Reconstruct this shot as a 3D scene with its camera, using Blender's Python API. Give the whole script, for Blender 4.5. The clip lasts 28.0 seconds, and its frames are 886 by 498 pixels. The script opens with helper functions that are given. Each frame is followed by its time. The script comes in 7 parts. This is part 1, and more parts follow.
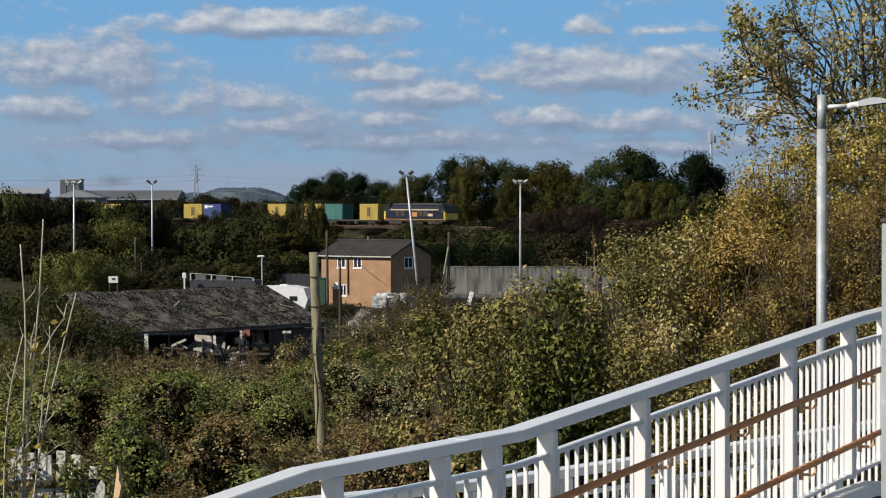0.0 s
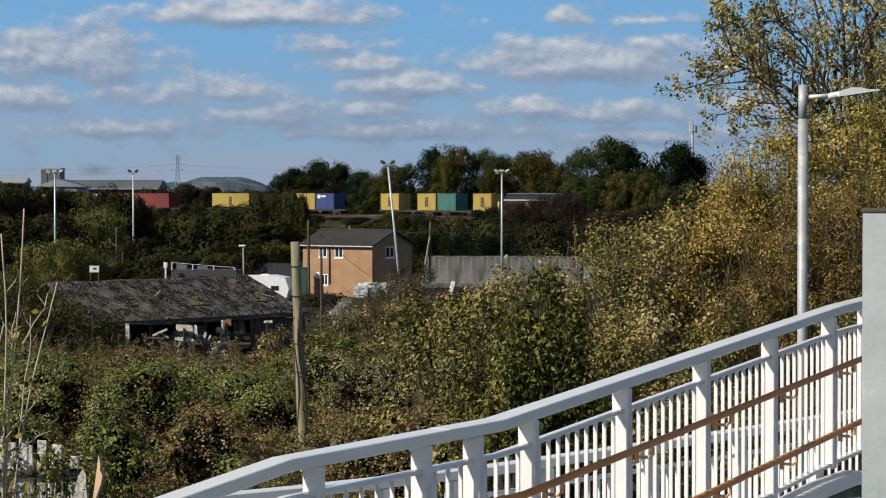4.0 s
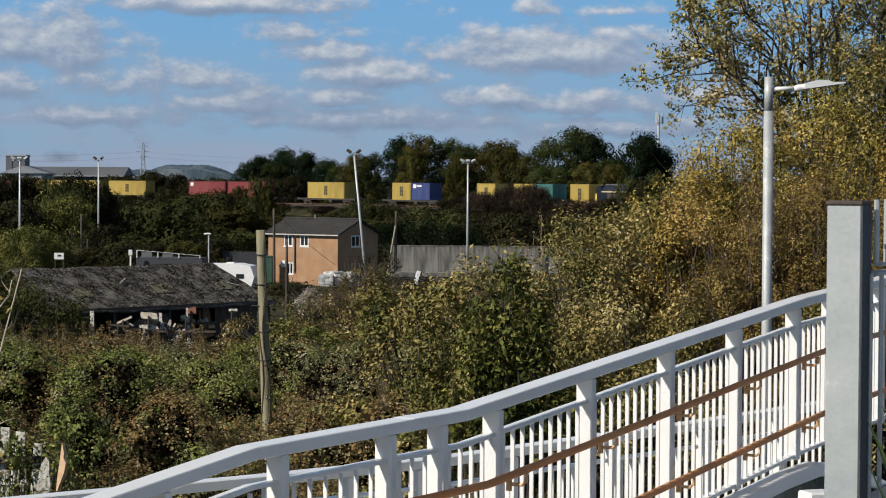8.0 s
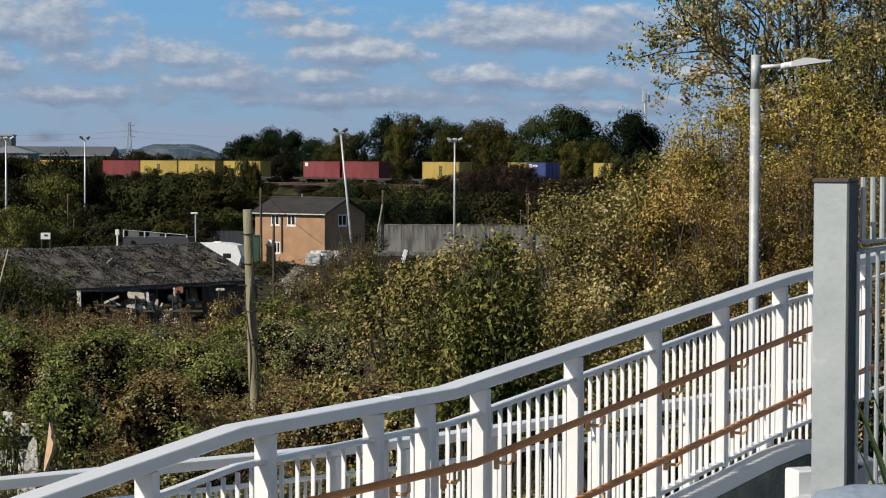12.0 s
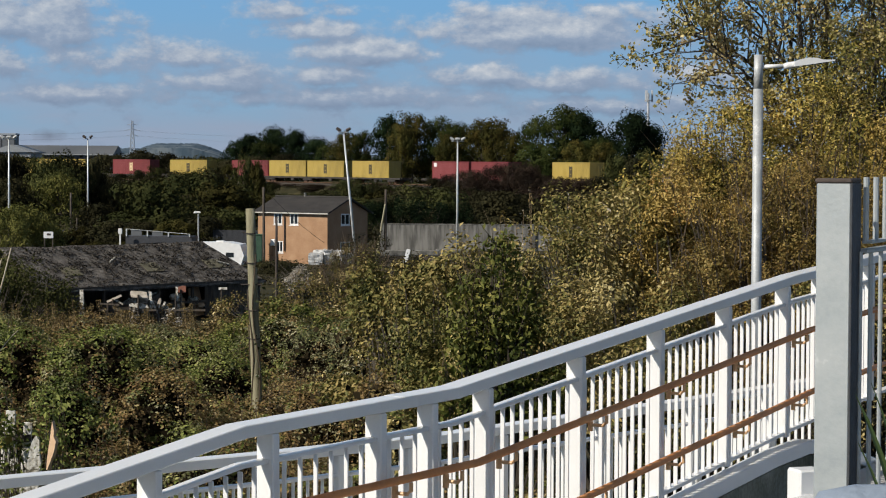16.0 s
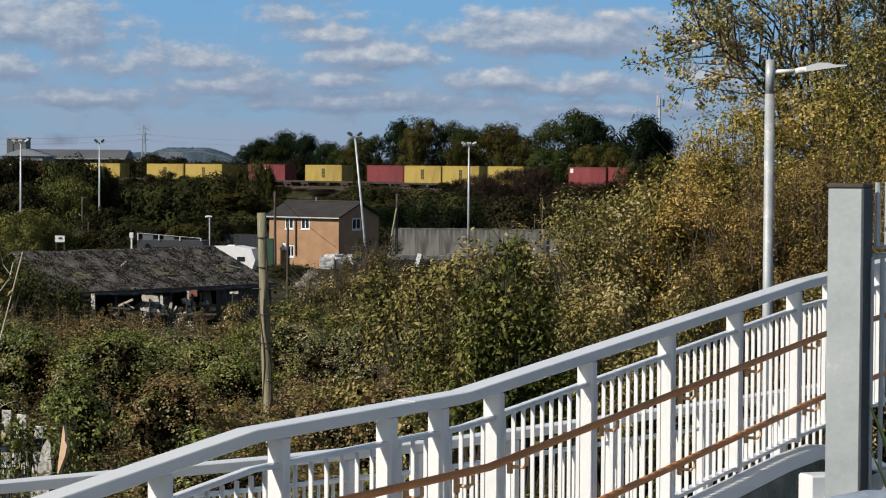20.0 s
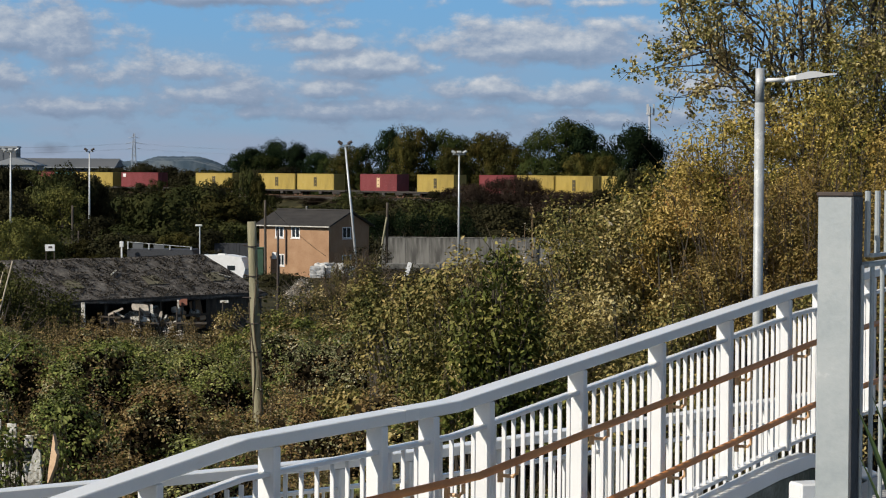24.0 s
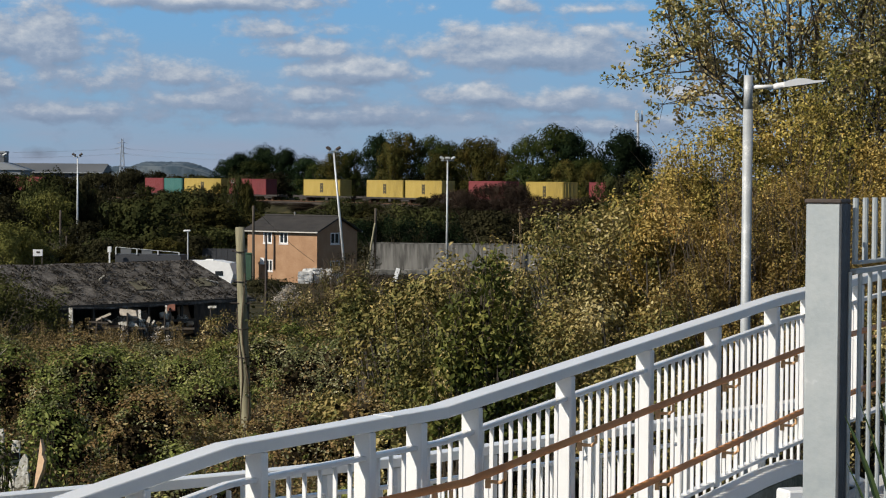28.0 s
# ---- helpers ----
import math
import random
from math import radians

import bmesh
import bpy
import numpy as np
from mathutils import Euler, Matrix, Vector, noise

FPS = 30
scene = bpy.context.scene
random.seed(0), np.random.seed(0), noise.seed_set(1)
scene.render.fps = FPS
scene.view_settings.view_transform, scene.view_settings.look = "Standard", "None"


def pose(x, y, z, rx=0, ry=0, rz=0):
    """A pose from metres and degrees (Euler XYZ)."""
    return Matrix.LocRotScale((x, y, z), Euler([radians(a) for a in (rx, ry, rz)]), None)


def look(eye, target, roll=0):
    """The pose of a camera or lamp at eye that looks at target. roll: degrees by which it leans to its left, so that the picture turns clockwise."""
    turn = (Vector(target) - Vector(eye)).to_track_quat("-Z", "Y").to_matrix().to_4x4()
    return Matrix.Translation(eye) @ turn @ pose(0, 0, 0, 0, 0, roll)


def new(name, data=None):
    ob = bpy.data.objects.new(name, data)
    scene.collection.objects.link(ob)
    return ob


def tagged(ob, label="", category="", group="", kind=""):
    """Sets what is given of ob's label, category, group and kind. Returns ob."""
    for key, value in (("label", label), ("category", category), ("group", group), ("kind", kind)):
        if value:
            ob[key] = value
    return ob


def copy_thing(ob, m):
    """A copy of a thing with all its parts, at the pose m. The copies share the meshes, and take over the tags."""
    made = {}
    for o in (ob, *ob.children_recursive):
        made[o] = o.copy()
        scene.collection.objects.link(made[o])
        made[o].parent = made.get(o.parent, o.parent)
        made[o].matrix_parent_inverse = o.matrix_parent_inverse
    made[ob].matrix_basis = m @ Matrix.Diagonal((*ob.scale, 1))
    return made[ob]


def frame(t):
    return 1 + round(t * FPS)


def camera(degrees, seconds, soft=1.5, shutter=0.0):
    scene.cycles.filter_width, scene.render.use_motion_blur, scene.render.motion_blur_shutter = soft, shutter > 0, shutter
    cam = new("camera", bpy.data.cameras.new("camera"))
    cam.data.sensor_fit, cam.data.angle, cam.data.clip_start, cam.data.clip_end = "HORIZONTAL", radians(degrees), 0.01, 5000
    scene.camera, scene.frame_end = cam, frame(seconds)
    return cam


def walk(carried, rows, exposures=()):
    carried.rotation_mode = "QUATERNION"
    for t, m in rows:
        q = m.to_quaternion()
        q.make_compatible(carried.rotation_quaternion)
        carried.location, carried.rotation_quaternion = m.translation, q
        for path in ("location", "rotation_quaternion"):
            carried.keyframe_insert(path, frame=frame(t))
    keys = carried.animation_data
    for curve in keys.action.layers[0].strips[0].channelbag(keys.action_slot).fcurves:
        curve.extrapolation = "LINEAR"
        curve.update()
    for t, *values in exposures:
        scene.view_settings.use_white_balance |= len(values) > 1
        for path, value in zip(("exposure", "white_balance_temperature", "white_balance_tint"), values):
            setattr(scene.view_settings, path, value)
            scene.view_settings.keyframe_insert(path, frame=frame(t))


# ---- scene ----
EYE = Vector((0.0, 0.0, 9.5))
cam = camera(22, 28.0, soft=1.1)
# seconds, bearing to the right, tilt and lean in degrees; the camera turns on one spot
TURNS = [(0.0, -1.323, -1.215, -0.115), (0.5, -1.182, -1.238, -0.049), (1.0, -1.117, -1.268, -0.022), (1.5, -1.090, -1.286, 0.016), (2.0, -1.090,
         -1.322, 0.042), (2.5, -1.063, -1.363, 0.013), (3.0, -1.017, -1.405, 0.002), (3.5, -0.953, -1.444, -0.047), (5.5, -0.423, -1.578, -0.030),
         (6.0, -0.272, -1.628, 0.025), (6.5, -0.152, -1.673, 0.144), (7.0, -0.072, -1.698, 0.213), (7.5, -0.012, -1.714, 0.308), (8.0, 0.008, -1.739,
         0.331), (8.5, 0.008, -1.775, 0.325), (9.0, 0.010, -1.824, 0.324), (9.5, 0.054, -1.886, 0.304), (10.0, 0.140, -1.968, 0.281), (10.5, 0.230,
         -2.060, 0.319), (11.0, 0.297, -2.143, 0.291), (11.5, 0.332, -2.219, 0.237), (12.0, 0.337, -2.271, 0.188), (12.5, 0.333, -2.299, 0.139),
         (14.5, 0.264, -2.302, 0.186), (15.0, 0.261, -2.301, 0.192), (15.5, 0.271, -2.287, 0.252), (16.0, 0.268, -2.285, 0.259), (16.5, 0.229, -2.286,
         0.261), (17.0, 0.182, -2.296, 0.304), (17.5, 0.113, -2.289, 0.254), (18.0, 0.033, -2.266, 0.258), (18.5, -0.030, -2.245, 0.257), (19.0,
         -0.076, -2.215, 0.336), (19.5, -0.067, -2.194, 0.346), (20.0, -0.014, -2.172, 0.339), (20.5, 0.072, -2.146, 0.384), (21.0, 0.178, -2.094,
         0.411), (21.5, 0.267, -2.048, 0.404), (23.5, 0.176, -1.975, 0.325), (24.0, 0.230, -1.952, 0.319), (24.5, 0.310, -1.926, 0.330), (25.0, 0.356,
         -1.904, 0.375), (25.5, 0.401, -1.884, 0.401), (26.0, 0.448, -1.855, 0.431), (26.5, 0.500, -1.820, 0.452), (27.0, 0.521, -1.795, 0.464),
         (27.5, 0.508, -1.783, 0.463), (28.0, 0.526, -1.800, 0.460)]


def aim(turn, tilt, lean):
    a, b = radians(turn), radians(tilt)
    return look(EYE, EYE + Vector((math.sin(a) * math.cos(b), math.cos(a) * math.cos(b), math.sin(b))) * 100, lean)


walk(cam, [(t, aim(a, b, c)) for t, a, b, c in TURNS])

# ---- world and sun ----
SUN_TO = Vector((-0.87, -0.50, 0.0)).normalized()
SUN_HIGH = radians(35)
world = bpy.data.worlds.new("sky")
scene.world = world
world.use_nodes = True
sky = world.node_tree.nodes.new("ShaderNodeTexSky")
sky.sky_type, sky.sun_disc = "NISHITA", False
sky.sun_elevation, sky.sun_rotation = SUN_HIGH, math.atan2(SUN_TO.x, SUN_TO.y)
sky.altitude = 50
paler = world.node_tree.nodes.new("ShaderNodeHueSaturation")
paler.inputs["Saturation"].default_value = 0.55
world.node_tree.links.new(sky.outputs[0], paler.inputs["Color"])
world.node_tree.links.new(paler.outputs[0], world.node_tree.nodes["Background"].inputs[0])
world.node_tree.nodes["Background"].inputs[1].default_value = 0.065
sun = new("sun", bpy.data.lights.new("sun", "SUN"))
sun.data.energy, sun.data.angle, sun.data.color = 5.0, radians(0.55), (1.0, 0.93, 0.82)
sun_way = SUN_TO * math.cos(SUN_HIGH) + Vector((0, 0, math.sin(SUN_HIGH)))
sun.matrix_world = look(sun_way * 100, (0, 0, 0))
scene.view_settings.exposure = 0.0


# ---- materials ----
def nodes_of(name):
    m = bpy.data.materials.new(name)
    m.use_nodes = True
    n = m.node_tree.nodes
    return m, n, m.node_tree.links, n["Principled BSDF"]


def ramp_of(n, stops):
    r = n.new("ShaderNodeValToRGB")
    while len(r.color_ramp.elements) < len(stops):
        r.color_ramp.elements.new(0.5)
    for e, (p, c) in zip(r.color_ramp.elements, stops):
        e.position, e.color = p, (*c, 1)
    return r


def surface(name, stops, scale=4.0, rough=0.8, metal=0.0, bump=0.2, fine=60.0, stretch=(1, 1, 1), detail=6, spread=0.0, spec=0.5, coarse=0.35):
    """Colour from a broad and a fine noise, relief from the fine one; spread: how much pieces differ."""
    m, n, l, b = nodes_of(name)
    tc = n.new("ShaderNodeTexCoord")
    mp = n.new("ShaderNodeMapping")
    mp.inputs["Scale"].default_value = stretch
    l.new(tc.outputs["Object"], mp.inputs[0])
    broad, grain = n.new("ShaderNodeTexNoise"), n.new("ShaderNodeTexNoise")
    broad.inputs["Scale"].default_value, broad.inputs["Detail"].default_value = scale, detail
    grain.inputs["Scale"].default_value, grain.inputs["Detail"].default_value = fine, 3
    for t in (broad, grain):
        l.new(mp.outputs[0], t.inputs["Vector"])
    mix = n.new("ShaderNodeMath")
    mix.operation = "MULTIPLY_ADD"
    mix.inputs[1].default_value = coarse
    l.new(grain.outputs[0], mix.inputs[0])
    sub = n.new("ShaderNodeMath")
    sub.operation = "SUBTRACT"
    sub.inputs[1].default_value = coarse * 0.5
    l.new(broad.outputs[0], sub.inputs[0])
    l.new(sub.outputs[0], mix.inputs[2])
    last = mix.outputs[0]
    if spread:
        info = n.new("ShaderNodeObjectInfo")
        add = n.new("ShaderNodeMath")
        add.operation = "MULTIPLY_ADD"
        add.inputs[1].default_value = spread
        l.new(info.outputs["Random"], add.inputs[0])
        l.new(last, add.inputs[2])
        off = n.new("ShaderNodeMath")
        off.operation = "SUBTRACT"
        off.inputs[1].default_value = spread * 0.5
        l.new(add.outputs[0], off.inputs[0])
        last = off.outputs[0]
    r = ramp_of(n, stops)
    l.new(last, r.inputs[0])
    l.new(r.outputs[0], b.inputs["Base Color"])
    b.inputs["Roughness"].default_value, b.inputs["Metallic"].default_value = rough, metal
    b.inputs["Specular IOR Level"].default_value = spec
    if bump:
        bp = n.new("ShaderNodeBump")
        bp.inputs["Strength"].default_value, bp.inputs["Distance"].default_value = bump, 0.02
        l.new(grain.outputs[0], bp.inputs["Height"])
        l.new(bp.outputs[0], b.inputs["Normal"])
    return m


def leafage(name, colours, rough=0.42, clear=0.3, patch=0.5, patch_scale=0.6, vary=1.0, gloss=0.4, spread=0.0, each=0.0):
    """Leaves: each takes its own tint, drifting in patches; light comes through them a little."""
    m, n, l, b = nodes_of(name)
    geo, tc = n.new("ShaderNodeNewGeometry"), n.new("ShaderNodeTexCoord")
    noise_ = n.new("ShaderNodeTexNoise")
    noise_.inputs["Scale"].default_value, noise_.inputs["Detail"].default_value = patch_scale, 3
    l.new(tc.outputs["Object"], noise_.inputs["Vector"])
    stretch = n.new("ShaderNodeMapRange")
    stretch.inputs[1].default_value, stretch.inputs[2].default_value = 0.3, 0.7
    l.new(noise_.outputs[0], stretch.inputs[0])
    mix = n.new("ShaderNodeMix")
    mix.inputs[0].default_value = patch
    l.new(geo.outputs["Random Per Island"], mix.inputs[2])
    l.new(stretch.outputs[0], mix.inputs[3])
    k = len(colours) - 1
    r = ramp_of(n, [(i / k, c) for i, c in enumerate(colours)])
    wide = n.new("ShaderNodeMapRange")
    wide.inputs[1].default_value, wide.inputs[2].default_value = spread, 1 - spread
    l.new(mix.outputs[0], wide.inputs[0])
    l.new(wide.outputs[0], r.inputs[0])
    hsv = n.new("ShaderNodeHueSaturation")
    wob = n.new("ShaderNodeMath")
    wob.operation = "MULTIPLY_ADD"
    wob.inputs[1].default_value, wob.inputs[2].default_value = vary, 1.0 - vary / 2
    frac = n.new("ShaderNodeMath")
    frac.operation = "FRACT"
    mul = n.new("ShaderNodeMath")
    mul.operation = "MULTIPLY"
    mul.inputs[1].default_value = 17.3
    l.new(geo.outputs["Random Per Island"], mul.inputs[0])
    l.new(mul.outputs[0], frac.inputs[0])
    l.new(frac.outputs[0], wob.inputs[0])
    tone = wob.outputs[0]
    if each:
        info, plant, both = n.new("ShaderNodeObjectInfo"), n.new("ShaderNodeMath"), n.new("ShaderNodeMath")
        plant.operation, both.operation = "MULTIPLY_ADD", "MULTIPLY"
        plant.inputs[1].default_value, plant.inputs[2].default_value = each, 1.0 - each / 2
        l.new(info.outputs["Random"], plant.inputs[0])
        l.new(plant.outputs[0], both.inputs[0])
        l.new(tone, both.inputs[1])
        tone = both.outputs[0]
    l.new(tone, hsv.inputs["Value"])
    l.new(r.outputs[0], hsv.inputs["Color"])
    l.new(hsv.outputs[0], b.inputs["Base Color"])
    b.inputs["Roughness"].default_value = rough
    b.inputs["Specular IOR Level"].default_value = gloss
    tr, sh = n.new("ShaderNodeBsdfTranslucent"), n.new("ShaderNodeMixShader")
    sh.inputs[0].default_value = clear
    l.new(hsv.outputs[0], tr.inputs[0])
    l.new(b.outputs[0], sh.inputs[1])
    l.new(tr.outputs[0], sh.inputs[2])
    l.new(sh.outputs[0], n["Material Output"].inputs[0])
    return m


def glass_pane(name, tint=(0.02, 0.025, 0.03)):
    m, n, l, b = nodes_of(name)
    b.inputs["Base Color"].default_value = (*tint, 1)
    b.inputs["Roughness"].default_value = 0.06
    b.inputs["Specular IOR Level"].default_value = 0.45
    return m


white_paint = surface("white_paint", [(0.25, (0.69, 0.70, 0.69)), (0.6, (0.75, 0.75, 0.74)), (0.9, (0.79, 0.79, 0.78))], 3, 0.26, bump=0.04, fine=90)
grey_paint = surface("grey_paint", [(0.3, (0.40, 0.42, 0.44)), (0.7, (0.52, 0.54, 0.56))], 3, 0.5, bump=0.05)
galvanised = surface("galvanised_steel", [(0.25, (0.31, 0.345, 0.355)), (0.5, (0.365, 0.395, 0.40)), (0.72, (0.41, 0.435, 0.435)), (0.8, (0.5, 0.52, 0.515))], 9, 0.55, 0.3, 0.05, 70, coarse=0.35)
lamp_steel = surface("lamp_column_steel", [(0.3, (0.34, 0.36, 0.365)), (0.6, (0.41, 0.43, 0.435)), (0.75, (0.56, 0.57, 0.56))], 9, 0.6, 0.3, 0.1, 60, coarse=0.7)
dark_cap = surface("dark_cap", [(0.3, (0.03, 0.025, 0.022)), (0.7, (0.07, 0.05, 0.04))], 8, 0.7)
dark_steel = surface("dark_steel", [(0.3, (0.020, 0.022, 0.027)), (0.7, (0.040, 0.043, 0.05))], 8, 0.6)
handrail_brown = surface("handrail_brown", [(0.3, (0.52, 0.19, 0.05)), (0.7, (0.66, 0.27, 0.08))], 6, 0.55, bump=0.05)
bracket_orange = surface("bracket_orange", [(0.3, (0.55, 0.30, 0.13)), (0.7, (0.66, 0.40, 0.2))], 20, 0.45)
fascia_dark = surface("stained_concrete", [(0.3, (0.06, 0.065, 0.04)), (0.5, (0.15, 0.15, 0.11)), (0.75, (0.28, 0.28, 0.23))], 3, 0.9, bump=0.4, fine=40)
blue_grey = surface("blue_grey_paint", [(0.3, (0.17, 0.21, 0.27)), (0.7, (0.24, 0.29, 0.36))], 3, 0.5)
deck_grey = surface("ramp_deck_grey", [(0.3, (0.42, 0.41, 0.39)), (0.6, (0.52, 0.51, 0.49)), (0.8, (0.6, 0.59, 0.57))], 2.0, 0.85, bump=0.3, fine=50)
earth = surface("scrub_earth", [(0.25, (0.018, 0.017, 0.009)), (0.5, (0.036, 0.034, 0.017)), (0.75, (0.07, 0.06, 0.03))], 0.35, 0.95, bump=0.6, fine=5, coarse=0.6, spec=0.08)
pole_wood = surface("weathered_pole", [(0.25, (0.13, 0.12, 0.07)), (0.5, (0.25, 0.23, 0.145)), (0.75, (0.36, 0.335, 0.23))], 2.5, 0.85, bump=0.5, fine=22, stretch=(6, 6, 0.4))
dark_wood = surface("dark_timber", [(0.3, (0.035, 0.028, 0.022)), (0.7, (0.10, 0.08, 0.06))], 2.5, 0.85, bump=0.4, fine=20, stretch=(4, 4, 0.6))
mast_steel = surface("mast_steel", [(0.3, (0.42, 0.44, 0.45)), (0.7, (0.58, 0.60, 0.60))], 2, 0.5, 0.3)
brick = surface("buff_brick", [(0.25, (0.255, 0.142, 0.076)), (0.5, (0.325, 0.19, 0.105)), (0.75, (0.385, 0.24, 0.14))], 0.8, 0.9, bump=0.3, fine=9, coarse=0.5)
roof_tile = surface("dark_roof_tile", [(0.3, (0.017, 0.0155, 0.015)), (0.6, (0.029, 0.026, 0.024)), (0.8, (0.043, 0.039, 0.035))], 0.9, 0.85, bump=0.4, fine=7)
upvc = surface("white_plastic", [(0.3, (0.72, 0.72, 0.71)), (0.7, (0.80, 0.80, 0.79))], 3, 0.35)
pane_dark = glass_pane("window_glass")
old_roof = surface("mossy_sheet_roof", [(0.32, (0.04, 0.034, 0.029)), (0.45, (0.075, 0.066, 0.057)), (0.57, (0.115, 0.103, 0.09)), (0.70, (0.17, 0.155, 0.136))], 2.6, 0.95, bump=1.0, fine=10.0, coarse=0.8, detail=8)
roof_patch = surface("bleached_sheet", [(0.3, (0.085, 0.078, 0.05)), (0.7, (0.165, 0.15, 0.098))], 1.5, 0.9, fine=12)
yard_concrete = surface("streaked_concrete", [(0.34, (0.08, 0.077, 0.07)), (0.48, (0.145, 0.14, 0.127)), (0.64, (0.215, 0.208, 0.19))], 1.6, 0.9, bump=0.4, fine=3, stretch=(1.0, 1, 0.16), coarse=0.6)
concrete = surface("weathered_concrete", [(0.34, (0.055, 0.053, 0.047)), (0.46, (0.13, 0.126, 0.113)), (0.6, (0.22, 0.213, 0.195))], 0.9, 0.9, bump=0.4, fine=3, stretch=(0.6, 1, 0.8), coarse=0.5)
ballast = surface("ballast", [(0.3, (0.026, 0.021, 0.016)), (0.7, (0.055, 0.045, 0.036))], 2, 0.95, bump=0.6, fine=12)
rust = surface("rusty_rail", [(0.3, (0.10, 0.055, 0.035)), (0.7, (0.18, 0.10, 0.06))], 3, 0.7, 0.4)
bogie_dark = surface("bogie_grime", [(0.3, (0.02, 0.018, 0.016)), (0.7, (0.06, 0.05, 0.042))], 3, 0.85)
rubble_white = surface("pale_sacking", [(0.3, (0.30, 0.30, 0.29)), (0.55, (0.46, 0.46, 0.45)), (0.8, (0.60, 0.60, 0.59))], 3, 0.85, bump=0.7, fine=9)
board_ply = surface("raw_plywood", [(0.3, (0.50, 0.33, 0.20)), (0.7, (0.62, 0.43, 0.27))], 3, 0.7, stretch=(1, 1, 5))
old_whitewash = surface("old_whitewash", [(0.36, (0.14, 0.125, 0.09)), (0.46, (0.48, 0.46, 0.40)), (0.64, (0.70, 0.69, 0.64))], 7, 0.9, bump=0.6, fine=30, coarse=0.9)
flaking_white = surface("flaking_whitewash", [(0.40, (0.09, 0.08, 0.05)), (0.5, (0.32, 0.30, 0.25)), (0.64, (0.52, 0.51, 0.46))], 7, 0.9, bump=0.6, fine=30, coarse=0.9)
bark = surface("bark", [(0.3, (0.030, 0.024, 0.017)), (0.7, (0.085, 0.07, 0.05))], 3, 0.9, bump=0.7, fine=18, stretch=(3, 3, 0.7))
twig_pale = surface("pale_twig", [(0.3, (0.36, 0.30, 0.22)), (0.7, (0.52, 0.45, 0.34))], 8, 0.8)
twig_brown = surface("brown_twig", [(0.3, (0.06, 0.043, 0.027)), (0.7, (0.125, 0.09, 0.055))], 8, 0.85)
dry_stalk = surface("dry_stalk", [(0.3, (0.15, 0.10, 0.055)), (0.7, (0.30, 0.22, 0.12))], 5, 0.9)
sheet_grey = surface("warehouse_sheet", [(0.3, (0.075, 0.083, 0.092)), (0.7, (0.12, 0.128, 0.138))], 0.05, 0.7, bump=0)
sheet_pale = surface("pale_sheet", [(0.3, (0.22, 0.24, 0.26)), (0.7, (0.32, 0.34, 0.36))], 0.05, 0.7, bump=0)
sheet_dark = surface("dark_sheet", [(0.3, (0.055, 0.06, 0.07)), (0.7, (0.10, 0.105, 0.115))], 0.05, 0.8, bump=0)
# kept pale so that the unseen slab throws sunlight back up
paving = surface("bounce_paving", [(0.3, (0.42, 0.41, 0.38)), (0.6, (0.50, 0.49, 0.46)), (0.8, (0.57, 0.56, 0.53))], 1.2, 0.85, bump=0.3, fine=60)
# aerial haze is mixed into the base colour of the far ridges
far_land = surface("hazy_far_hill", [(0.35, (0.05, 0.075, 0.10)), (0.5, (0.075, 0.10, 0.125)), (0.65, (0.12, 0.145, 0.165))], 0.02, 1.0, bump=0, fine=0.06, coarse=0.8, spec=0.0)


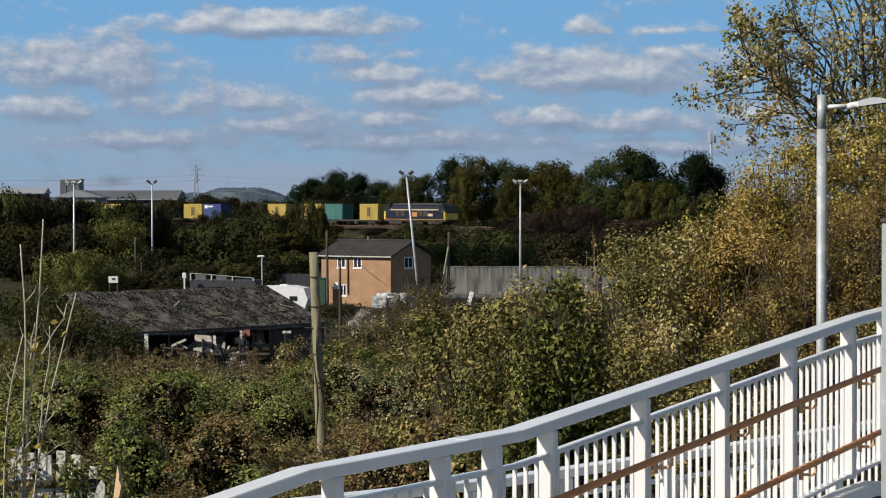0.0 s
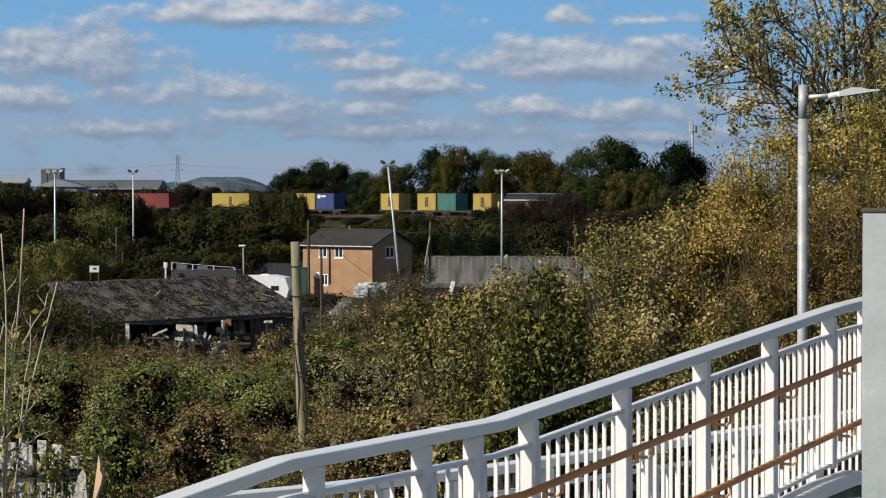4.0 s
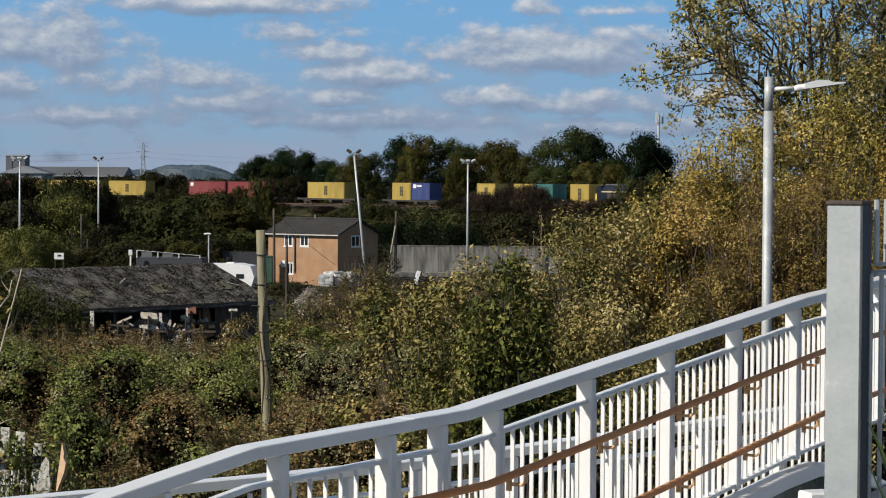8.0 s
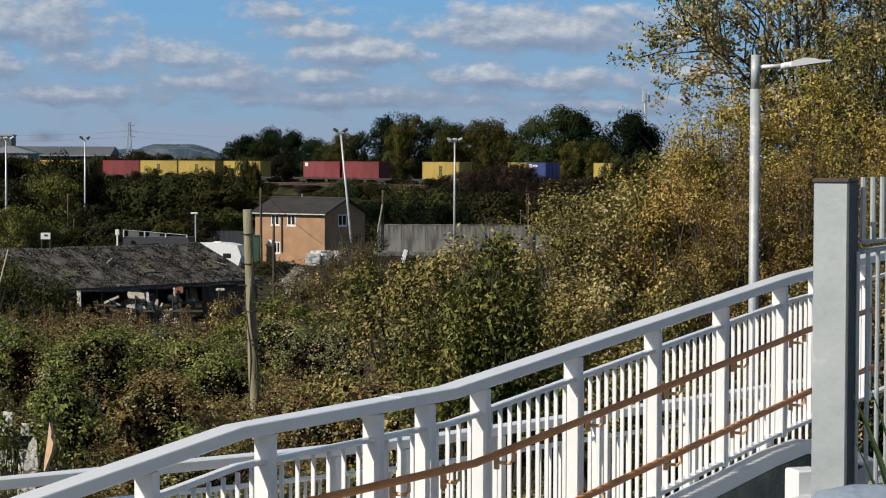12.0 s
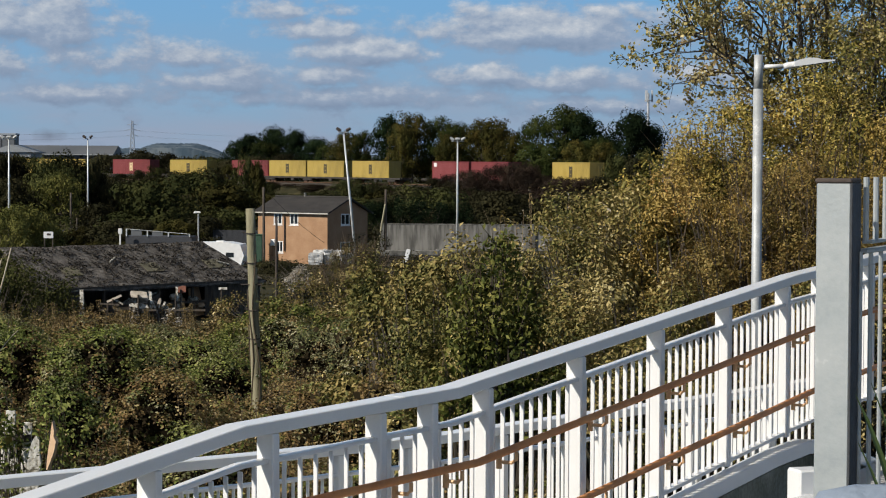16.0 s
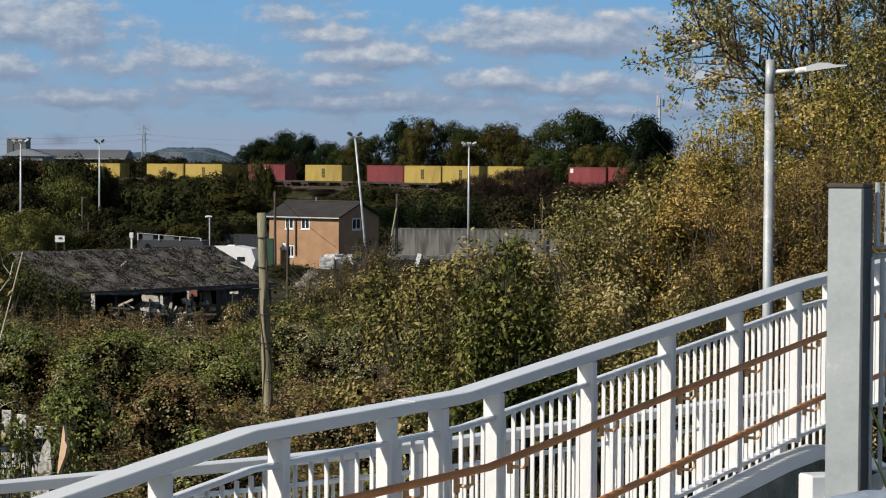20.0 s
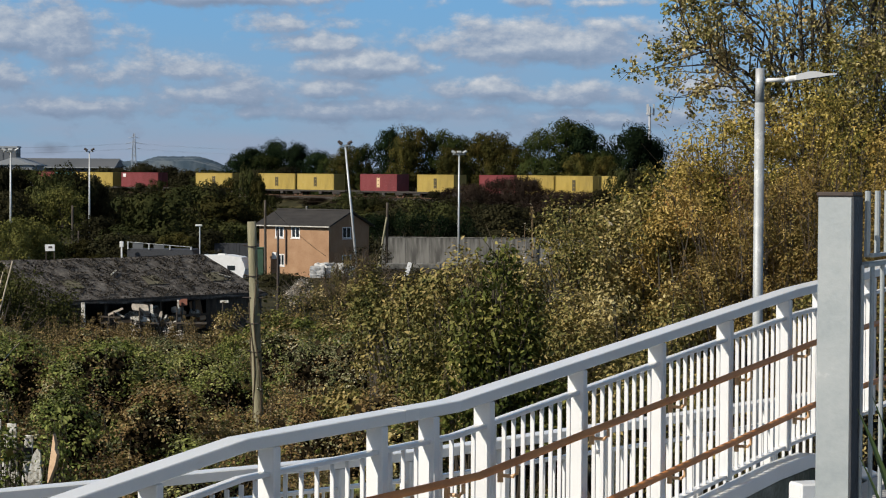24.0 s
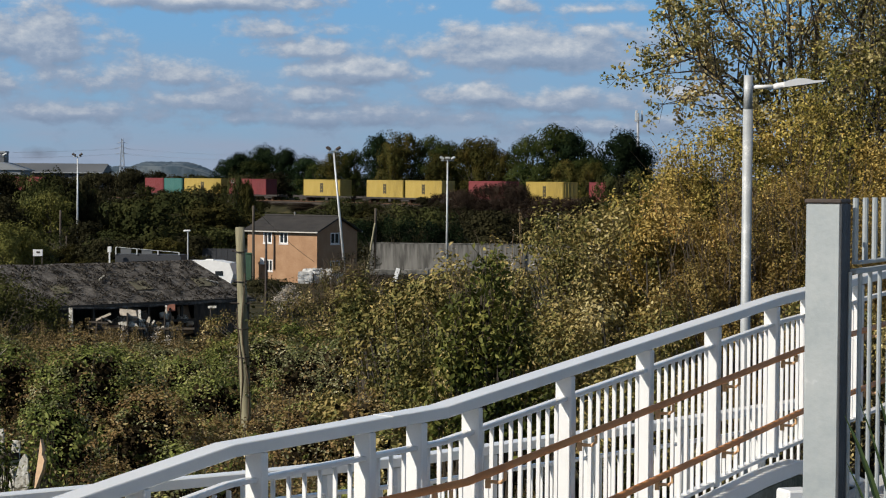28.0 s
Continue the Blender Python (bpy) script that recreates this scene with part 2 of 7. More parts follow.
# ---- mesh helpers ----
class Geo:
    """Collects boxes, tubes and sheets into one mesh."""

    def __init__(self):
        self.v, self.f = [], []

    def add(self, verts, faces):
        k = len(self.v)
        self.v += [tuple(p) for p in verts]
        self.f += [tuple(i + k for i in f) for f in faces]
        return self

    def box(self, size, m=None, c=0.0):
        """A box of that size about the origin, its edges cut by c, moved by m."""
        m = m or Matrix()
        x, y, z = (s / 2 for s in size)
        if c <= 0:
            vs = [(a * x, b * y, d * z) for a in (-1, 1) for b in (-1, 1) for d in (-1, 1)]
            fs = [(0, 1, 3, 2), (4, 6, 7, 5), (0, 4, 5, 1), (2, 3, 7, 6), (0, 2, 6, 4), (1, 5, 7, 3)]
        else:
            bm = bmesh.new()
            bmesh.ops.create_cube(bm, size=1, matrix=Matrix.Diagonal((2 * x, 2 * y, 2 * z, 1)))
            bmesh.ops.bevel(bm, geom=bm.edges[:], offset=c, segments=1, affect="EDGES")
            bm.verts.index_update()
            vs = [v.co.copy() for v in bm.verts]
            fs = [[v.index for v in f.verts] for f in bm.faces]
            bm.free()
        return self.add([m @ Vector(p) for p in vs], fs)

    def span(self, lo, hi, c=0.0):
        lo, hi = Vector(lo), Vector(hi)
        return self.box(hi - lo, Matrix.Translation((lo + hi) / 2), c)

    def tube(self, points, radii, sides=8, ends=True):
        pts = [Vector(p) for p in points]
        rings = []
        for i, p in enumerate(pts):
            way = (pts[min(i + 1, len(pts) - 1)] - pts[max(i - 1, 0)]).normalized()
            side = way.cross(Vector((0, 0, 1)) if abs(way.z) < 0.9 else Vector((1, 0, 0))).normalized()
            up = side.cross(way)
            r = radii[i] if isinstance(radii, (list, tuple)) else radii
            rings.append([p + (side * math.cos(a) + up * math.sin(a)) * r for a in (j * math.tau / sides for j in range(sides))])
        fs = [(i * sides + j, i * sides + (j + 1) % sides, (i + 1) * sides + (j + 1) % sides, (i + 1) * sides + j) for i in range(len(pts) - 1) for j in range(sides)]
        if ends:
            fs += [tuple(range(sides))[::-1], tuple((len(pts) - 1) * sides + j for j in range(sides))]
        return self.add([v for r in rings for v in r], fs)

    def prism(self, outline, depth, m=None):
        """An outline in the x-z plane, carried depth along y about its middle."""
        m = m or Matrix()
        n = len(outline)
        vs = [m @ Vector((x, s * depth / 2, z)) for s in (-1, 1) for x, z in outline]
        return self.add(vs, [tuple(range(n)), tuple(range(2 * n - 1, n - 1, -1))] + [((i + 1) % n, i, n + i, n + (i + 1) % n) for i in range(n)])

    def mesh(self, name, material, smooth=False):
        me = bpy.data.meshes.new(name)
        me.from_pydata(self.v, [], self.f)
        me.materials.append(material)
        if smooth:
            me.shade_smooth()
        return me


def part(name, geo, material, parent=None, label="", smooth=False):
    ob = new(name, geo.mesh(name, material, smooth))
    ob.parent = parent
    return tagged(ob, label)


def share(name, mesh, parent, m):
    ob = new(name, mesh)
    ob.parent = parent
    ob.matrix_basis = m
    return ob


def thing(name, label, category, group="", at=(0, 0, 0), turn=0.0):
    ob = new(name)
    ob.empty_display_size = 0.2
    ob.matrix_basis = pose(*at, 0, 0, turn)
    return tagged(ob, label, category, group)


def turned(at, yaw=0.0, pitch=0.0, roll=0.0):
    return pose(*at, roll, pitch, yaw)


def pierced(geo, length, height, thick, holes, y=0.0):
    """A wall along x from 0 to length, with openings (x0, x1, z0, z1) cut through."""
    xs = sorted({0.0, length, *(h[0] for h in holes), *(h[1] for h in holes)})
    zs = sorted({0.0, height, *(h[2] for h in holes), *(h[3] for h in holes)})
    for a, b in zip(xs, xs[1:]):
        for c, d in zip(zs, zs[1:]):
            if not any(h[0] <= (a + b) / 2 <= h[1] and h[2] <= (c + d) / 2 <= h[3] for h in holes):
                geo.span((a, y, c), (b, y + thick, d))
    return geo




def leaf_mesh(name, pts, sizes, material, up=0.3, slim=0.55, seed=1, out=None, hold=0.0):
    """One mesh of many small leaves: a bent blade of two faces each, turned at random, leaning upward by up and outward along out by hold."""
    g = np.random.default_rng(seed)
    n = len(pts)
    nrm = g.normal(size=(n, 3))
    nrm /= np.linalg.norm(nrm, axis=1)[:, None] + 1e-9
    nrm[:, 2] = np.abs(nrm[:, 2]) * (1 - up) + up
    if out is not None:
        nrm = nrm + out * hold
    nrm /= np.linalg.norm(nrm, axis=1)[:, None]
    a = np.cross(nrm, g.normal(size=(n, 3)))
    a /= np.linalg.norm(a, axis=1)[:, None] + 1e-9
    b = np.cross(nrm, a)
    s = np.asarray(sizes)[:, None]
    v = np.empty((n, 4, 3))
    v[:, 0], v[:, 2] = pts - a * s * 0.5, pts + a * s * 0.5
    v[:, 1] = pts + b * s * slim * 0.5 + nrm * s * 0.14
    v[:, 3] = pts - b * s * slim * 0.5 + nrm * s * 0.14
    me = bpy.data.meshes.new(name)
    idx = np.arange(n)[:, None] * 4
    tris = np.concatenate([idx + [0, 1, 2], idx + [0, 2, 3]], 1).reshape(-1)
    me.vertices.add(n * 4)
    me.vertices.foreach_set("co", v.reshape(-1).astype(np.float32))
    me.loops.add(n * 6)
    me.loops.foreach_set("vertex_index", tris.astype(np.int32))
    me.polygons.add(n * 2)
    me.polygons.foreach_set("loop_start", (np.arange(n * 2) * 3).astype(np.int32))
    me.update(calc_edges=True)
    me.materials.append(material)
    return me


def lobes(g, count, width, height, base=0.0, flat=0.75, shape=1.0):
    """Middles and radii of the clumps that make up a crown standing on z=0."""
    out = []
    for i in range(count):
        h = base + (height - base) * (i + 0.5) / count
        room = width * 0.5 * math.sqrt(max(0.05, 1 - abs((h - base) / (height - base) * 2 - 0.75 * shape) ** 2 * 0.55)) 
        a, r = g.uniform(0, math.tau), room * math.sqrt(g.uniform(0.0, 0.62))
        size = width * g.uniform(0.15, 0.29)
        out.append((r * math.cos(a), r * math.sin(a), min(h, height - size * flat), size, size * flat * g.uniform(0.8, 1.15)))
    return out


def clump_points(g, blobs, n):
    """Leaf places in the outer part of the clumps."""
    w = np.array([b[3] ** 2 for b in blobs])
    pick = g.choice(len(blobs), n, p=w / w.sum())
    B = np.array(blobs)[pick]
    d = g.normal(size=(n, 3))
    d /= np.linalg.norm(d, axis=1)[:, None]
    r = 1.06 - np.abs(g.normal(0, 0.27, n)) + (g.uniform(0, 1, n) < 0.1) * g.uniform(0, 0.3, n)
    return B[:, :3] + d * r[:, None] * np.stack([B[:, 3], B[:, 3], B[:, 4]], 1), d


def sprigs(g, centres, per, spread):
    """Small sprays of leaves round each centre."""
    return np.repeat(centres, per, 0) + g.normal(0, 1, (len(centres) * per, 3)) * np.repeat(np.broadcast_to(spread, len(centres)), per)[:, None]


def limbs(geo, g, base_r, height, blobs, lean=0.0, start=0.25):
    """A tapered trunk and a limb to each clump."""
    top = Vector((lean, 0, height * 0.8))
    geo.tube([Vector((0, 0, -0.3)), Vector((0, 0, height * 0.2)) + top * 0.03, top * 0.5, top], [base_r, base_r * 0.85, base_r * 0.55, base_r * 0.15], 7)
    for b in blobs:
        e = Vector(b[:3])
        f = min(0.9, max(start, e.z / height - 0.3))
        s = Vector((top.x * f, 0, top.z * f))
        mid = s.lerp(e, 0.5) + Vector((g.uniform(-0.3, 0.3), g.uniform(-0.3, 0.3), -0.1)) * (height * 0.06)
        geo.tube([s, mid, e], [base_r * 0.38, base_r * 0.25, base_r * 0.08], 5)


# ---- railway line: a curve of 401 m radius ----
BEND, TURN0, RAIL0 = radians(1 / 7), radians(58), (-5.8, 392.0)
MID = (RAIL0[0] - math.sin(TURN0) / BEND, RAIL0[1] - math.cos(TURN0) / BEND)
RAIL_TOP = 5.0


def line_at(s, z=RAIL_TOP, off=0.0):
    """The pose on the line, s metres along it, x pointing along the travel."""
    a = TURN0 + BEND * s
    r = 1 / BEND + off
    return Matrix.Translation((MID[0] + math.sin(a) * r, MID[1] + math.cos(a) * r, z)) @ Matrix.Rotation(-a, 4, "Z")


def ease(a, b, x):
    t = min(1.0, max(0.0, (x - a) / (b - a)))
    return t * t * (3 - 2 * t)


FALL = [(-60, 7.9), (4.5, 7.9), (7, 6.6), (16, 6.0), (20, 5.65), (30, 5.2), (45, 4.4), (60, 3.6), (80, 2.4), (110, 0.6), (126, 0.0), (6000, 0.0)]


def ground_z(x, y):
    for (a, p), (b, q) in zip(FALL, FALL[1:]):
        if y <= b:
            z = p + (q - p) * max(0.0, (y - a)) / (b - a)
            break
    if y > 140:
        q = math.hypot(x - MID[0], y - MID[1]) - 1 / BEND
        bank = ease(-17, -4.5, q) * 4.45
        if q > 6:
            bank += ease(8, 60, q) * 0.6 + ease(200, 1500, q) * -5.0
        z += bank * ease(140, 200, y)
        if 6 < abs(q) < 200 or q < -17:
            z += 0.25 * noise.noise((x * 0.06, y * 0.06, 0))
    elif y > 16:
        z += 0.22 * noise.noise((x * 0.25, y * 0.12, 1))
    if y > 900:
        z += ease(900, 3500, y) * 6 + 4 * noise.noise((x * 0.002, y * 0.001, 3))
    return z


def build_ground():
    ys = [-60, -20, 0, 3, 4.5, 5.5, 7, 9, 12, 14] + [16 + 2 * i for i in range(32)] + [80 + 4 * i for i in range(26)]
    y = 184
    while y < 620:
        ys.append(y)
        y += 4
    while y < 4900:
        ys.append(y)
        y *= 1.09
    ys.append(4900)
    cols = 72
    geo = Geo()
    vs, fs = [], []
    for y in ys:
        half = 60 + max(0, y) * 0.55
        for i in range(cols + 1):
            u = i / cols * 2 - 1
            x = half * (0.45 * u + 0.55 * u ** 3)
            vs.append((x, y, ground_z(x, y)))
    for r in range(len(ys) - 1):
        for c in range(cols):
            k = r * (cols + 1) + c
            fs.append((k, k + 1, k + cols + 2, k + cols + 1))
    geo.add(vs, fs)
    return tagged(part("ground", geo, earth, smooth=True), "rough scrub ground falling from the path to a yard", "ground", kind="structure")


build_ground()


def build_sky():
    """A far ring of blue autumn sky with rows of flat-based fair-weather clouds."""
    geo = Geo()
    n, r = 96, 4700
    vs, fs = [], []
    for z in (-150, 60, 250, 500, 900, 1500):
        vs += [(r * math.sin(i * math.tau / n), r * math.cos(i * math.tau / n), z) for i in range(n)]
    for k in range(5):
        fs += [(k * n + i, k * n + (i + 1) % n, (k + 1) * n + (i + 1) % n, (k + 1) * n + i) for i in range(n)]
    geo.add(vs, fs)
    m, nd, l, b = nodes_of("sky_and_clouds")
    nd.remove(b)

    def math_node(op, a, b=None, c=None, tree=nd, lk=l, clamp=False):
        k = tree.new("ShaderNodeMath")
        k.operation, k.use_clamp = op, clamp
        for i, v in enumerate((a, b, c)):
            if v is None:
                continue
            if isinstance(v, (int, float)):
                k.inputs[i].default_value = v
            else:
                lk.new(v, k.inputs[i])
        return k.outputs[0]

    # the cloud field, as a group: bearing and height in, thickness out
    grp = bpy.data.node_groups.new("cloud_field", "ShaderNodeTree")
    for nm in ("bearing", "height"):
        grp.interface.new_socket(nm, in_out="INPUT", socket_type="NodeSocketFloat")
    grp.interface.new_socket("thickness", in_out="OUTPUT", socket_type="NodeSocketFloat")
    gi, go = grp.nodes.new("NodeGroupInput"), grp.nodes.new("NodeGroupOutput")

    def gm(op, a, b=None, c=None, clamp=False):
        return math_node(op, a, b, c, grp.nodes, grp.links, clamp)

    comb = grp.nodes.new("ShaderNodeCombineXYZ")
    grp.links.new(gm("MULTIPLY", gi.outputs[0], 0.8), comb.inputs[0])
    grp.links.new(gm("MULTIPLY", gi.outputs[1], 1.3), comb.inputs[1])
    warp = grp.nodes.new("ShaderNodeTexNoise")
    warp.inputs["Scale"].default_value, warp.inputs["Detail"].default_value, warp.inputs["Roughness"].default_value = 1.15, 7, 0.6
    grp.links.new(comb.outputs[0], warp.inputs["Vector"])
    bil = grp.nodes.new("ShaderNodeTexNoise")
    bil.inputs["Scale"].default_value, bil.inputs["Detail"].default_value, bil.inputs["Roughness"].default_value = 0.7, 4, 0.5
    grp.links.new(comb.outputs[0], bil.inputs["Vector"])
    wob = gm("SUBTRACT", warp.outputs[0], 0.5)
    # middle bearing, middle height, half width, half height in degrees, weight
    CLOUDS = [(-1.85, 2.62, 1.95, 0.64, 1.0), (2.75, 3.1, 3.65, 0.85, 1.0), (-2.75, 3.1, 1.56, 0.44, 0.8), (-10.3, 3.2, 2.97, 1.01, 1.0), (-5.6, 4.35, 3.51, 0.51, 1.0), (-4.0, 3.66, 1.02, 0.43, 0.75), (-6.1, 2.42, 1.3, 0.46, 0.75), (-2.7, 1.98, 1.21, 0.44, 0.8), (-8.2, 2.35, 2.0, 0.6, 0.5), (4.5, 4.25, 1.08, 0.24, 0.5), (2.2, 4.3, 0.67, 0.34, 0.55), (1.3, 2.0, 1.95, 0.40, 0.7), (-5.2, 1.8, 2.29, 0.48, 0.7), (3.3, 1.85, 2.3, 0.45, 0.7), (-2.3, 3.62, 0.54, 0.2, 0.5), (-11, 2.2, 1.62, 0.51, 0.6), (6.6, 2.1, 1.6, 0.43, 0.65), (-2, 1.45, 4.6, 0.4, 0.65), (-8.5, 1.5, 3.0, 0.4, 0.6), (4.5, 1.3, 3.0, 0.36, 0.6), (-7.5, 5.6, 3.24, 0.85, 0.9), (5, 6.2, 4.05, 0.85, 0.9)]
    field = None
    for az, el, w, h, k in CLOUDS:
        dx = gm("DIVIDE", gm("SUBTRACT", gi.outputs[0], az), w)
        dy = gm("DIVIDE", gm("SUBTRACT", gi.outputs[1], el), h)
        below = gm("MULTIPLY", gm("MINIMUM", dy, 0.0), 1.5)
        d2 = gm("ADD", gm("MULTIPLY", dx, dx), gm("MULTIPLY", dy, dy))
        d = gm("SQRT", gm("ADD", d2, gm("MULTIPLY", below, below)))
        f = gm("MULTIPLY", gm("SUBTRACT", 1.0, d), k)
        field = f if field is None else gm("SMOOTH_MAX", field, f, 0.15)
    stray = gm("MULTIPLY_ADD", bil.outputs[0], 2.2, -1.5)
    field = gm("MAXIMUM", field, gm("MULTIPLY", stray, 0.8))
    grp.links.new(gm("MULTIPLY_ADD", wob, 2.1, field), go.inputs[0])

    tc, sep = nd.new("ShaderNodeTexCoord"), nd.new("ShaderNodeSeparateXYZ")
    l.new(tc.outputs["Object"], sep.inputs[0])
    bearing = math_node("MULTIPLY", math_node("ARCTAN2", sep.outputs[0], sep.outputs[1]), 57.2958)
    height = math_node("MULTIPLY", math_node("DIVIDE", math_node("SUBTRACT", sep.outputs[2], 9.5), r), 57.2958)

    def thick(db, dh):
        g = nd.new("ShaderNodeGroup")
        g.node_tree = grp
        l.new(math_node("ADD", bearing, db), g.inputs[0])
        l.new(math_node("ADD", height, dh), g.inputs[1])
        return g.outputs[0]

    here, lit = thick(0.0, 0.0), thick(-0.14, 0.2)
    cover = nd.new("ShaderNodeMapRange")
    cover.interpolation_type = "SMOOTHSTEP"
    cover.inputs[1].default_value, cover.inputs[2].default_value, cover.inputs[4].default_value = -0.22, 0.42, 0.93
    l.new(here, cover.inputs[0])
    glow = math_node("MULTIPLY_ADD", math_node("SUBTRACT", here, lit), 0.62, 0.40)
    low = math_node("SUBTRACT", 1.0, math_node("DIVIDE", height, 2.6), clamp=True)
    glow = math_node("SUBTRACT", glow, math_node("MULTIPLY", low, 0.45), clamp=True)
    tone = ramp_of(nd, [(0.0, (0.215, 0.285, 0.405)), (0.35, (0.285, 0.355, 0.475)), (0.6, (0.45, 0.50, 0.575)), (1.0, (0.80, 0.785, 0.77))])
    l.new(glow, tone.inputs[0])
    blue = ramp_of(nd, [(0.0, (0.265, 0.375, 0.50)), (0.12, (0.23, 0.395, 0.575)), (0.3, (0.18, 0.395, 0.66)), (1.0, (0.13, 0.30, 0.60))])
    l.new(math_node("DIVIDE", height, 14.0, clamp=True), blue.inputs[0])
    flat, thin = nd.new("ShaderNodeCombineXYZ"), nd.new("ShaderNodeTexNoise")
    l.new(math_node("MULTIPLY", bearing, 0.22), flat.inputs[0])
    l.new(math_node("MULTIPLY", height, 1.1), flat.inputs[1])
    thin.inputs["Scale"].default_value, thin.inputs["Detail"].default_value = 1.0, 5
    l.new(flat.outputs[0], thin.inputs["Vector"])
    haze = math_node("MULTIPLY", math_node("MULTIPLY", math_node("SUBTRACT", thin.outputs[0], 0.36), 4.0, clamp=True), math_node("SUBTRACT", 1.0, math_node("DIVIDE", height, 3.4), clamp=True), clamp=True)
    veil = nd.new("ShaderNodeMix")
    veil.data_type = "RGBA"
    l.new(haze, veil.inputs[0])
    l.new(blue.outputs[0], veil.inputs[6])
    veil.inputs[7].default_value = (0.305, 0.365, 0.485, 1)
    mix = nd.new("ShaderNodeMix")
    mix.data_type = "RGBA"
    l.new(cover.outputs[0], mix.inputs[0])
    l.new(veil.outputs[2], mix.inputs[6])
    l.new(tone.outputs[0], mix.inputs[7])
    # a smudge of chimney smoke low over the warehouses
    fine = nd.new("ShaderNodeTexNoise")
    fine.inputs["Scale"].default_value, fine.inputs["Detail"].default_value = 0.02, 4
    l.new(tc.outputs["Object"], fine.inputs["Vector"])
    sx = math_node("DIVIDE", math_node("ADD", bearing, 9.5), 0.5)
    sy = math_node("DIVIDE", math_node("SUBTRACT", height, 0.5), 0.2)
    far_off = math_node("SQRT", math_node("ADD", math_node("MULTIPLY", sx, sx), math_node("MULTIPLY", sy, sy)))
    puff = math_node("MULTIPLY", math_node("SUBTRACT", math_node("MULTIPLY", fine.outputs[0], 1.9), far_off, clamp=True), 0.7, clamp=True)
    smoke = nd.new("ShaderNodeMix")
    smoke.data_type = "RGBA"
    l.new(puff, smoke.inputs[0])
    l.new(mix.outputs[2], smoke.inputs[6])
    smoke.inputs[7].default_value = (0.16, 0.19, 0.25, 1)
    em = nd.new("ShaderNodeEmission")
    l.new(smoke.outputs[2], em.inputs[0])
    l.new(em.outputs[0], nd["Material Output"].inputs[0])
    m.cycles.emission_sampling = "NONE"
    return tagged(part("backdrop", geo, m, smooth=True), "blue autumn sky with rows of fair-weather clouds", "sky", kind="structure")


build_sky()


def build_hill():
    """Far wooded ridges on the horizon."""
    for nm, x0, x1, y, top, seed in (("backdrop_hill", -535, -362, 3900, 24, 1), ("backdrop_ridge", -655, -405, 4050, 21, 4), ("backdrop_ridge", -1100, -250, 4300, 13, 5), ("backdrop_ridge", -1500, 900, 4500, 7, 9)):
        geo = Geo()
        n = 90
        vs = []
        for i in range(n + 1):
            u = i / n
            x = x0 + (x1 - x0) * u
            h = top * (min(1.0, math.sin(math.pi * u ** 0.9) * 1.25) ** 0.7 if nm == "backdrop_hill" else 0.75 + 0.25 * noise.noise((u * 9, seed, 0)))
            h = 9.5 + max(0, h + 1.6 * noise.noise((u * 40, seed, 2)))
            vs += [(x, y, -30), (x, y, h * 0.7), (x, y + 150, h), (x, y + 400, -30)]
        geo.add(vs, [(i * 4 + j, i * 4 + 4 + j, i * 4 + 5 + j, i * 4 + 1 + j) for i in range(n) for j in range(3)])
        tagged(part(nm, geo, far_land, smooth=True), "wooded ridge on the horizon, haze put into its blue-green colour", "hill", kind="structure")


build_hill()


def build_track():
    bed, s0, s1, n = Geo(), -330, 300, 105
    vs = []
    for i in range(n + 1):
        m = line_at(s0 + (s1 - s0) * i / n, 0)
        vs += [m @ Vector((0, y, z)) for y, z in ((-3.6, 4.25), (-1.9, 4.82), (1.9, 4.82), (3.6, 4.25))]
    bed.add(vs, [(i * 4 + j, i * 4 + j + 1, i * 4 + j + 5, i * 4 + j + 4) for i in range(n) for j in range(3)])
    track = tagged(part("railway_track", bed, ballast), "ballasted single railway track on an embankment", "railway track", kind="structure")
    for off in (-0.72, 0.72):
        g = Geo()
        g.tube([line_at(s0 + (s1 - s0) * i / n, 4.93) @ Vector((0, off, 0)) for i in range(n + 1)], 0.07, 4)
        part("rail", g, rust, track)


build_track()


# ---- concrete yard wall and the dark fence beside it ----
def build_yard_wall():
    wall = tagged(new("wall_yard"), "stained grey concrete yard wall", "wall", kind="structure")
    wall.matrix_basis = pose(-5.4, 236, -0.2, 0, 0, -4)
    pan = Geo()
    pan.box((2.492, 0.22, 2.8), Matrix.Translation((0, 0, 1.4)), 0.02)
    me = pan.mesh("panel", yard_concrete)
    for i in range(14):
        share("panel", me, wall, pose(1.25 + i * 2.5, 0, 0.02 * ((i * 7) % 3)))
    cop = Geo()
    cop.box((35, 0.3, 0.08), Matrix.Translation((17.5, 0, 2.86)), 0.01)
    part("coping", cop, concrete, wall)
    fence = tagged(new("fence_yard"), "dark sheet fence closing the yard", "fence", kind="structure")
    fence.matrix_basis = pose(-23.5, 244, -0.6, 0, 0, -6)
    pan = Geo()
    for i in range(8):
        pan.box((0.3, 0.05, 2.3), Matrix.Translation((-1.05 + i * 0.3, 0.02 * (i % 2), 1.15)))
    me = pan.mesh("sheet", dark_steel)
    for i in range(5):
        share("sheet", me, fence, pose(1.2 + i * 2.42, 0, 0))


build_yard_wall()


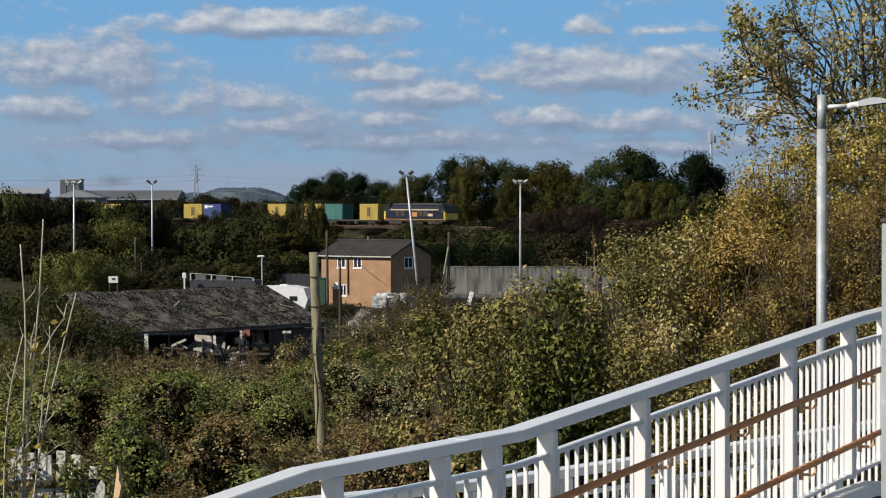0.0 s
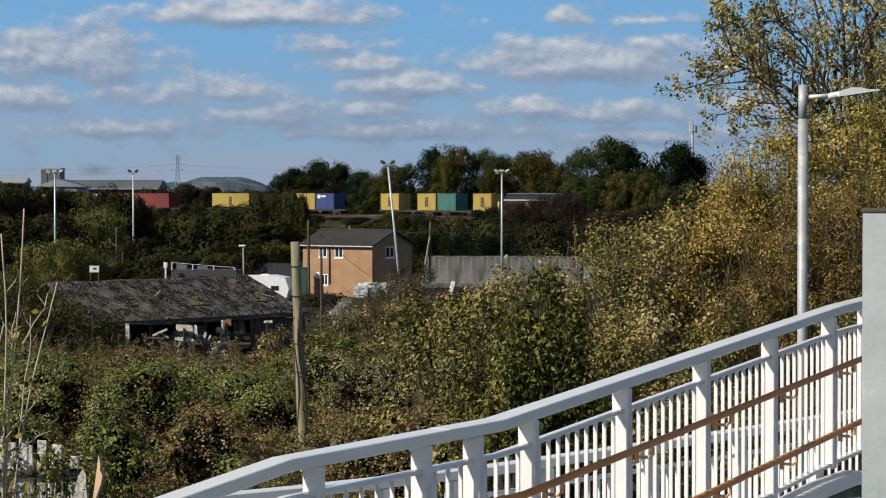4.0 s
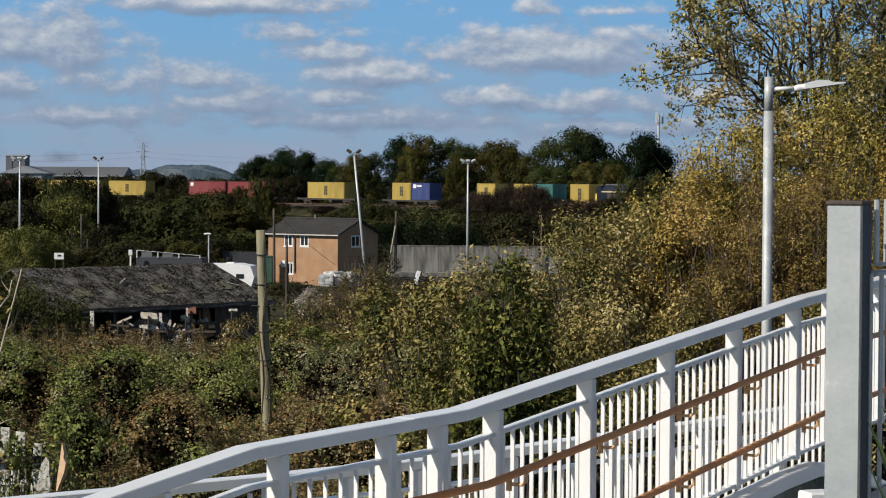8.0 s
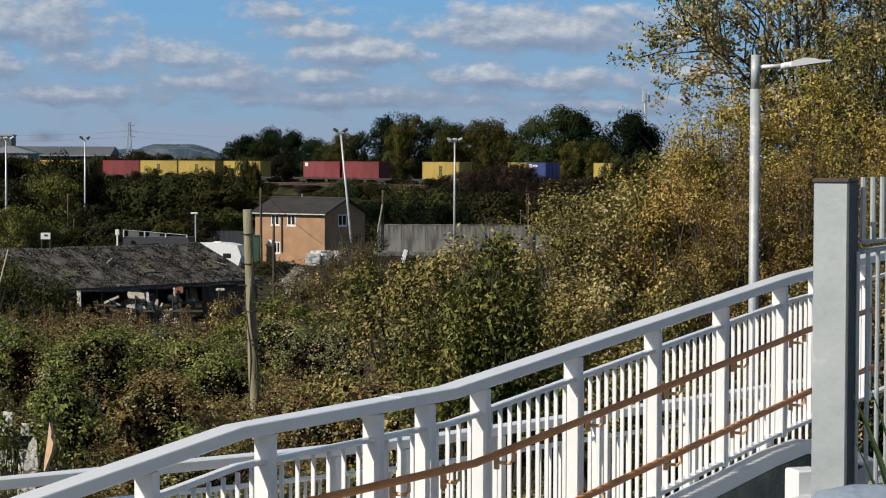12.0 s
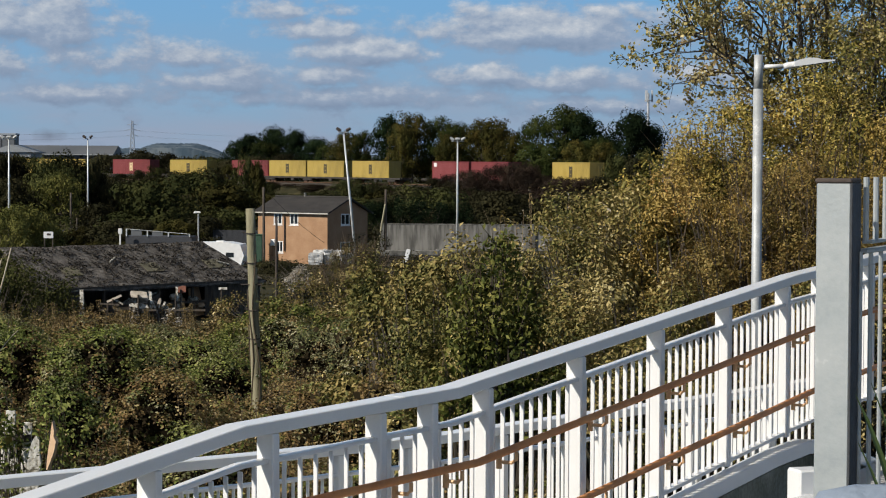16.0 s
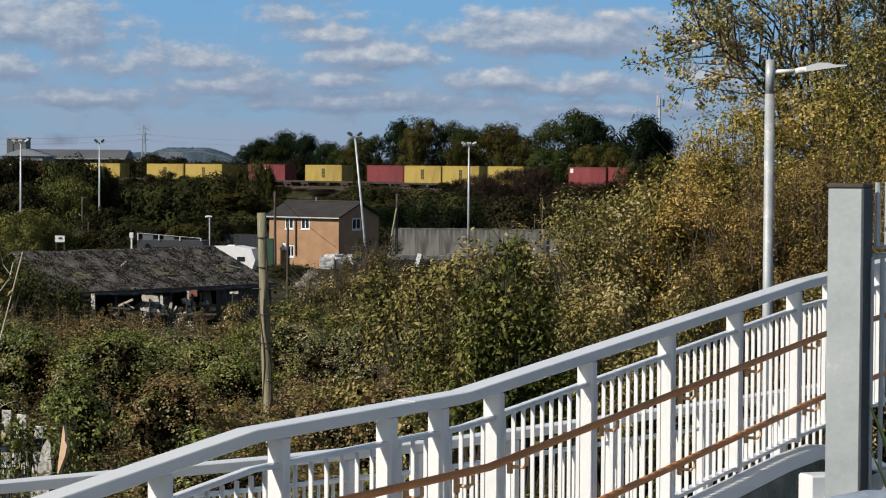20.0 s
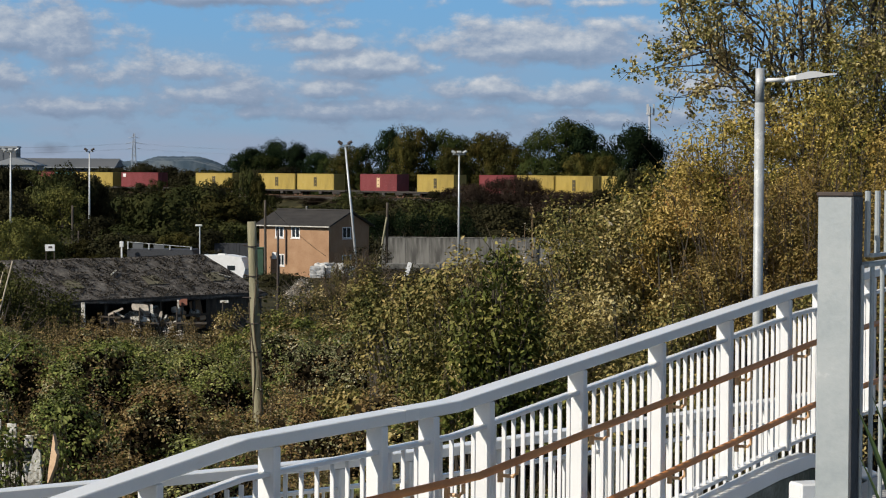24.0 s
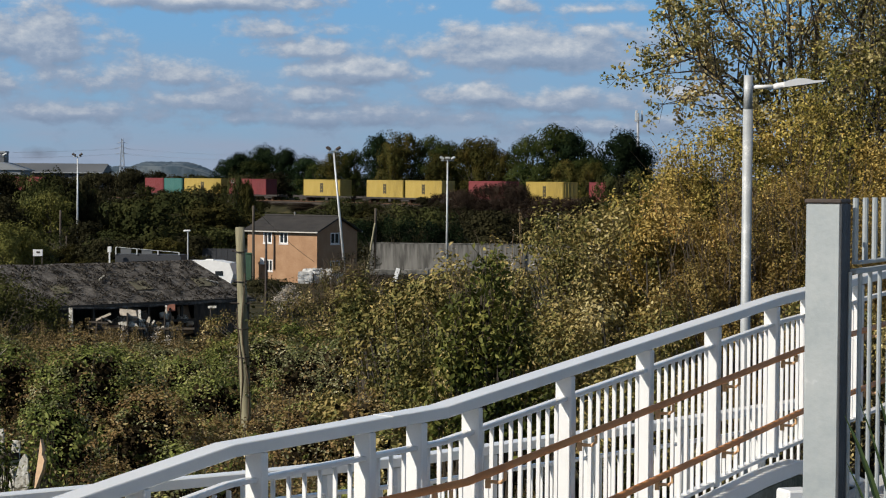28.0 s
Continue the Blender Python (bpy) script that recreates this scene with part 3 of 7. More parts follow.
# ---- brick house ----
def add_window(parent, x, z, w, h, name="window"):
    """A casement window in a wall whose face is y=0, opening towards -y."""
    win = part(name, Geo().span((x - w / 2 - 0.06, -0.05, z - 0.09), (x + w / 2 + 0.06, 0.06, z - 0.02)), upvc, parent, "white plastic casement window with dark panes")
    fr = Geo()
    t = 0.09
    fr.span((x - w / 2, 0.0, z), (x - w / 2 + t, 0.1, z + h)).span((x + w / 2 - t, 0.0, z), (x + w / 2, 0.1, z + h))
    fr.span((x - w / 2 + t, 0.0, z), (x + w / 2 - t, 0.1, z + t)).span((x - w / 2 + t, 0.0, z + h - t), (x + w / 2 - t, 0.1, z + h))
    fr.span((x - t / 2, 0.0, z + t), (x + t / 2, 0.1, z + h - t))
    part("frame", fr, upvc, win)
    for a, b in ((x - w / 2 + t, x - t / 2), (x + t / 2, x + w / 2 - t)):
        part("pane", Geo().span((a, 0.04, z + t), (b, 0.055, z + h - t)), pane_dark, win)
    return win


cream_board = surface("cream_board", [(0.3, (0.42, 0.40, 0.35)), (0.7, (0.52, 0.50, 0.45))], 2, 0.6)


def build_house():
    L, W, H, R = 8.2, 5.8, 4.75, 1.2
    house = thing("house", "two-storey buff brick house with a dark tiled gable roof", "house", at=(-9.4, 204, -0.2), turn=math.degrees(math.atan2(6.0, -8.1)))
    # along x runs the front towards its far end; y goes towards the camera's side of it
    holes = [(L - 6.3, L - 5.3, 3.6, 4.62), (L - 4.4, L - 3.4, 3.6, 4.62), (L - 6.0, L - 5.2, 1.05, 2.1)]
    def wall(nm, length, hs, m):
        g = Geo()
        pierced(g, length, H, 0.28, hs)
        ob = part(nm, g, brick, house)
        ob.matrix_basis = m
        return ob
    w1 = wall("wall", L, [(a, b, c, d) for a, b, c, d in holes], pose(L, 0, 0, 0, 0, 180))
    for a, b, c, d in holes:
        add_window(w1, (a + b) / 2, c, b - a, d - c)
    gh = [(1.65, 2.9, 3.6, 4.62), (1.6, 2.95, 1.05, 2.1)]
    w2 = wall("wall", W - 0.56, gh, pose(0, -W + 0.28, 0, 0, 0, 90) )
    w2.matrix_basis = Matrix.Translation((0, -0.28, 0)) @ Matrix.Rotation(radians(-90), 4, "Z") @ Matrix.Translation((0, 0, 0))
    for a, b, c, d in gh:
        add_window(w2, (a + b) / 2, c, b - a, d - c)
    wall("wall", L, [], pose(0, -W, 0))
    wall("wall", W - 0.56, [], pose(L, -W + 0.28, 0, 0, 0, 90))
    for x in (0.0, L - 0.28):
        g = Geo()
        g.prism([(-W / 2, 0), (W / 2, 0), (0, R)], 0.28, Matrix.Translation((x + 0.14, -W / 2, H)) @ Matrix.Rotation(radians(90), 4, "Z"))
        part("gable", g, brick, house)
    pitch = math.atan2(R, W / 2)
    slope = math.hypot(R, W / 2) + 0.38
    for side in (1, -1):
        rows = 11
        for i in range(rows):
            a = slope * i / rows
            g = Geo().box((L + 0.7, slope / rows + 0.06, 0.035), Matrix.Translation((L / 2, -W / 2, H + R + 0.13)) @ Matrix.Rotation(0 if side > 0 else math.pi, 4, "Z") @ Matrix.Rotation(-pitch, 4, "X") @ Matrix.Translation((0, a + slope / rows / 2, -0.012 + 0.012 * (i % 2))))
            part("tile_course", g, roof_tile, house)
        g = Geo().box((L + 0.66, slope - 0.02, 0.1), Matrix.Translation((L / 2, -W / 2, H + R + 0.06)) @ Matrix.Rotation(0 if side > 0 else math.pi, 4, "Z") @ Matrix.Rotation(-pitch, 4, "X") @ Matrix.Translation((0, slope / 2, 0)))
        part("roof", g, roof_tile, house, "dark brown concrete roof tiles")
        g = Geo()
        y = (0.36 if side > 0 else -W - 0.36)
        g.box((L + 0.68, 0.05, 0.1), Matrix.Translation((L / 2, y, H + R + 0.06 - math.sin(pitch) * slope)), 0.005)
        part("fascia", g, cream_board, house, "cream fascia board")
    part("ridge", Geo().tube([(-0.35, -W / 2, H + R + 0.15), (L + 0.35, -W / 2, H + R + 0.15)], 0.1, 8), roof_tile, house)
    part("vent", Geo().tube([(5.0, -W / 2, H + R + 0.1), (5.0, -W / 2, H + R + 0.5)], 0.1, 8), concrete, house)
    part("drainpipe", Geo().tube([(5.15, 0.3, H - 0.05), (4.95, 0.1, H - 0.5), (4.95, 0.1, 1.2)], 0.06, 8), dark_cap, house, "black plastic drainpipe")
    part("meter_box", Geo().box((0.5, 0.2, 0.6), Matrix.Translation((6.3, 0.1, 1.95)), 0.02), upvc, house)
    part("floor_slab", Geo().span((0.28, -W + 0.28, 0), (L - 0.28, -0.28, 0.1)), concrete, house)
    part("floor_slab", Geo().span((0.28, -W + 0.28, 2.4), (L - 0.28, -0.28, 2.6)), concrete, house)
    return house


build_house()


# ---- old shed ----
MOSS = leafage("roof_moss", [(0.012, 0.010, 0.008), (0.024, 0.020, 0.016), (0.045, 0.039, 0.030), (0.13, 0.115, 0.095)], patch=0.5, patch_scale=1.4, clear=0.0, vary=0.8, rough=0.9, gloss=0.1, spread=0.12)
old_red = surface("faded_red_board", [(0.3, (0.17, 0.062, 0.04)), (0.7, (0.27, 0.11, 0.07))], 3, 0.8, fine=20)
sacking = surface("dusty_sheeting", [(0.3, (0.34, 0.30, 0.24)), (0.7, (0.62, 0.55, 0.46))], 4, 0.9, fine=14)


def build_shed():
    L, half, H, R = 16.0, 3.9, 2.15, 2.2
    yaw = math.degrees(math.atan2(10.0, 9.3))
    shed = thing("shed", "long open-fronted timber shed with a mossy sheet roof", "shed", at=(-10.4, 137.65, 0), turn=yaw)
    # drawn with x from the far right end back along the front, y to the rear; mirrored at the end
    pitch = math.atan2(R, half)
    slope = math.hypot(R, half) + 0.25
    for side in (1, -1):
        g = Geo()
        nx, ny = 64, 14
        vs = []
        for i in range(nx + 1):
            for j in range(ny + 1):
                a = slope * j / ny
                x0 = -0.3 + 1.5 * (1 - a / slope)
                x = x0 + (L + 0.3 - x0) * i / nx
                z = 0.012 * (i % 2) + 0.06 * noise.noise((x * 0.5, a, side)) - 0.05 * math.sin(math.pi * i / nx)
                vs.append((x, half + side * -(math.cos(pitch) * a), H + R + z - math.sin(pitch) * a))
        k = len(vs)
        vs += [(x, y, z - 0.09) for x, y, z in vs]
        fs = []
        for i in range(nx):
            for j in range(ny):
                q = i * (ny + 1) + j
                fs += [(q, q + 1, q + ny + 2, q + ny + 1), (k + q, k + q + ny + 1, k + q + ny + 2, k + q + 1)]
        for i in range(nx):
            q = i * (ny + 1) + ny
            fs.append((q, k + q, k + q + ny + 1, q + ny + 1))
        for j in range(ny):
            for q in (j, nx * (ny + 1) + j):
                fs.append((q, q + 1, k + q + 1, k + q))
        g.add(vs, fs)
        part("roof", g, old_roof, shed, "grey corrugated sheet roof blotched with moss")
    r = np.random.default_rng(77)
    spots = []
    while len(spots) < 7600:
        a = r.uniform(0.12, slope - 0.15)
        x = r.uniform(1.4 - 1.5 * a / slope, L + 0.1)
        if 0.7 * noise.noise((x * 1.1, a * 1.1, 3)) + 0.8 * noise.noise((x * 4.5 + a * 2, a * 4.5, 8)) > 0.05 + r.normal(0, 0.12):
            spots.append((x, half - math.cos(pitch) * a, H + R - math.sin(pitch) * a + 0.035 + r.uniform(0, 0.025)))
    share("moss", leaf_mesh("moss", np.array(spots), r.uniform(0.05, 0.12, len(spots)), MOSS, 0.5, 0.8, 78), shed, Matrix())["kind"] = "stuff"
    for x, a in ((2.3, 2.6), (7.2, 2.7), (13.2, 2.8)):
        g = Geo()
        m = Matrix.Translation((x, half, H + R + 0.025)) @ Matrix.Rotation(pitch, 4, "X") @ Matrix.Translation((0, -a, 0))
        g.box((1.25, 0.95, 0.02), m, 0.004)
        part("roof_patch", g, roof_patch, shed, "bleached translucent roof sheet")
    for x, a, r in ((1.6, 2.7, 0.5), (9.6, 1.9, -0.6)):
        g = Geo()
        g.box((0.9, 0.09, 0.06), Matrix.Translation((x, half, H + R + 0.1)) @ Matrix.Rotation(pitch, 4, "X") @ Matrix.Translation((0, -a, 0)) @ Matrix.Rotation(r, 4, "Z"))
        part("loose_slat", g, flaking_white, shed, "pale broken slat lying on the roof")
    part("fascia", Geo().box((L + 0.5, 0.06, 0.24), Matrix.Translation((L / 2, -0.12, H - 0.1))), dark_wood, shed)
    for i, x in enumerate((0.1, 2.2, 4.1, 5.3, 7.85, 9.9, 11.9, 13.45, 15.8)):
        part("post", Geo().box((0.16, 0.16, H), Matrix.Translation((x, 0.12, H / 2)), 0.01), dark_wood if i != 7 else flaking_white, shed)
    for x0, x1 in ((0.2, 4.6), (13.6, 15.7)):
        n = int((x1 - x0) / 0.2)
        for i in range(n):
            part("board", Geo().box((0.185, 0.03, H - 0.1 - 0.05 * (i % 3)), Matrix.Translation((x0 + 0.1 + i * 0.2, 0.06, H / 2))), dark_wood, shed)
    g = Geo()
    for k, (x, w, h, t) in enumerate(((4.7, 0.9, 1.7, 6), (5.9, 0.8, 1.2, -14), (7.6, 1.0, 1.5, 9), (8.4, 0.9, 1.7, -8))):
        part("stored_panel", Geo().box((w, 0.05, h), pose(x, 0.5 + 0.1 * k, h / 2 + 0.1, -10, t, 0), 0.01), (brick, board_ply, flaking_white, sacking)[k], shed, "old panel leaning inside the shed")
    for k in range(26):
        r = np.random.default_rng(300 + k)
        g = Geo().box((r.uniform(0.2, 0.6), r.uniform(0.2, 0.5), r.uniform(0.15, 0.4)), pose(r.uniform(4.4, 11.8), r.uniform(0.05, 0.4), r.uniform(0.5, 1.5), *r.uniform(-25, 25, 3)), 0.04)
        part("clutter", g, (flaking_white, dark_wood, board_ply, flaking_white, sacking)[k % 5], shed, "stacked clutter inside the shed")
    for k, (x, y, z, w, h, mat, lean) in enumerate(((10.35, -1.15, 1.68, 1.3, 0.5, sacking, 2), (10.3, -1.1, 1.02, 1.2, 0.26, old_whitewash, -6), (9.6, -1.2, 1.35, 0.16, 0.9, old_whitewash, 4), (7.2, -1.15, 1.85, 0.6, 0.46, old_red, 8), (7.62, -1.2, 1.6, 0.12, 0.8, old_whitewash, 3),
                                                    (12.2, -1.15, 1.5, 0.9, 0.12, sacking, 24), (12.5, -1.1, 1.2, 1.1, 0.1, dark_wood, -3), (12.5, -1.1, 0.9, 1.3, 0.1, dark_wood, 2), (12.0, -1.2, 1.35, 0.7, 0.1, flaking_white, -30), (9.2, -1.1, 0.9, 0.1, 0.85, old_whitewash, 28), (8.9, -1.15, 1.1, 0.22, 0.6, sacking, -14), (8.6, -1.05, 0.8, 0.1, 0.8, old_whitewash, -24),
                                                    (7.6, -1.1, 0.72, 0.55, 0.22, old_whitewash, 12), (6.7, -1.1, 0.7, 0.3, 0.22, sacking, 5), (9.0, -1.3, 0.72, 5.2, 0.12, dark_wood, 0), (11.2, -1.3, 0.8, 3.0, 0.1, dark_wood, 1), (4.0, -1.1, 1.75, 0.5, 0.14, old_whitewash, 2), (14.5, -1.15, 1.35, 0.2, 1.5, old_whitewash, 2))):
        r = np.random.default_rng(400 + k)
        torn = [(w * a / 2 * r.uniform(0.6, 1.05), h * b / 2 * r.uniform(0.6, 1.05)) for a, b in ((-1, -1), (0.1, -1.1), (1, -0.9), (1.05, 0.2), (0.8, 1), (-0.2, 1.05), (-1, 0.7))] if max(w, h) < 2 and min(w, h) > 0.2 else [(-w / 2, -h / 2), (w / 2, -h / 2), (w / 2, h / 2), (-w / 2, h / 2)]
        part("leaning_sheet", Geo().prism(torn, 0.05, pose(x, y, z + 0.02, -8, lean, 47)), mat, shed, "pale old sheet propped at the shed's open front")
        part("trestle", Geo().box((0.07, 0.5, z + 0.1), pose(x, y + 0.1, (z + 0.1) / 2 - 0.1, 0, 0, 47), 0.01), dark_wood, shed)
    for z in (0.5, 1.0):
        part("rail", Geo().box((8.3, 0.05, 0.14), Matrix.Translation((8.4, -0.02, z))), dark_wood, shed)
    part("back_wall", Geo().span((0, 2 * half - 0.15, 0), (L, 2 * half, H)), dark_wood, shed)
    for x in (0.0, L - 0.12):
        g = Geo()
        g.prism([(0, 0), (2 * half, 0), (2 * half, H - 0.05), (half, H + R - 0.15 if x else H - 0.04), (0, H - 0.05)], 0.12, Matrix.Translation((x + 0.06, 0, 0)) @ Matrix.Rotation(radians(90), 4, "Z"))
        part("end_wall", g, dark_wood, shed)
    for ob in shed.children:
        ob.data.transform(Matrix.Scale(-1, 4, (1, 0, 0)))
        ob.data.flip_normals()
    return shed


build_shed()


# ---- poles and masts ----
def floodlight_mast(at, height, lamps, lean=(0, 0), spread=0.9, label="tall galvanised floodlight mast with lamps on a crossbar"):
    mast = thing("floodlight_mast", label, "floodlight", "floodlight masts", at)
    top = Vector((lean[0], lean[1], height))
    part("pole", Geo().tube([(0, 0, -0.3), top * 0.5, top], [0.13, 0.11, 0.075], 10), mast_steel, mast, smooth=True)
    part("crossbar", Geo().tube([top + Vector((-spread / 2 - 0.1, 0, 0)), top + Vector((spread / 2 + 0.1, 0, 0))], 0.05, 6), mast_steel, mast)
    for i in range(lamps):
        x = (i / (lamps - 1) - 0.5) * spread
        g = Geo()
        s = 1 if x > 0 else -1 if x < 0 else 0
        g.box((0.46, 0.3, 0.2), Matrix.Translation(top + Vector((x, -0.12, 0.24))) @ Euler((radians(20), radians(-32 * s), radians(8 * s))).to_matrix().to_4x4(), 0.04)
        part("bracket", Geo().tube([top + Vector((x * 0.75, -0.05, 0)), top + Vector((x, -0.1, 0.2))], 0.035, 5), mast_steel, mast)
        part("lamp", g, dark_cap if lamps == 2 else mast_steel, mast)
    return mast


floodlight_mast((-42.7, 230, 0), 11.2, 3, spread=1.3)
floodlight_mast((-40.8, 270, 0), 11.6, 2, spread=0.8)
floodlight_mast((-6.63, 200, 0), 11.72, 2, (-1.2, 0), 0.85, "leaning galvanised floodlight mast with two lamps")
floodlight_mast((2.5, 230, 0), 11.2, 3, spread=1.1)


def wooden_pole(at, height, r, lean=(0, 0), material=None, label="weathered wooden pole", name="wooden_pole"):
    p = thing(name, label, "pole", "", at)
    n = 7
    pts = [(lean[0] * i / n, lean[1] * i / n, -0.4 + (height + 0.4) * i / n) for i in range(n + 1)]
    part("shaft", Geo().tube(pts, [r * (1.08 - 0.22 * i / n) for i in range(n + 1)], 12), material or pole_wood, p, smooth=True)
    return p


FAR_DARK_IVY = leafage("dark_pole_ivy", [(0.02, 0.025, 0.01), (0.05, 0.06, 0.02), (0.10, 0.09, 0.035)], patch=0.4, clear=0.1, vary=0.6, rough=0.6, gloss=0.12)
tele = wooden_pole((-2.72, 36, ground_z(-2.72, 36)), 8.69 - ground_z(-2.72, 36), 0.083, (-0.16, 0), label="thick weathered telegraph pole rising from brambles", name="telegraph_pole")
for z, out in ((3.42, 0.03), (2.95, 0.028), (2.2, 0.03), (1.75, 0.03)):
    g = Geo()
    lean_x = -0.16 * (z + 0.4) / 4.2
    g.tube([((0.082 + out * 0.2) * math.cos(a) + lean_x, (0.082 + out * 0.2) * math.sin(a), z + 0.012 * math.sin(a)) for a in (i * math.tau / 12 for i in range(13))], 0.009, 5)
    g.tube([(lean_x - 0.09, -0.04, z), (lean_x - 0.14, -0.05, z + 0.01)], 0.012, 5)
    part("band", g, dark_cap, tele, "dark wire band")
part("bolt", Geo().tube([(-0.30, -0.05, 2.6), (0.03, -0.05, 2.6)], 0.012, 6), dark_cap, tele)
part("tag", Geo().box((0.06, 0.015, 0.03), pose(-0.03, -0.088, 1.15, 0, 20, 0), 0.003), upvc, tele, "small white tag")
g = Geo()
for k in range(5):
    a0 = 0.6 + 1.1 * k
    g.tube([(0.09 * math.cos(a0 + 0.5 * math.sin(i * 0.9 + k)) - 0.16 * (0.4 + i * 0.28) / 4.2, 0.09 * math.sin(a0 + 0.5 * math.sin(i * 0.9 + k)), i * 0.28) for i in range(4 + 2 * k)], 0.009, 5, ends=False)
part("climbing_stem", g, twig_brown, tele, "dead climbing stem on the pole")
r = np.random.default_rng(91)
at = np.stack([r.uniform(-0.02, 0.17, 150), r.uniform(-0.12, 0.1, 150), 3.1 * r.uniform(0, 1, 150) ** 1.4], 1)
at[:, 0] -= 0.16 * at[:, 2] / 4.2
share("ivy_leaf", leaf_mesh("ivy_leaf", at, r.uniform(0.04, 0.08, 150), FAR_DARK_IVY, 0.2, 0.8, 92), tele, Matrix())["kind"] = "stuff"
wooden_pole((-14.7, 199, 0), 6.9, 0.12, (-0.05, 0), dark_wood, "dark wooden utility pole")
wooden_pole((-9.92, 145, 0), 5.7, 0.085, (0.0, 0), dark_cap, "dark wooden post beside the shed")
wooden_pole((-4.5, 217, 0), 6.5, 0.13, (0.05, 0), dark_wood, "dark wooden utility pole with a brace")
wooden_pole((-5.35, 216.6, 0.2), 4.9, 0.1, (0.85, 0.3), pole_wood, "leaning timber brace against a pole")
wooden_pole((-39.0, 246, 0), 5.6, 0.13, (0, 0), dark_wood, "thin dark wooden post in the yard")
wooden_pole((-38.2, 245, 0), 2.9, 0.09, (0, 0), dark_wood, "thin dark wooden post in the yard")


def lamp_column():
    x, y, z0 = 3.42, 24.0, ground_z(3.42, 24)
    lamp = thing("street_lamp", "galvanised steel street lamp with a flat white luminaire", "street lamp", at=(x, y, z0))
    h = 10.6 - z0
    part("column", Geo().tube([(0, 0, -0.3), (0, 0, h - 0.36)], [0.053, 0.053], 20), lamp_steel, lamp, smooth=True)
    part("collar", Geo().tube([(0, 0, h - 0.37), (0, 0, h)], [0.048, 0.048], 20), lamp_steel, lamp, smooth=True)
    part("arm", Geo().tube([(0.04, 0, h - 0.125), (0.28, -0.02, h - 0.118)], [0.022, 0.024], 10), white_paint, lamp, smooth=True)
    part("knuckle", Geo().tube([(0.26, -0.02, h - 0.12), (0.30, -0.02, h - 0.117), (0.41, -0.02, h - 0.098), (0.44, -0.02, h - 0.09)], [0.026, 0.038, 0.036, 0.02], 12), white_paint, lamp, smooth=True)
    g = Geo()
    g.prism([(0.36, -0.126), (0.42, -0.118), (0.60, -0.092), (0.785, -0.064), (0.79, -0.052), (0.66, -0.052), (0.60, -0.034), (0.50, -0.032), (0.43, -0.048), (0.36, -0.080)], 0.2, Matrix.Translation((0, -0.02, h)))
    part("luminaire", g, white_paint, lamp, "flat white lamp head")
    part("lens", Geo().box((0.22, 0.14, 0.01), Matrix.Translation((0.60, -0.02, h - 0.097)) @ Matrix.Rotation(radians(-8.5), 4, "Y")), pane_dark, lamp)


lamp_column()


# ---- ramp, its railings and the fence post ----
def along(p, way, off=0.0, drop=0.0):
    """A pose at p whose x axis follows the way on plan, moved off sideways to the right and dropped."""
    yaw = math.atan2(way.y, way.x)
    return Matrix.Translation((p.x + math.sin(yaw) * off, p.y - math.cos(yaw) * off, p.z - drop)) @ Matrix.Rotation(yaw, 4, "Z")


def bar_along(geo, points, w, h, off=0.0, drop=0.0, c=0.004):
    """A flat bar whose top follows the points, mitred at each."""
    P = [Vector(p) for p in points]
    rings = []
    for i, p in enumerate(P):
        w1 = (P[i] - P[i - 1]).normalized() if i else (P[1] - P[0]).normalized()
        w2 = (P[i + 1] - P[i]).normalized() if i < len(P) - 1 else w1
        way = (w1 + w2).normalized()
        side = Vector((way.y, -way.x, 0)).normalized()
        q = p + side * off - Vector((0, 0, drop))
        rings.append([q + side * a + Vector((0, 0, b)) for a, b in ((-w / 2, -c), (-w / 2 + c, 0), (w / 2 - c, 0), (w / 2, -c), (w / 2, -h + c), (w / 2 - c, -h), (-w / 2 + c, -h), (-w / 2, -h + c))])
    n = 8
    geo.add([v for r in rings for v in r], [(i * n + j, i * n + (j + 1) % n, (i + 1) * n + (j + 1) % n, (i + 1) * n + j) for i in range(len(P) - 1) for j in range(n)] + [tuple(range(n)), tuple((len(P) - 1) * n + j for j in range(n))[::-1]])
    return geo


RAMP = [(-2.128, 6.04, 8.225), (-0.733, 8.643, 8.482), (0.084, 9.723, 8.523), (2.106, 13.361, 8.824), (3.22, 15.366, 8.923)]


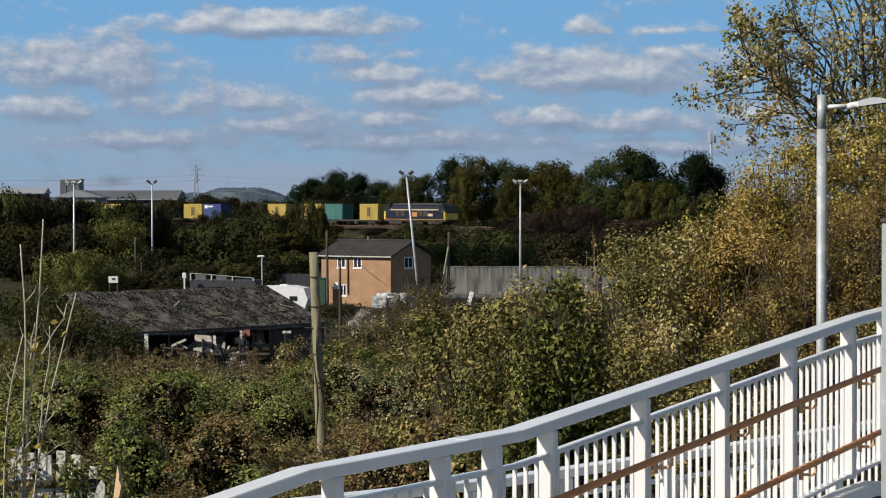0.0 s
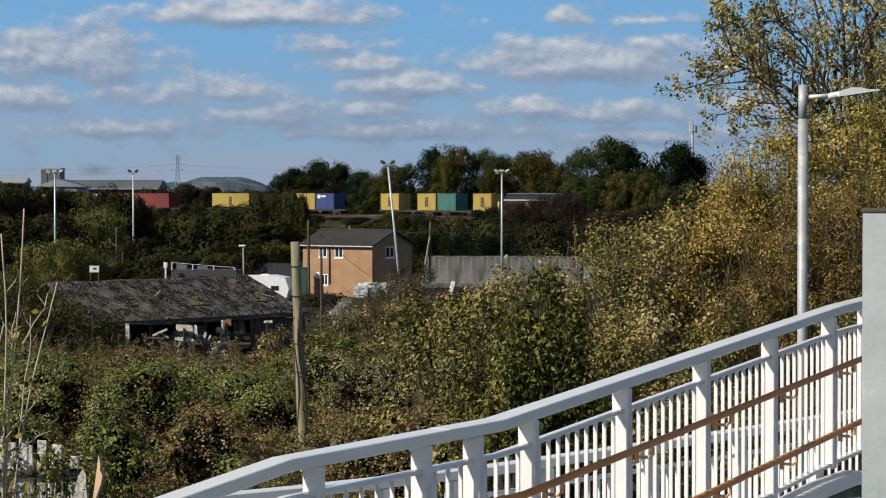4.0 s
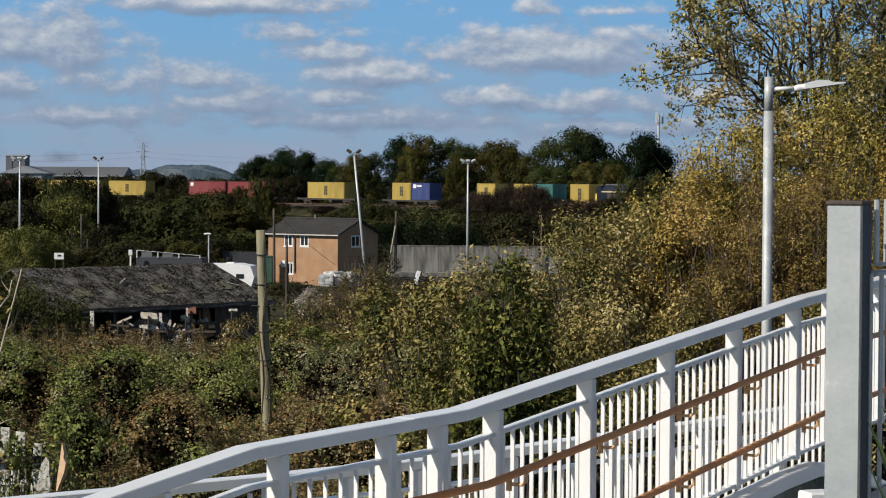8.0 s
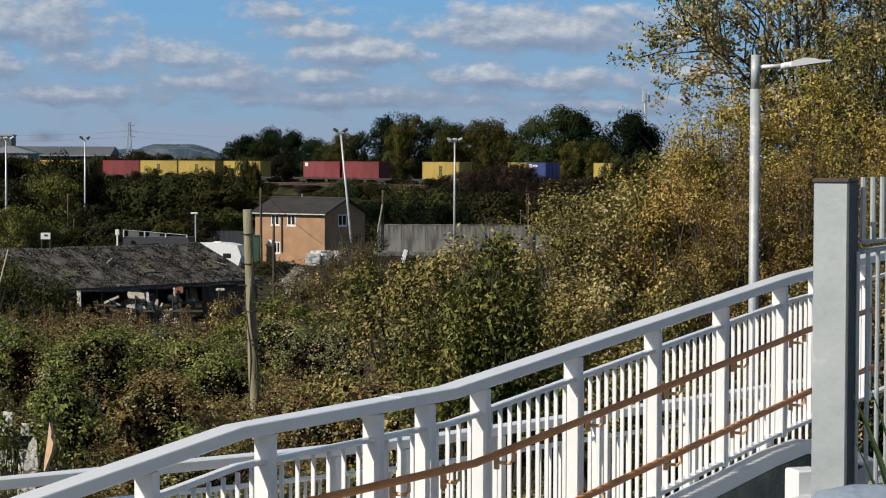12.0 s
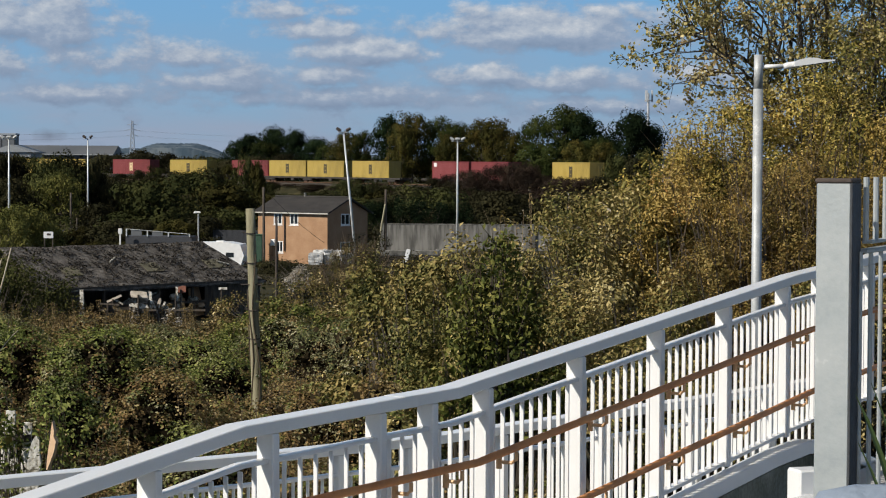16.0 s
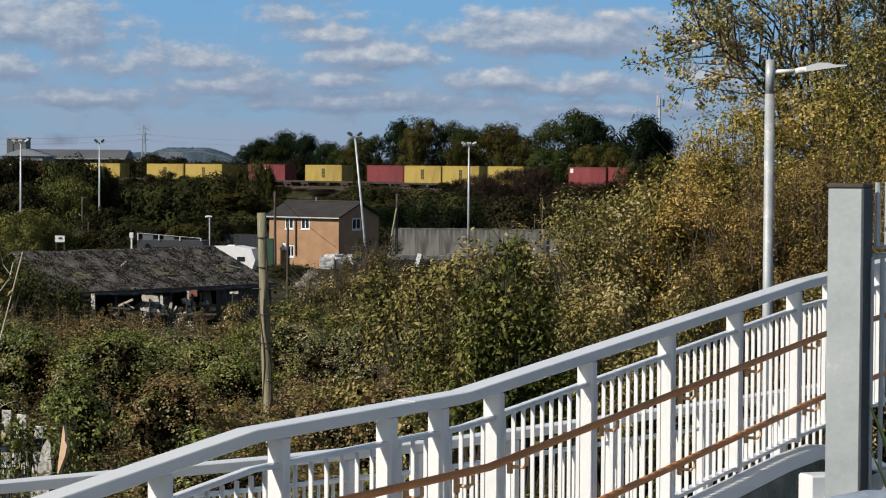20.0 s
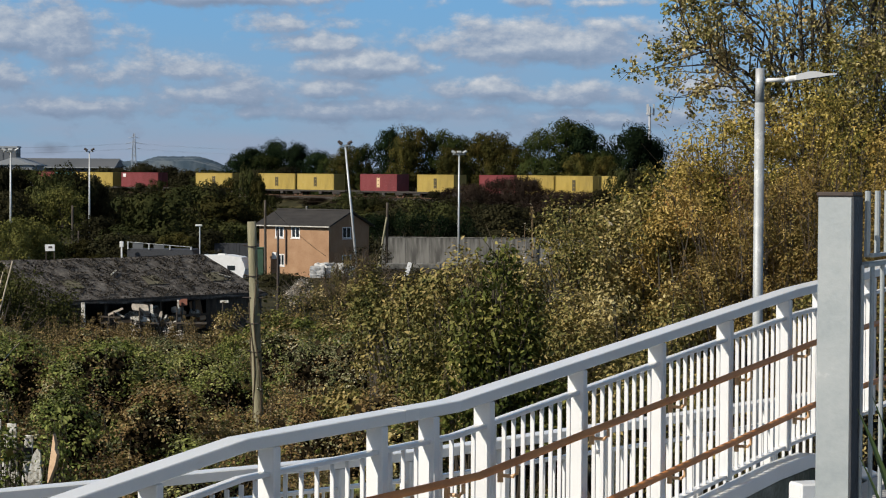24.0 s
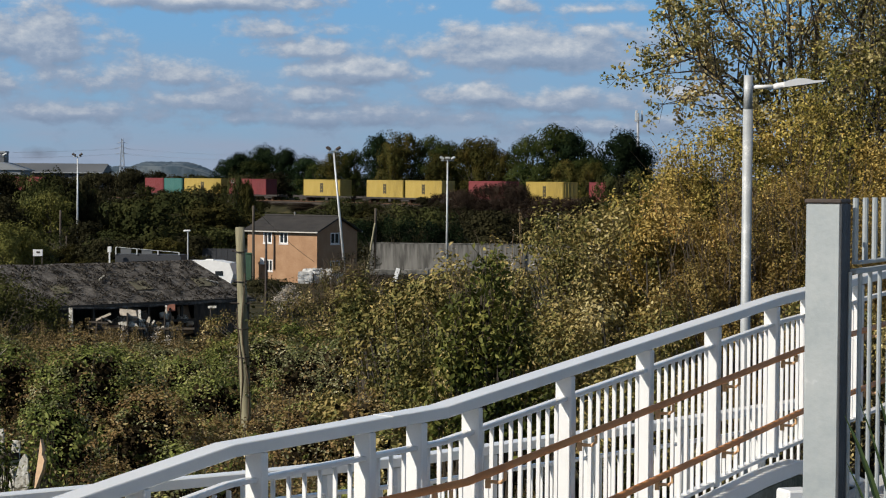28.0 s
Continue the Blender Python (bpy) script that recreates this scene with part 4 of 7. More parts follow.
def build_railing(points, posts, label, group, handrails=True, deep=0.94, gap=0.0915):
    rail = thing("ramp_railing", label, "railing", group)
    part("top_rail", bar_along(Geo(), points, 0.105, 0.05, -0.01), white_paint, rail)
    part("sub_rail", bar_along(Geo(), points, 0.05, 0.018, 0, 0.148, 0.002), white_paint, rail)
    part("bottom_rail", bar_along(Geo(), points, 0.05, 0.02, 0, deep - 0.04, 0.002), white_paint, rail)
    post = Geo().box((0.042, 0.088, deep - 0.06), Matrix.Translation((0, 0, -(deep - 0.06) / 2)), 0.005).mesh("post", white_paint)
    spots = []
    for p, way in posts:
        spots.append(p)
        share("post", post, rail, along(p, way, 0, 0.052))
    bal = Geo().box((0.009, 0.021, deep - 0.205), Matrix.Translation((0, 0, -(deep - 0.205) / 2)), 0.002).mesh("baluster", white_paint)
    for a, b in zip(spots, spots[1:]):
        run = (b - a).to_2d().length
        n = max(1, round(run / gap) - 1)
        for i in range(n):
            t = (i + 1) / (n + 1)
            share("baluster", bal, rail, along(a.lerp(b, t), (b - a).normalized(), 0, 0.166))
    if handrails:
        for d in (0.318, 0.684):
            pts = [along(Vector(p), (Vector(q) - Vector(p)), 0.13, d).translation for p, q in zip(points, points[1:] + [tuple(2 * Vector(points[-1]) - Vector(points[-2]))])]
            hr = part("handrail", Geo().tube(pts, 0.0175, 12), handrail_brown, rail, "brown coated steel handrail", smooth=True)
            br = Geo()
            br.tube([(0, -0.13, -0.02), (0, -0.13, -0.055), (0, -0.11, -0.07), (0, -0.045, -0.07)], 0.009, 6)
            br.tube([(0, -0.045, -0.1), (0, -0.045, -0.04)], 0.014, 8)
            me = br.mesh("bracket", bracket_orange)
            for p, way in posts[:]:
                q = p + way * 0.07
                share("bracket", me, hr, along(q, way, 0, d))
    return rail


def line_point(points, f):
    """A place on a line of points, f counted in its corners."""
    i = min(int(f), len(points) - 2)
    a, b = Vector(points[i]), Vector(points[i + 1])
    return a.lerp(b, f - i), (b - a).normalized()


POSTS = [line_point(RAMP, f) for f in (0.166, 0.484, 0.802, 1.124, 1.618, 1.877, 2.07, 2.298, 2.525, 2.748, 2.969, 3.213, 3.62)]
upper = build_railing(RAMP, POSTS, "white steel ramp railing with two brown handrails", "ramp railings")
splice, way = line_point(RAMP, 1.81)
sleeve = part("splice_sleeve", Geo().box((0.10, 0.107, 0.052), Matrix.Translation((-0.08, 0, 0)), 0.003), white_paint, upper)
sleeve.matrix_basis = along(splice, way, -0.01, 0.0248) @ Matrix.Rotation(-math.asin(way.z), 4, "Y")
BACK = [(-3.4, 9.5, 8.0), (-0.9, 11.5, 8.0), (0.0, 12.3, 8.0), (1.55, 14.0, 8.02), (3.0, 15.9, 8.02)]
build_railing(BACK, [line_point(BACK, 0.25 + 0.4 * i) for i in range(10)], "white steel railing of the lower ramp flight", "ramp railings", handrails=False)


EDGE = RAMP[:3] + [tuple(line_point(RAMP, f)[0] - Vector((0, 0, drop))) for f, drop in ((2.6, 0.0), (2.9, 0.008), (3.05, 0.03), (3.2, 0.085), (3.35, 0.17), (3.6, 0.34), (4.0, 0.6))]


def build_ramp():
    g = Geo()
    bar_along(g, EDGE, 0.11, 0.085, 0.04, 0.955, 0.006)
    tagged(part("ramp_kerb", g, white_paint), "painted steel kerb under the ramp railing", "kerb", kind="structure")
    g = Geo()
    bar_along(g, EDGE, 0.12, 0.42, 0.025, 1.045, 0.004)
    tagged(part("ramp_edge", g, fascia_dark), "dark stained edge beam of the ramp", "beam", kind="structure")
    g = Geo()
    bar_along(g, RAMP, 1.5, 0.2, 0.86, 1.3, 0.004)
    tagged(part("ramp_deck", g, deck_grey), "grey ramp deck", "ramp", kind="structure")
    g = Geo()
    bar_along(g, BACK, 1.2, 0.2, 0.7, 1.05, 0.004)
    tagged(part("ramp_deck_lower", g, deck_grey), "grey lower ramp deck", "ramp", kind="structure")


build_ramp()
NEAR = [tuple(along(Vector(p), Vector(q) - Vector(p), 1.62, 0.16).translation) for p, q in zip(RAMP[:2], RAMP[1:3])] + [(1.30, 8.05, 8.285), (1.52, 8.6, 8.24)]
near = build_railing(NEAR, [line_point(NEAR, f) for f in (0.1, 0.5, 0.95, 1.5, 1.97, 2.4)], "white steel railing on the near side of the ramp", "ramp railings", handrails=False)

part("newel", Geo().box((0.11, 0.1, 0.95), pose(1.405, 8.5, 8.344 - 0.475, 0, 0, 20), 0.008), white_paint, near, "thick white end post")


def build_fence_post():
    fence = thing("metal_fence", "galvanised steel fence post with a barred panel", "fence", at=(1.122, 6.3, 7.2), turn=24.5 - 49)
    part("post", Geo().box((0.097, 0.097, 2.25), Matrix.Translation((0, 0, 1.112)), 0.004), galvanised, fence, "square galvanised post")
    part("cap", Geo().box((0.104, 0.104, 0.012), Matrix.Translation((0, 0, 2.243)), 0.003), dark_cap, fence, "dark post cap")
    # thin dark plate added to darken the post's side that lies in shade
    part("side_plate", Geo().box((0.005, 0.099, 2.236), Matrix.Translation((0.0505, 0.0, 1.118)), 0.001), dark_steel, fence, "dark plate standing in for the post's shaded side")
    # tall bars above the upper rail, thinner ones below the lower rail
    tall = Geo().tube([(0, 0, 2.074), (0, 0, 2.252)], 0.0085, 8).mesh("bar", galvanised)
    low = Geo().tube([(0, 0, 0.1), (0, 0, 2.046)], 0.0068, 8).mesh("bar", galvanised)
    for i in range(12):
        share("bar", tall, fence, pose(0.058, 0.085 + 0.115 * i, 0))
        share("bar", low, fence, pose(0.056, 0.035 + 0.12 * i, 0))
    part("rail", Geo().box((0.03, 1.4, 0.009), Matrix.Translation((0.064, 0.78, 2.071)), 0.002), galvanised, fence)
    part("rail", Geo().box((0.03, 1.4, 0.013), Matrix.Translation((0.056, 0.76, 2.046)), 0.003), galvanised, fence)
    part("rail", Geo().box((0.03, 1.4, 0.02), Matrix.Translation((0.056, 0.76, 0.35)), 0.003), galvanised, fence)


build_fence_post()


def build_bounce_paving():
    # out-of-view ground, added to bounce sunlight onto the railing's shaded faces
    g = Geo()
    bar_along(g, [(6.0, -14, 7.96), (6.0, 2, 7.96), (6.0, 6.0, 7.96)], 14.0, 0.3, 0, 0, 0.02)
    tagged(part("pavement", g, paving), "unseen pale concrete slab added to bounce light onto the railing", "pavement", kind="structure")


build_bounce_paving()


# ---- far buildings, pylon and mast ----
def warehouse(at, turn, L, W, H, R, wall_mat, roof_mat, label, bays=6):
    ob = thing("warehouse", label, "warehouse", "warehouses beyond the railway", at, turn)
    part("wall", Geo().span((0, 0, -4), (L, W, H)), wall_mat, ob)
    for i in range(bays):
        part("cladding_bay", Geo().span((L * i / bays + 0.3, -0.15, 0.5), (L * (i + 1) / bays - 0.3, -0.004, H - 0.8)), wall_mat, ob)
    g = Geo()
    g.prism([(-W / 2 - 0.6, 0), (W / 2 + 0.6, 0), (0, R)], L + 1.0, Matrix.Translation((L / 2, W / 2, H + 0.01)) @ Matrix.Rotation(radians(90), 4, "Z"))
    part("roof", g, roof_mat, ob)
    part("gutter", Geo().span((-0.4, -0.9, H - 0.25), (L + 0.4, -0.62, H + 0.05)), sheet_pale, ob)
    return ob


warehouse((-152, 620, 5.6), 6, 28, 20, 6.2, 1.5, sheet_dark, sheet_pale, "long dark clad warehouse with a pale low roof")
warehouse((-108.8, 618, 3.4), 90, 18, 11.0, 7.2, 2.0, sheet_pale, sheet_pale, "pale gabled warehouse end", 4)
warehouse((-116, 640, 3.6), 0, 26, 20, 6.5, 2.5, sheet_dark, sheet_grey, "long grey sheet-roofed warehouse", 8)
tower = thing("silo_tower", "square pale-grey clad tower above the warehouse", "tower", at=(-117.5, 630, 2.8))
part("shaft", Geo().box((5.6, 5.6, 14.5), Matrix.Translation((0, 0, 5.2)), 0.1), sheet_grey, tower)
part("cap", Geo().box((5.9, 5.9, 0.5), Matrix.Translation((0, 0, 12.7)), 0.05), sheet_pale, tower)
for k in range(3):
    part("cladding_bay", Geo().box((1.5, 0.2, 11.5), Matrix.Translation((-1.8 + 1.8 * k, -2.88, 6.2))), sheet_grey, tower)


def lattice(geo, height, base, top, legs=0.3, steps=9):
    for sx in (-1, 1):
        for sy in (-1, 1):
            geo.tube([(sx * base, sy * base, -1), (sx * top, sy * top, height)], legs, 4)
    for i in range(steps):
        a, b = height * i / steps, height * (i + 1) / steps
        ra, rb = base + (top - base) * i / steps, base + (top - base) * (i + 1) / steps
        for s in (-1, 1):
            geo.tube([(-ra, s * ra, a), (rb, s * rb, b)], legs * 0.7, 3).tube([(ra, s * ra, a), (-rb, s * rb, b)], legs * 0.7, 3)


# steel paled towards blue, so the colour itself carries the distance haze
pylon_steel = surface("hazy_steel", [(0.3, (0.27, 0.32, 0.39)), (0.7, (0.35, 0.40, 0.47))], 1, 0.7, bump=0)


def build_pylon():
    py = thing("pylon", "grey lattice electricity pylon on the horizon", "pylon", at=(-337, 2560, 0))
    g = Geo()
    lattice(g, 50, 3.2, 0.8, 0.34)
    part("tower", g, pylon_steel, py)
    for z, w in ((33, 7), (39, 9), (45, 6)):
        part("crossarm", Geo().tube([(-w, 0, z), (0, 0, z + 1.2), (w, 0, z)], 0.3, 4), pylon_steel, py)
    for z in (33, 39):
        for sx in (-1, 1):
            g = Geo()
            for s, q in ((-1, 0.9), (1, 1.0)):
                pts = [(sx * 7 + s * 330 * t, 120 * s * t, z + 26 * (t * t - t) * 1.0) for t in (i / 10 for i in range(11))]
                g.tube(pts, 0.06, 3)
            part("cable", g, pylon_steel, py)


build_pylon()


def build_mast():
    m = thing("phone_mast", "slim steel telephone mast with antennas", "mast", at=(41.5, 440, 5))
    part("pole", Geo().tube([(0, 0, -1), (0, 0, 17.2)], [0.35, 0.22], 8), grey_paint, m)
    for a in (0, 2.1, 4.2):
        part("antenna", Geo().box((0.35, 0.25, 2.2), Matrix.Translation((0.75 * math.cos(a), 0.75 * math.sin(a), 16.6)), 0.03), grey_paint, m)
    part("headframe", Geo().tube([(0.7 * math.cos(a), 0.7 * math.sin(a), 15.8) for a in (i * math.tau / 10 for i in range(11))], 0.08, 4), mast_steel, m)


build_mast()


# ---- yard things ----
def build_yard_things():
    # flat trailer with side panels
    t = thing("trailer", "grey flat trailer with low sloping side panels", "trailer", at=(-26.9, 202, 1.0), turn=-8)
    part("bed", Geo().box((6.0, 2.2, 0.75), Matrix.Translation((3.0, 0, 1.15)), 0.03), dark_steel, t)
    for i in range(3):
        a, b = 0.62 - 0.14 * i, 0.48 - 0.14 * i
        if i != 2:
            part("side_panel", Geo().prism([(0, 0), (0.95, 0), (0.95, a - 0.15), (0, a - 0.08)], 0.05, Matrix.Translation((0.5 + i * 1.9, -1.05, 1.55))), sheet_grey, t)
        part("top_rail", Geo().tube([(0.1 + i * 1.9, -1.12, 1.52 + a), (2.0 + i * 1.9, -1.12, 1.52 + b)], 0.026, 5), mast_steel, t)
    for k, x in enumerate((0.1, 2.0, 3.9, 5.8)):
        part("stake", Geo().box((0.1, 0.1, 0.65 - 0.14 * k), Matrix.Translation((x, -1.16, 1.5 + 0.32 - 0.07 * k))), mast_steel, t)
    for x in (1.6, 2.6, 4.6):
        part("wheel", Geo().tube([(x, -1.15, 0.45), (x, -0.85, 0.45)], 0.45, 14), bogie_dark, t)
    p = thing("marker_post", "white painted marker post beside the trailer", "post", at=(-27.4, 200, 0))
    part("shaft", Geo().box((0.14, 0.14, 3.0), Matrix.Translation((0, 0, 1.5)), 0.01), upvc, p)
    part("head", Geo().box((0.34, 0.2, 0.5), Matrix.Translation((0, 0, 2.95)), 0.03), upvc, p)
    # caravan
    c = thing("caravan", "white caravan parked behind the shed", "caravan", at=(-18.7, 197, -0.25), turn=-10)
    o = [(-2.6, 0.5), (2.5, 0.5), (2.75, 1.3), (2.4, 2.25), (1.2, 2.45), (-1.8, 2.4), (-2.55, 2.0), (-2.75, 1.2)]
    part("body", Geo().prism(o, 2.1), upvc, c)
    part("window", Geo().box((0.7, 0.04, 0.4), Matrix.Translation((1.5, -1.07, 1.35)), 0.02), pane_dark, c)
    part("roof_light", Geo().box((0.7, 0.5, 0.14), Matrix.Translation((0.5, -0.3, 2.48)), 0.04), upvc, c)
    part("window", Geo().box((0.8, 0.04, 0.55), Matrix.Translation((-1.3, -1.07, 1.6)), 0.02), pane_dark, c)
    part("wheel", Geo().tube([(0, -1.08, 0.32), (0, -0.85, 0.32)], 0.32, 14), bogie_dark, c)
    part("drawbar", Geo().tube([(2.4, 0, 0.55), (3.6, 0, 0.5)], 0.06, 6), bogie_dark, c)
    # green bin and white sign boards
    b = thing("storage_bin", "dark green steel storage bin by the house", "bin", at=(-15.75, 207, 0), turn=-8)
    part("body", Geo().box((0.75, 0.8, 2.4), Matrix.Translation((0, 0, 1.2)), 0.05), painted_green, b)
    part("lid", Geo().box((0.85, 0.9, 0.12), Matrix.Translation((0, 0, 2.46)), 0.03), painted_green, b)
    s = thing("notice_board", "small white notice board in the yard", "sign", at=(-32.0, 190, 0.95))
    part("board", Geo().box((0.8, 0.06, 0.55), Matrix.Translation((0, 0, 2.0)), 0.01), upvc, s)
    part("text_bar", Geo().box((0.3, 0.02, 0.15), Matrix.Translation((0.03, -0.045, 2.05))), dark_cap, s)
    for x in (-0.34, 0.34):
        part("leg", Geo().box((0.08, 0.08, 3.2), Matrix.Translation((x, 0.08, 0.6))), dark_wood, s)
    # bulk bags on pallets in front of the house
    for i, (x, y, z, w) in enumerate(((-10.0, 196, 0, 1.2), (-8.8, 196.4, 0, 1.15), (-7.6, 196.1, 0, 1.2), (-9.4, 197.8, 0.2, 1.3), (-8.1, 198.0, 0.15, 1.25))):
        z += 0.3
        bag = thing("bulk_bag", "white woven bulk bag of rubble", "bag", "bulk bags by the house", (x, y, z), 15 * i)
        bm = bmesh.new()
        bmesh.ops.create_cube(bm, size=1)
        bmesh.ops.subdivide_edges(bm, edges=bm.edges[:], cuts=7, use_grid_fill=True)
        g = Geo()
        bm.verts.index_update()
        vs = []
        for v in bm.verts:
            p = Vector(v.co)
            r = 1 + 0.10 * (0.25 - p.z * p.z) * 2 + 0.12 * noise.noise((p.x * 3 + i, p.y * 3, p.z * 3)) + 0.14 * noise.noise((p.x * 8, p.y * 8 + i, p.z * 6))
            vs.append((p.x * w * r, p.y * w * r, (p.z + 0.5) * 0.95 + 0.12 * noise.noise((p.x * 4, p.y * 4 + i, 1)) * (p.z + 0.5)))
        g.add(vs, [[v.index for v in f.verts] for f in bm.faces])
        bm.free()
        part("sack", g, rubble_white, bag)
        for dx, dy in ((-0.4, -0.4), (0.4, -0.4), (-0.4, 0.4), (0.4, 0.4)):
            part("loop", Geo().tube([(dx * w, dy * w, 0.85), (dx * w * 0.9, dy * w * 0.9, 1.05), (dx * w * 0.6, dy * w, 0.88)], 0.03, 4), rubble_white, bag)
    k = thing("sign_board", "white painted board leaning askew in the yard", "board", at=(-2.2, 196, 0.45))
    part("board", Geo().box((0.36, 0.06, 1.25), pose(0, 0, 0.6, -6, 16, 0), 0.015), upvc, k)
    part("stake", Geo().box((0.08, 0.08, 1.4), pose(0, 0.08, 0.25, -6, 16, 0)), dark_wood, k)
    # low street lamps in the yard
    for x, y, h in ((-22.6, 220, 4.1),):
        l = thing("street_lamp", "short grey yard lamp on a slim column", "street lamp", "yard lamps", (x, y, 0))
        part("column", Geo().tube([(0, 0, -0.2), (0, 0, h)], 0.07, 8), mast_steel, l)
        part("head", Geo().box((0.7, 0.28, 0.2), Matrix.Translation((-0.1, 0, h + 0.05)), 0.08), upvc, l)
    # low blocks and timber beside the wall
    for i, (x, y, w, h, a) in enumerate(((-3.2, 200, 2.6, 0.5, 4), (-0.6, 201, 2.4, 0.45, -3), (1.8, 203, 3.0, 0.5, 2))):
        k = thing("concrete_block", "grey concrete block stacked in the yard", "block", "yard blocks", (x, y, 0), a)
        part("block", Geo().box((w, 0.6, h), Matrix.Translation((0, 0, h / 2 + 0.9)), 0.04), concrete, k)
        part("bearer", Geo().box((w * 0.9, 0.5, 0.95), Matrix.Translation((0, 0, 0.45)), 0.02), dark_wood, k)


painted_green = surface("dark_green_paint", [(0.3, (0.015, 0.05, 0.03)), (0.7, (0.03, 0.08, 0.045))], 2, 0.6)
build_yard_things()


# ---- cables ----
def build_cable(a, b, sag, r=0.018, label="thin black overhead cable"):
    a, b = Vector(a), Vector(b)
    pts = [a.lerp(b, t) - Vector((0, 0, sag * 4 * t * (1 - t))) for t in (i / 14 for i in range(15))]
    c = thing("overhead_cable", label, "cable", "overhead cables", a)
    part("wire", Geo().tube([p - a for p in pts], r, 4), dark_cap, c)


build_cable((-14.72, 199, 6.8), (-9.6, 202.9, 1.9), 0.3)



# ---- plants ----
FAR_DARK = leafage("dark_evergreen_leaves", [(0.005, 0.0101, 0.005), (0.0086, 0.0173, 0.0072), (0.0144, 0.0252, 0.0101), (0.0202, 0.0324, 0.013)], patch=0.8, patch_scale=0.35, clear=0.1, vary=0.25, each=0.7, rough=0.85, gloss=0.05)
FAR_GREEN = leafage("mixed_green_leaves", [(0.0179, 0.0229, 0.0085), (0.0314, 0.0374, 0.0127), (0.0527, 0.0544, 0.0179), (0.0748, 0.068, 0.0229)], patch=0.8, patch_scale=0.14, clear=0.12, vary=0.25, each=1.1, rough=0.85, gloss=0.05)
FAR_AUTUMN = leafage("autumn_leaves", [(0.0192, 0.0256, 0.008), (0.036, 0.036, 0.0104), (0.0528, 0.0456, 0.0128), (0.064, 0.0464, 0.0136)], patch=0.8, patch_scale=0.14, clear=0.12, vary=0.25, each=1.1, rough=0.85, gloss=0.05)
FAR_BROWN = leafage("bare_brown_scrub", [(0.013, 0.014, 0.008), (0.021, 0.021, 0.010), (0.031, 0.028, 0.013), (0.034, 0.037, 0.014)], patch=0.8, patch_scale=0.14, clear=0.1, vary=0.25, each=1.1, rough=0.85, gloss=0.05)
YELLOW = leafage("yellow_olive_leaves", [(0.034, 0.041, 0.010), (0.108, 0.110, 0.025), (0.265, 0.208, 0.045), (0.50, 0.39, 0.115), (0.29, 0.152, 0.037)], patch=0.6, patch_scale=0.7, clear=0.16, vary=0.75, gloss=0.12, spread=0.12, rough=0.6)
OLIVE = leafage("olive_brown_leaves", [(0.032, 0.041, 0.011), (0.113, 0.113, 0.034), (0.230, 0.199, 0.066), (0.320, 0.241, 0.091), (0.46, 0.40, 0.20)], patch=0.6, patch_scale=0.7, clear=0.12, vary=0.6, gloss=0.12, spread=0.14, rough=0.6)
BRAMBLE = leafage("bramble_leaves", [(0.012, 0.022, 0.005), (0.050, 0.075, 0.014), (0.115, 0.135, 0.028), (0.25, 0.235, 0.075), (0.12, 0.078, 0.03)], patch=0.6, patch_scale=0.9, clear=0.06, vary=0.6, rough=0.6, gloss=0.12, spread=0.14)
BRAMBLE_DRY = leafage("drying_bramble_leaves", [(0.016, 0.020, 0.006), (0.067, 0.067, 0.018), (0.190, 0.162, 0.049), (0.146, 0.090, 0.038), (0.560, 0.459, 0.235)], patch=0.6, patch_scale=1.0, clear=0.06, vary=0.6, rough=0.6, gloss=0.12, spread=0.16)
BROADLEAF = leafage("green_shrub_leaves", [(0.018, 0.028, 0.006), (0.062, 0.078, 0.017), (0.14, 0.145, 0.034), (0.3, 0.265, 0.08)], patch=0.6, patch_scale=0.9, clear=0.15, rough=0.6, vary=0.6, spread=0.1, gloss=0.12)
FLUFF = leafage("pale_seed_heads", [(0.34, 0.3, 0.24), (0.5, 0.45, 0.38), (0.66, 0.61, 0.54)], patch=0.3, clear=0.2)


def make_plant(name, label, category, group, seed, width, height, count, leaf, material, lobe_count, trunk, base=0.0, flat=0.8, shape=1.0):
    """A tree or bush: trunk with limbs, and a crown of many leaf clumps."""
    g = np.random.default_rng(seed)
    blobs = lobes(g, lobe_count, width, height, base, flat, shape)
    ob = thing(name, label, category, group)
    wood = Geo()
    limbs(wood, g, trunk, height, blobs)
    part("trunk", wood, bark, ob)
    tufts = []
    for b in blobs:
        for _ in range(7):
            d = g.normal(size=3) + np.array((0, 0, 0.25))
            d /= np.linalg.norm(d)
            q = g.uniform(0.3, 0.52)
            tufts.append((b[0] + d[0] * b[3] * 0.8, b[1] + d[1] * b[3] * 0.8, b[2] + d[2] * b[4] * 0.8, b[3] * q, b[4] * q, *d))
    w = np.array([b[3] ** 2 for b in tufts])
    B = np.array(tufts)[g.choice(len(tufts), count, p=w / w.sum())]
    out = g.normal(size=(count, 3))
    out /= np.linalg.norm(out, axis=1)[:, None]
    pts = B[:, :3] + out * (1.02 - np.abs(g.normal(0, 0.12, count)))[:, None] * np.stack([B[:, 3], B[:, 3], B[:, 4]], 1)
    out = out * 0.7 + B[:, 5:8] * 0.6
    pts[:, 2] = np.maximum(pts[:, 2], 0.05)
    me = leaf_mesh("crown", pts, leaf * g.uniform(0.6, 1.3, count), material, 0.25, 0.7, seed, out, 9.0)
    share("crown", me, ob, Matrix())
    return ob


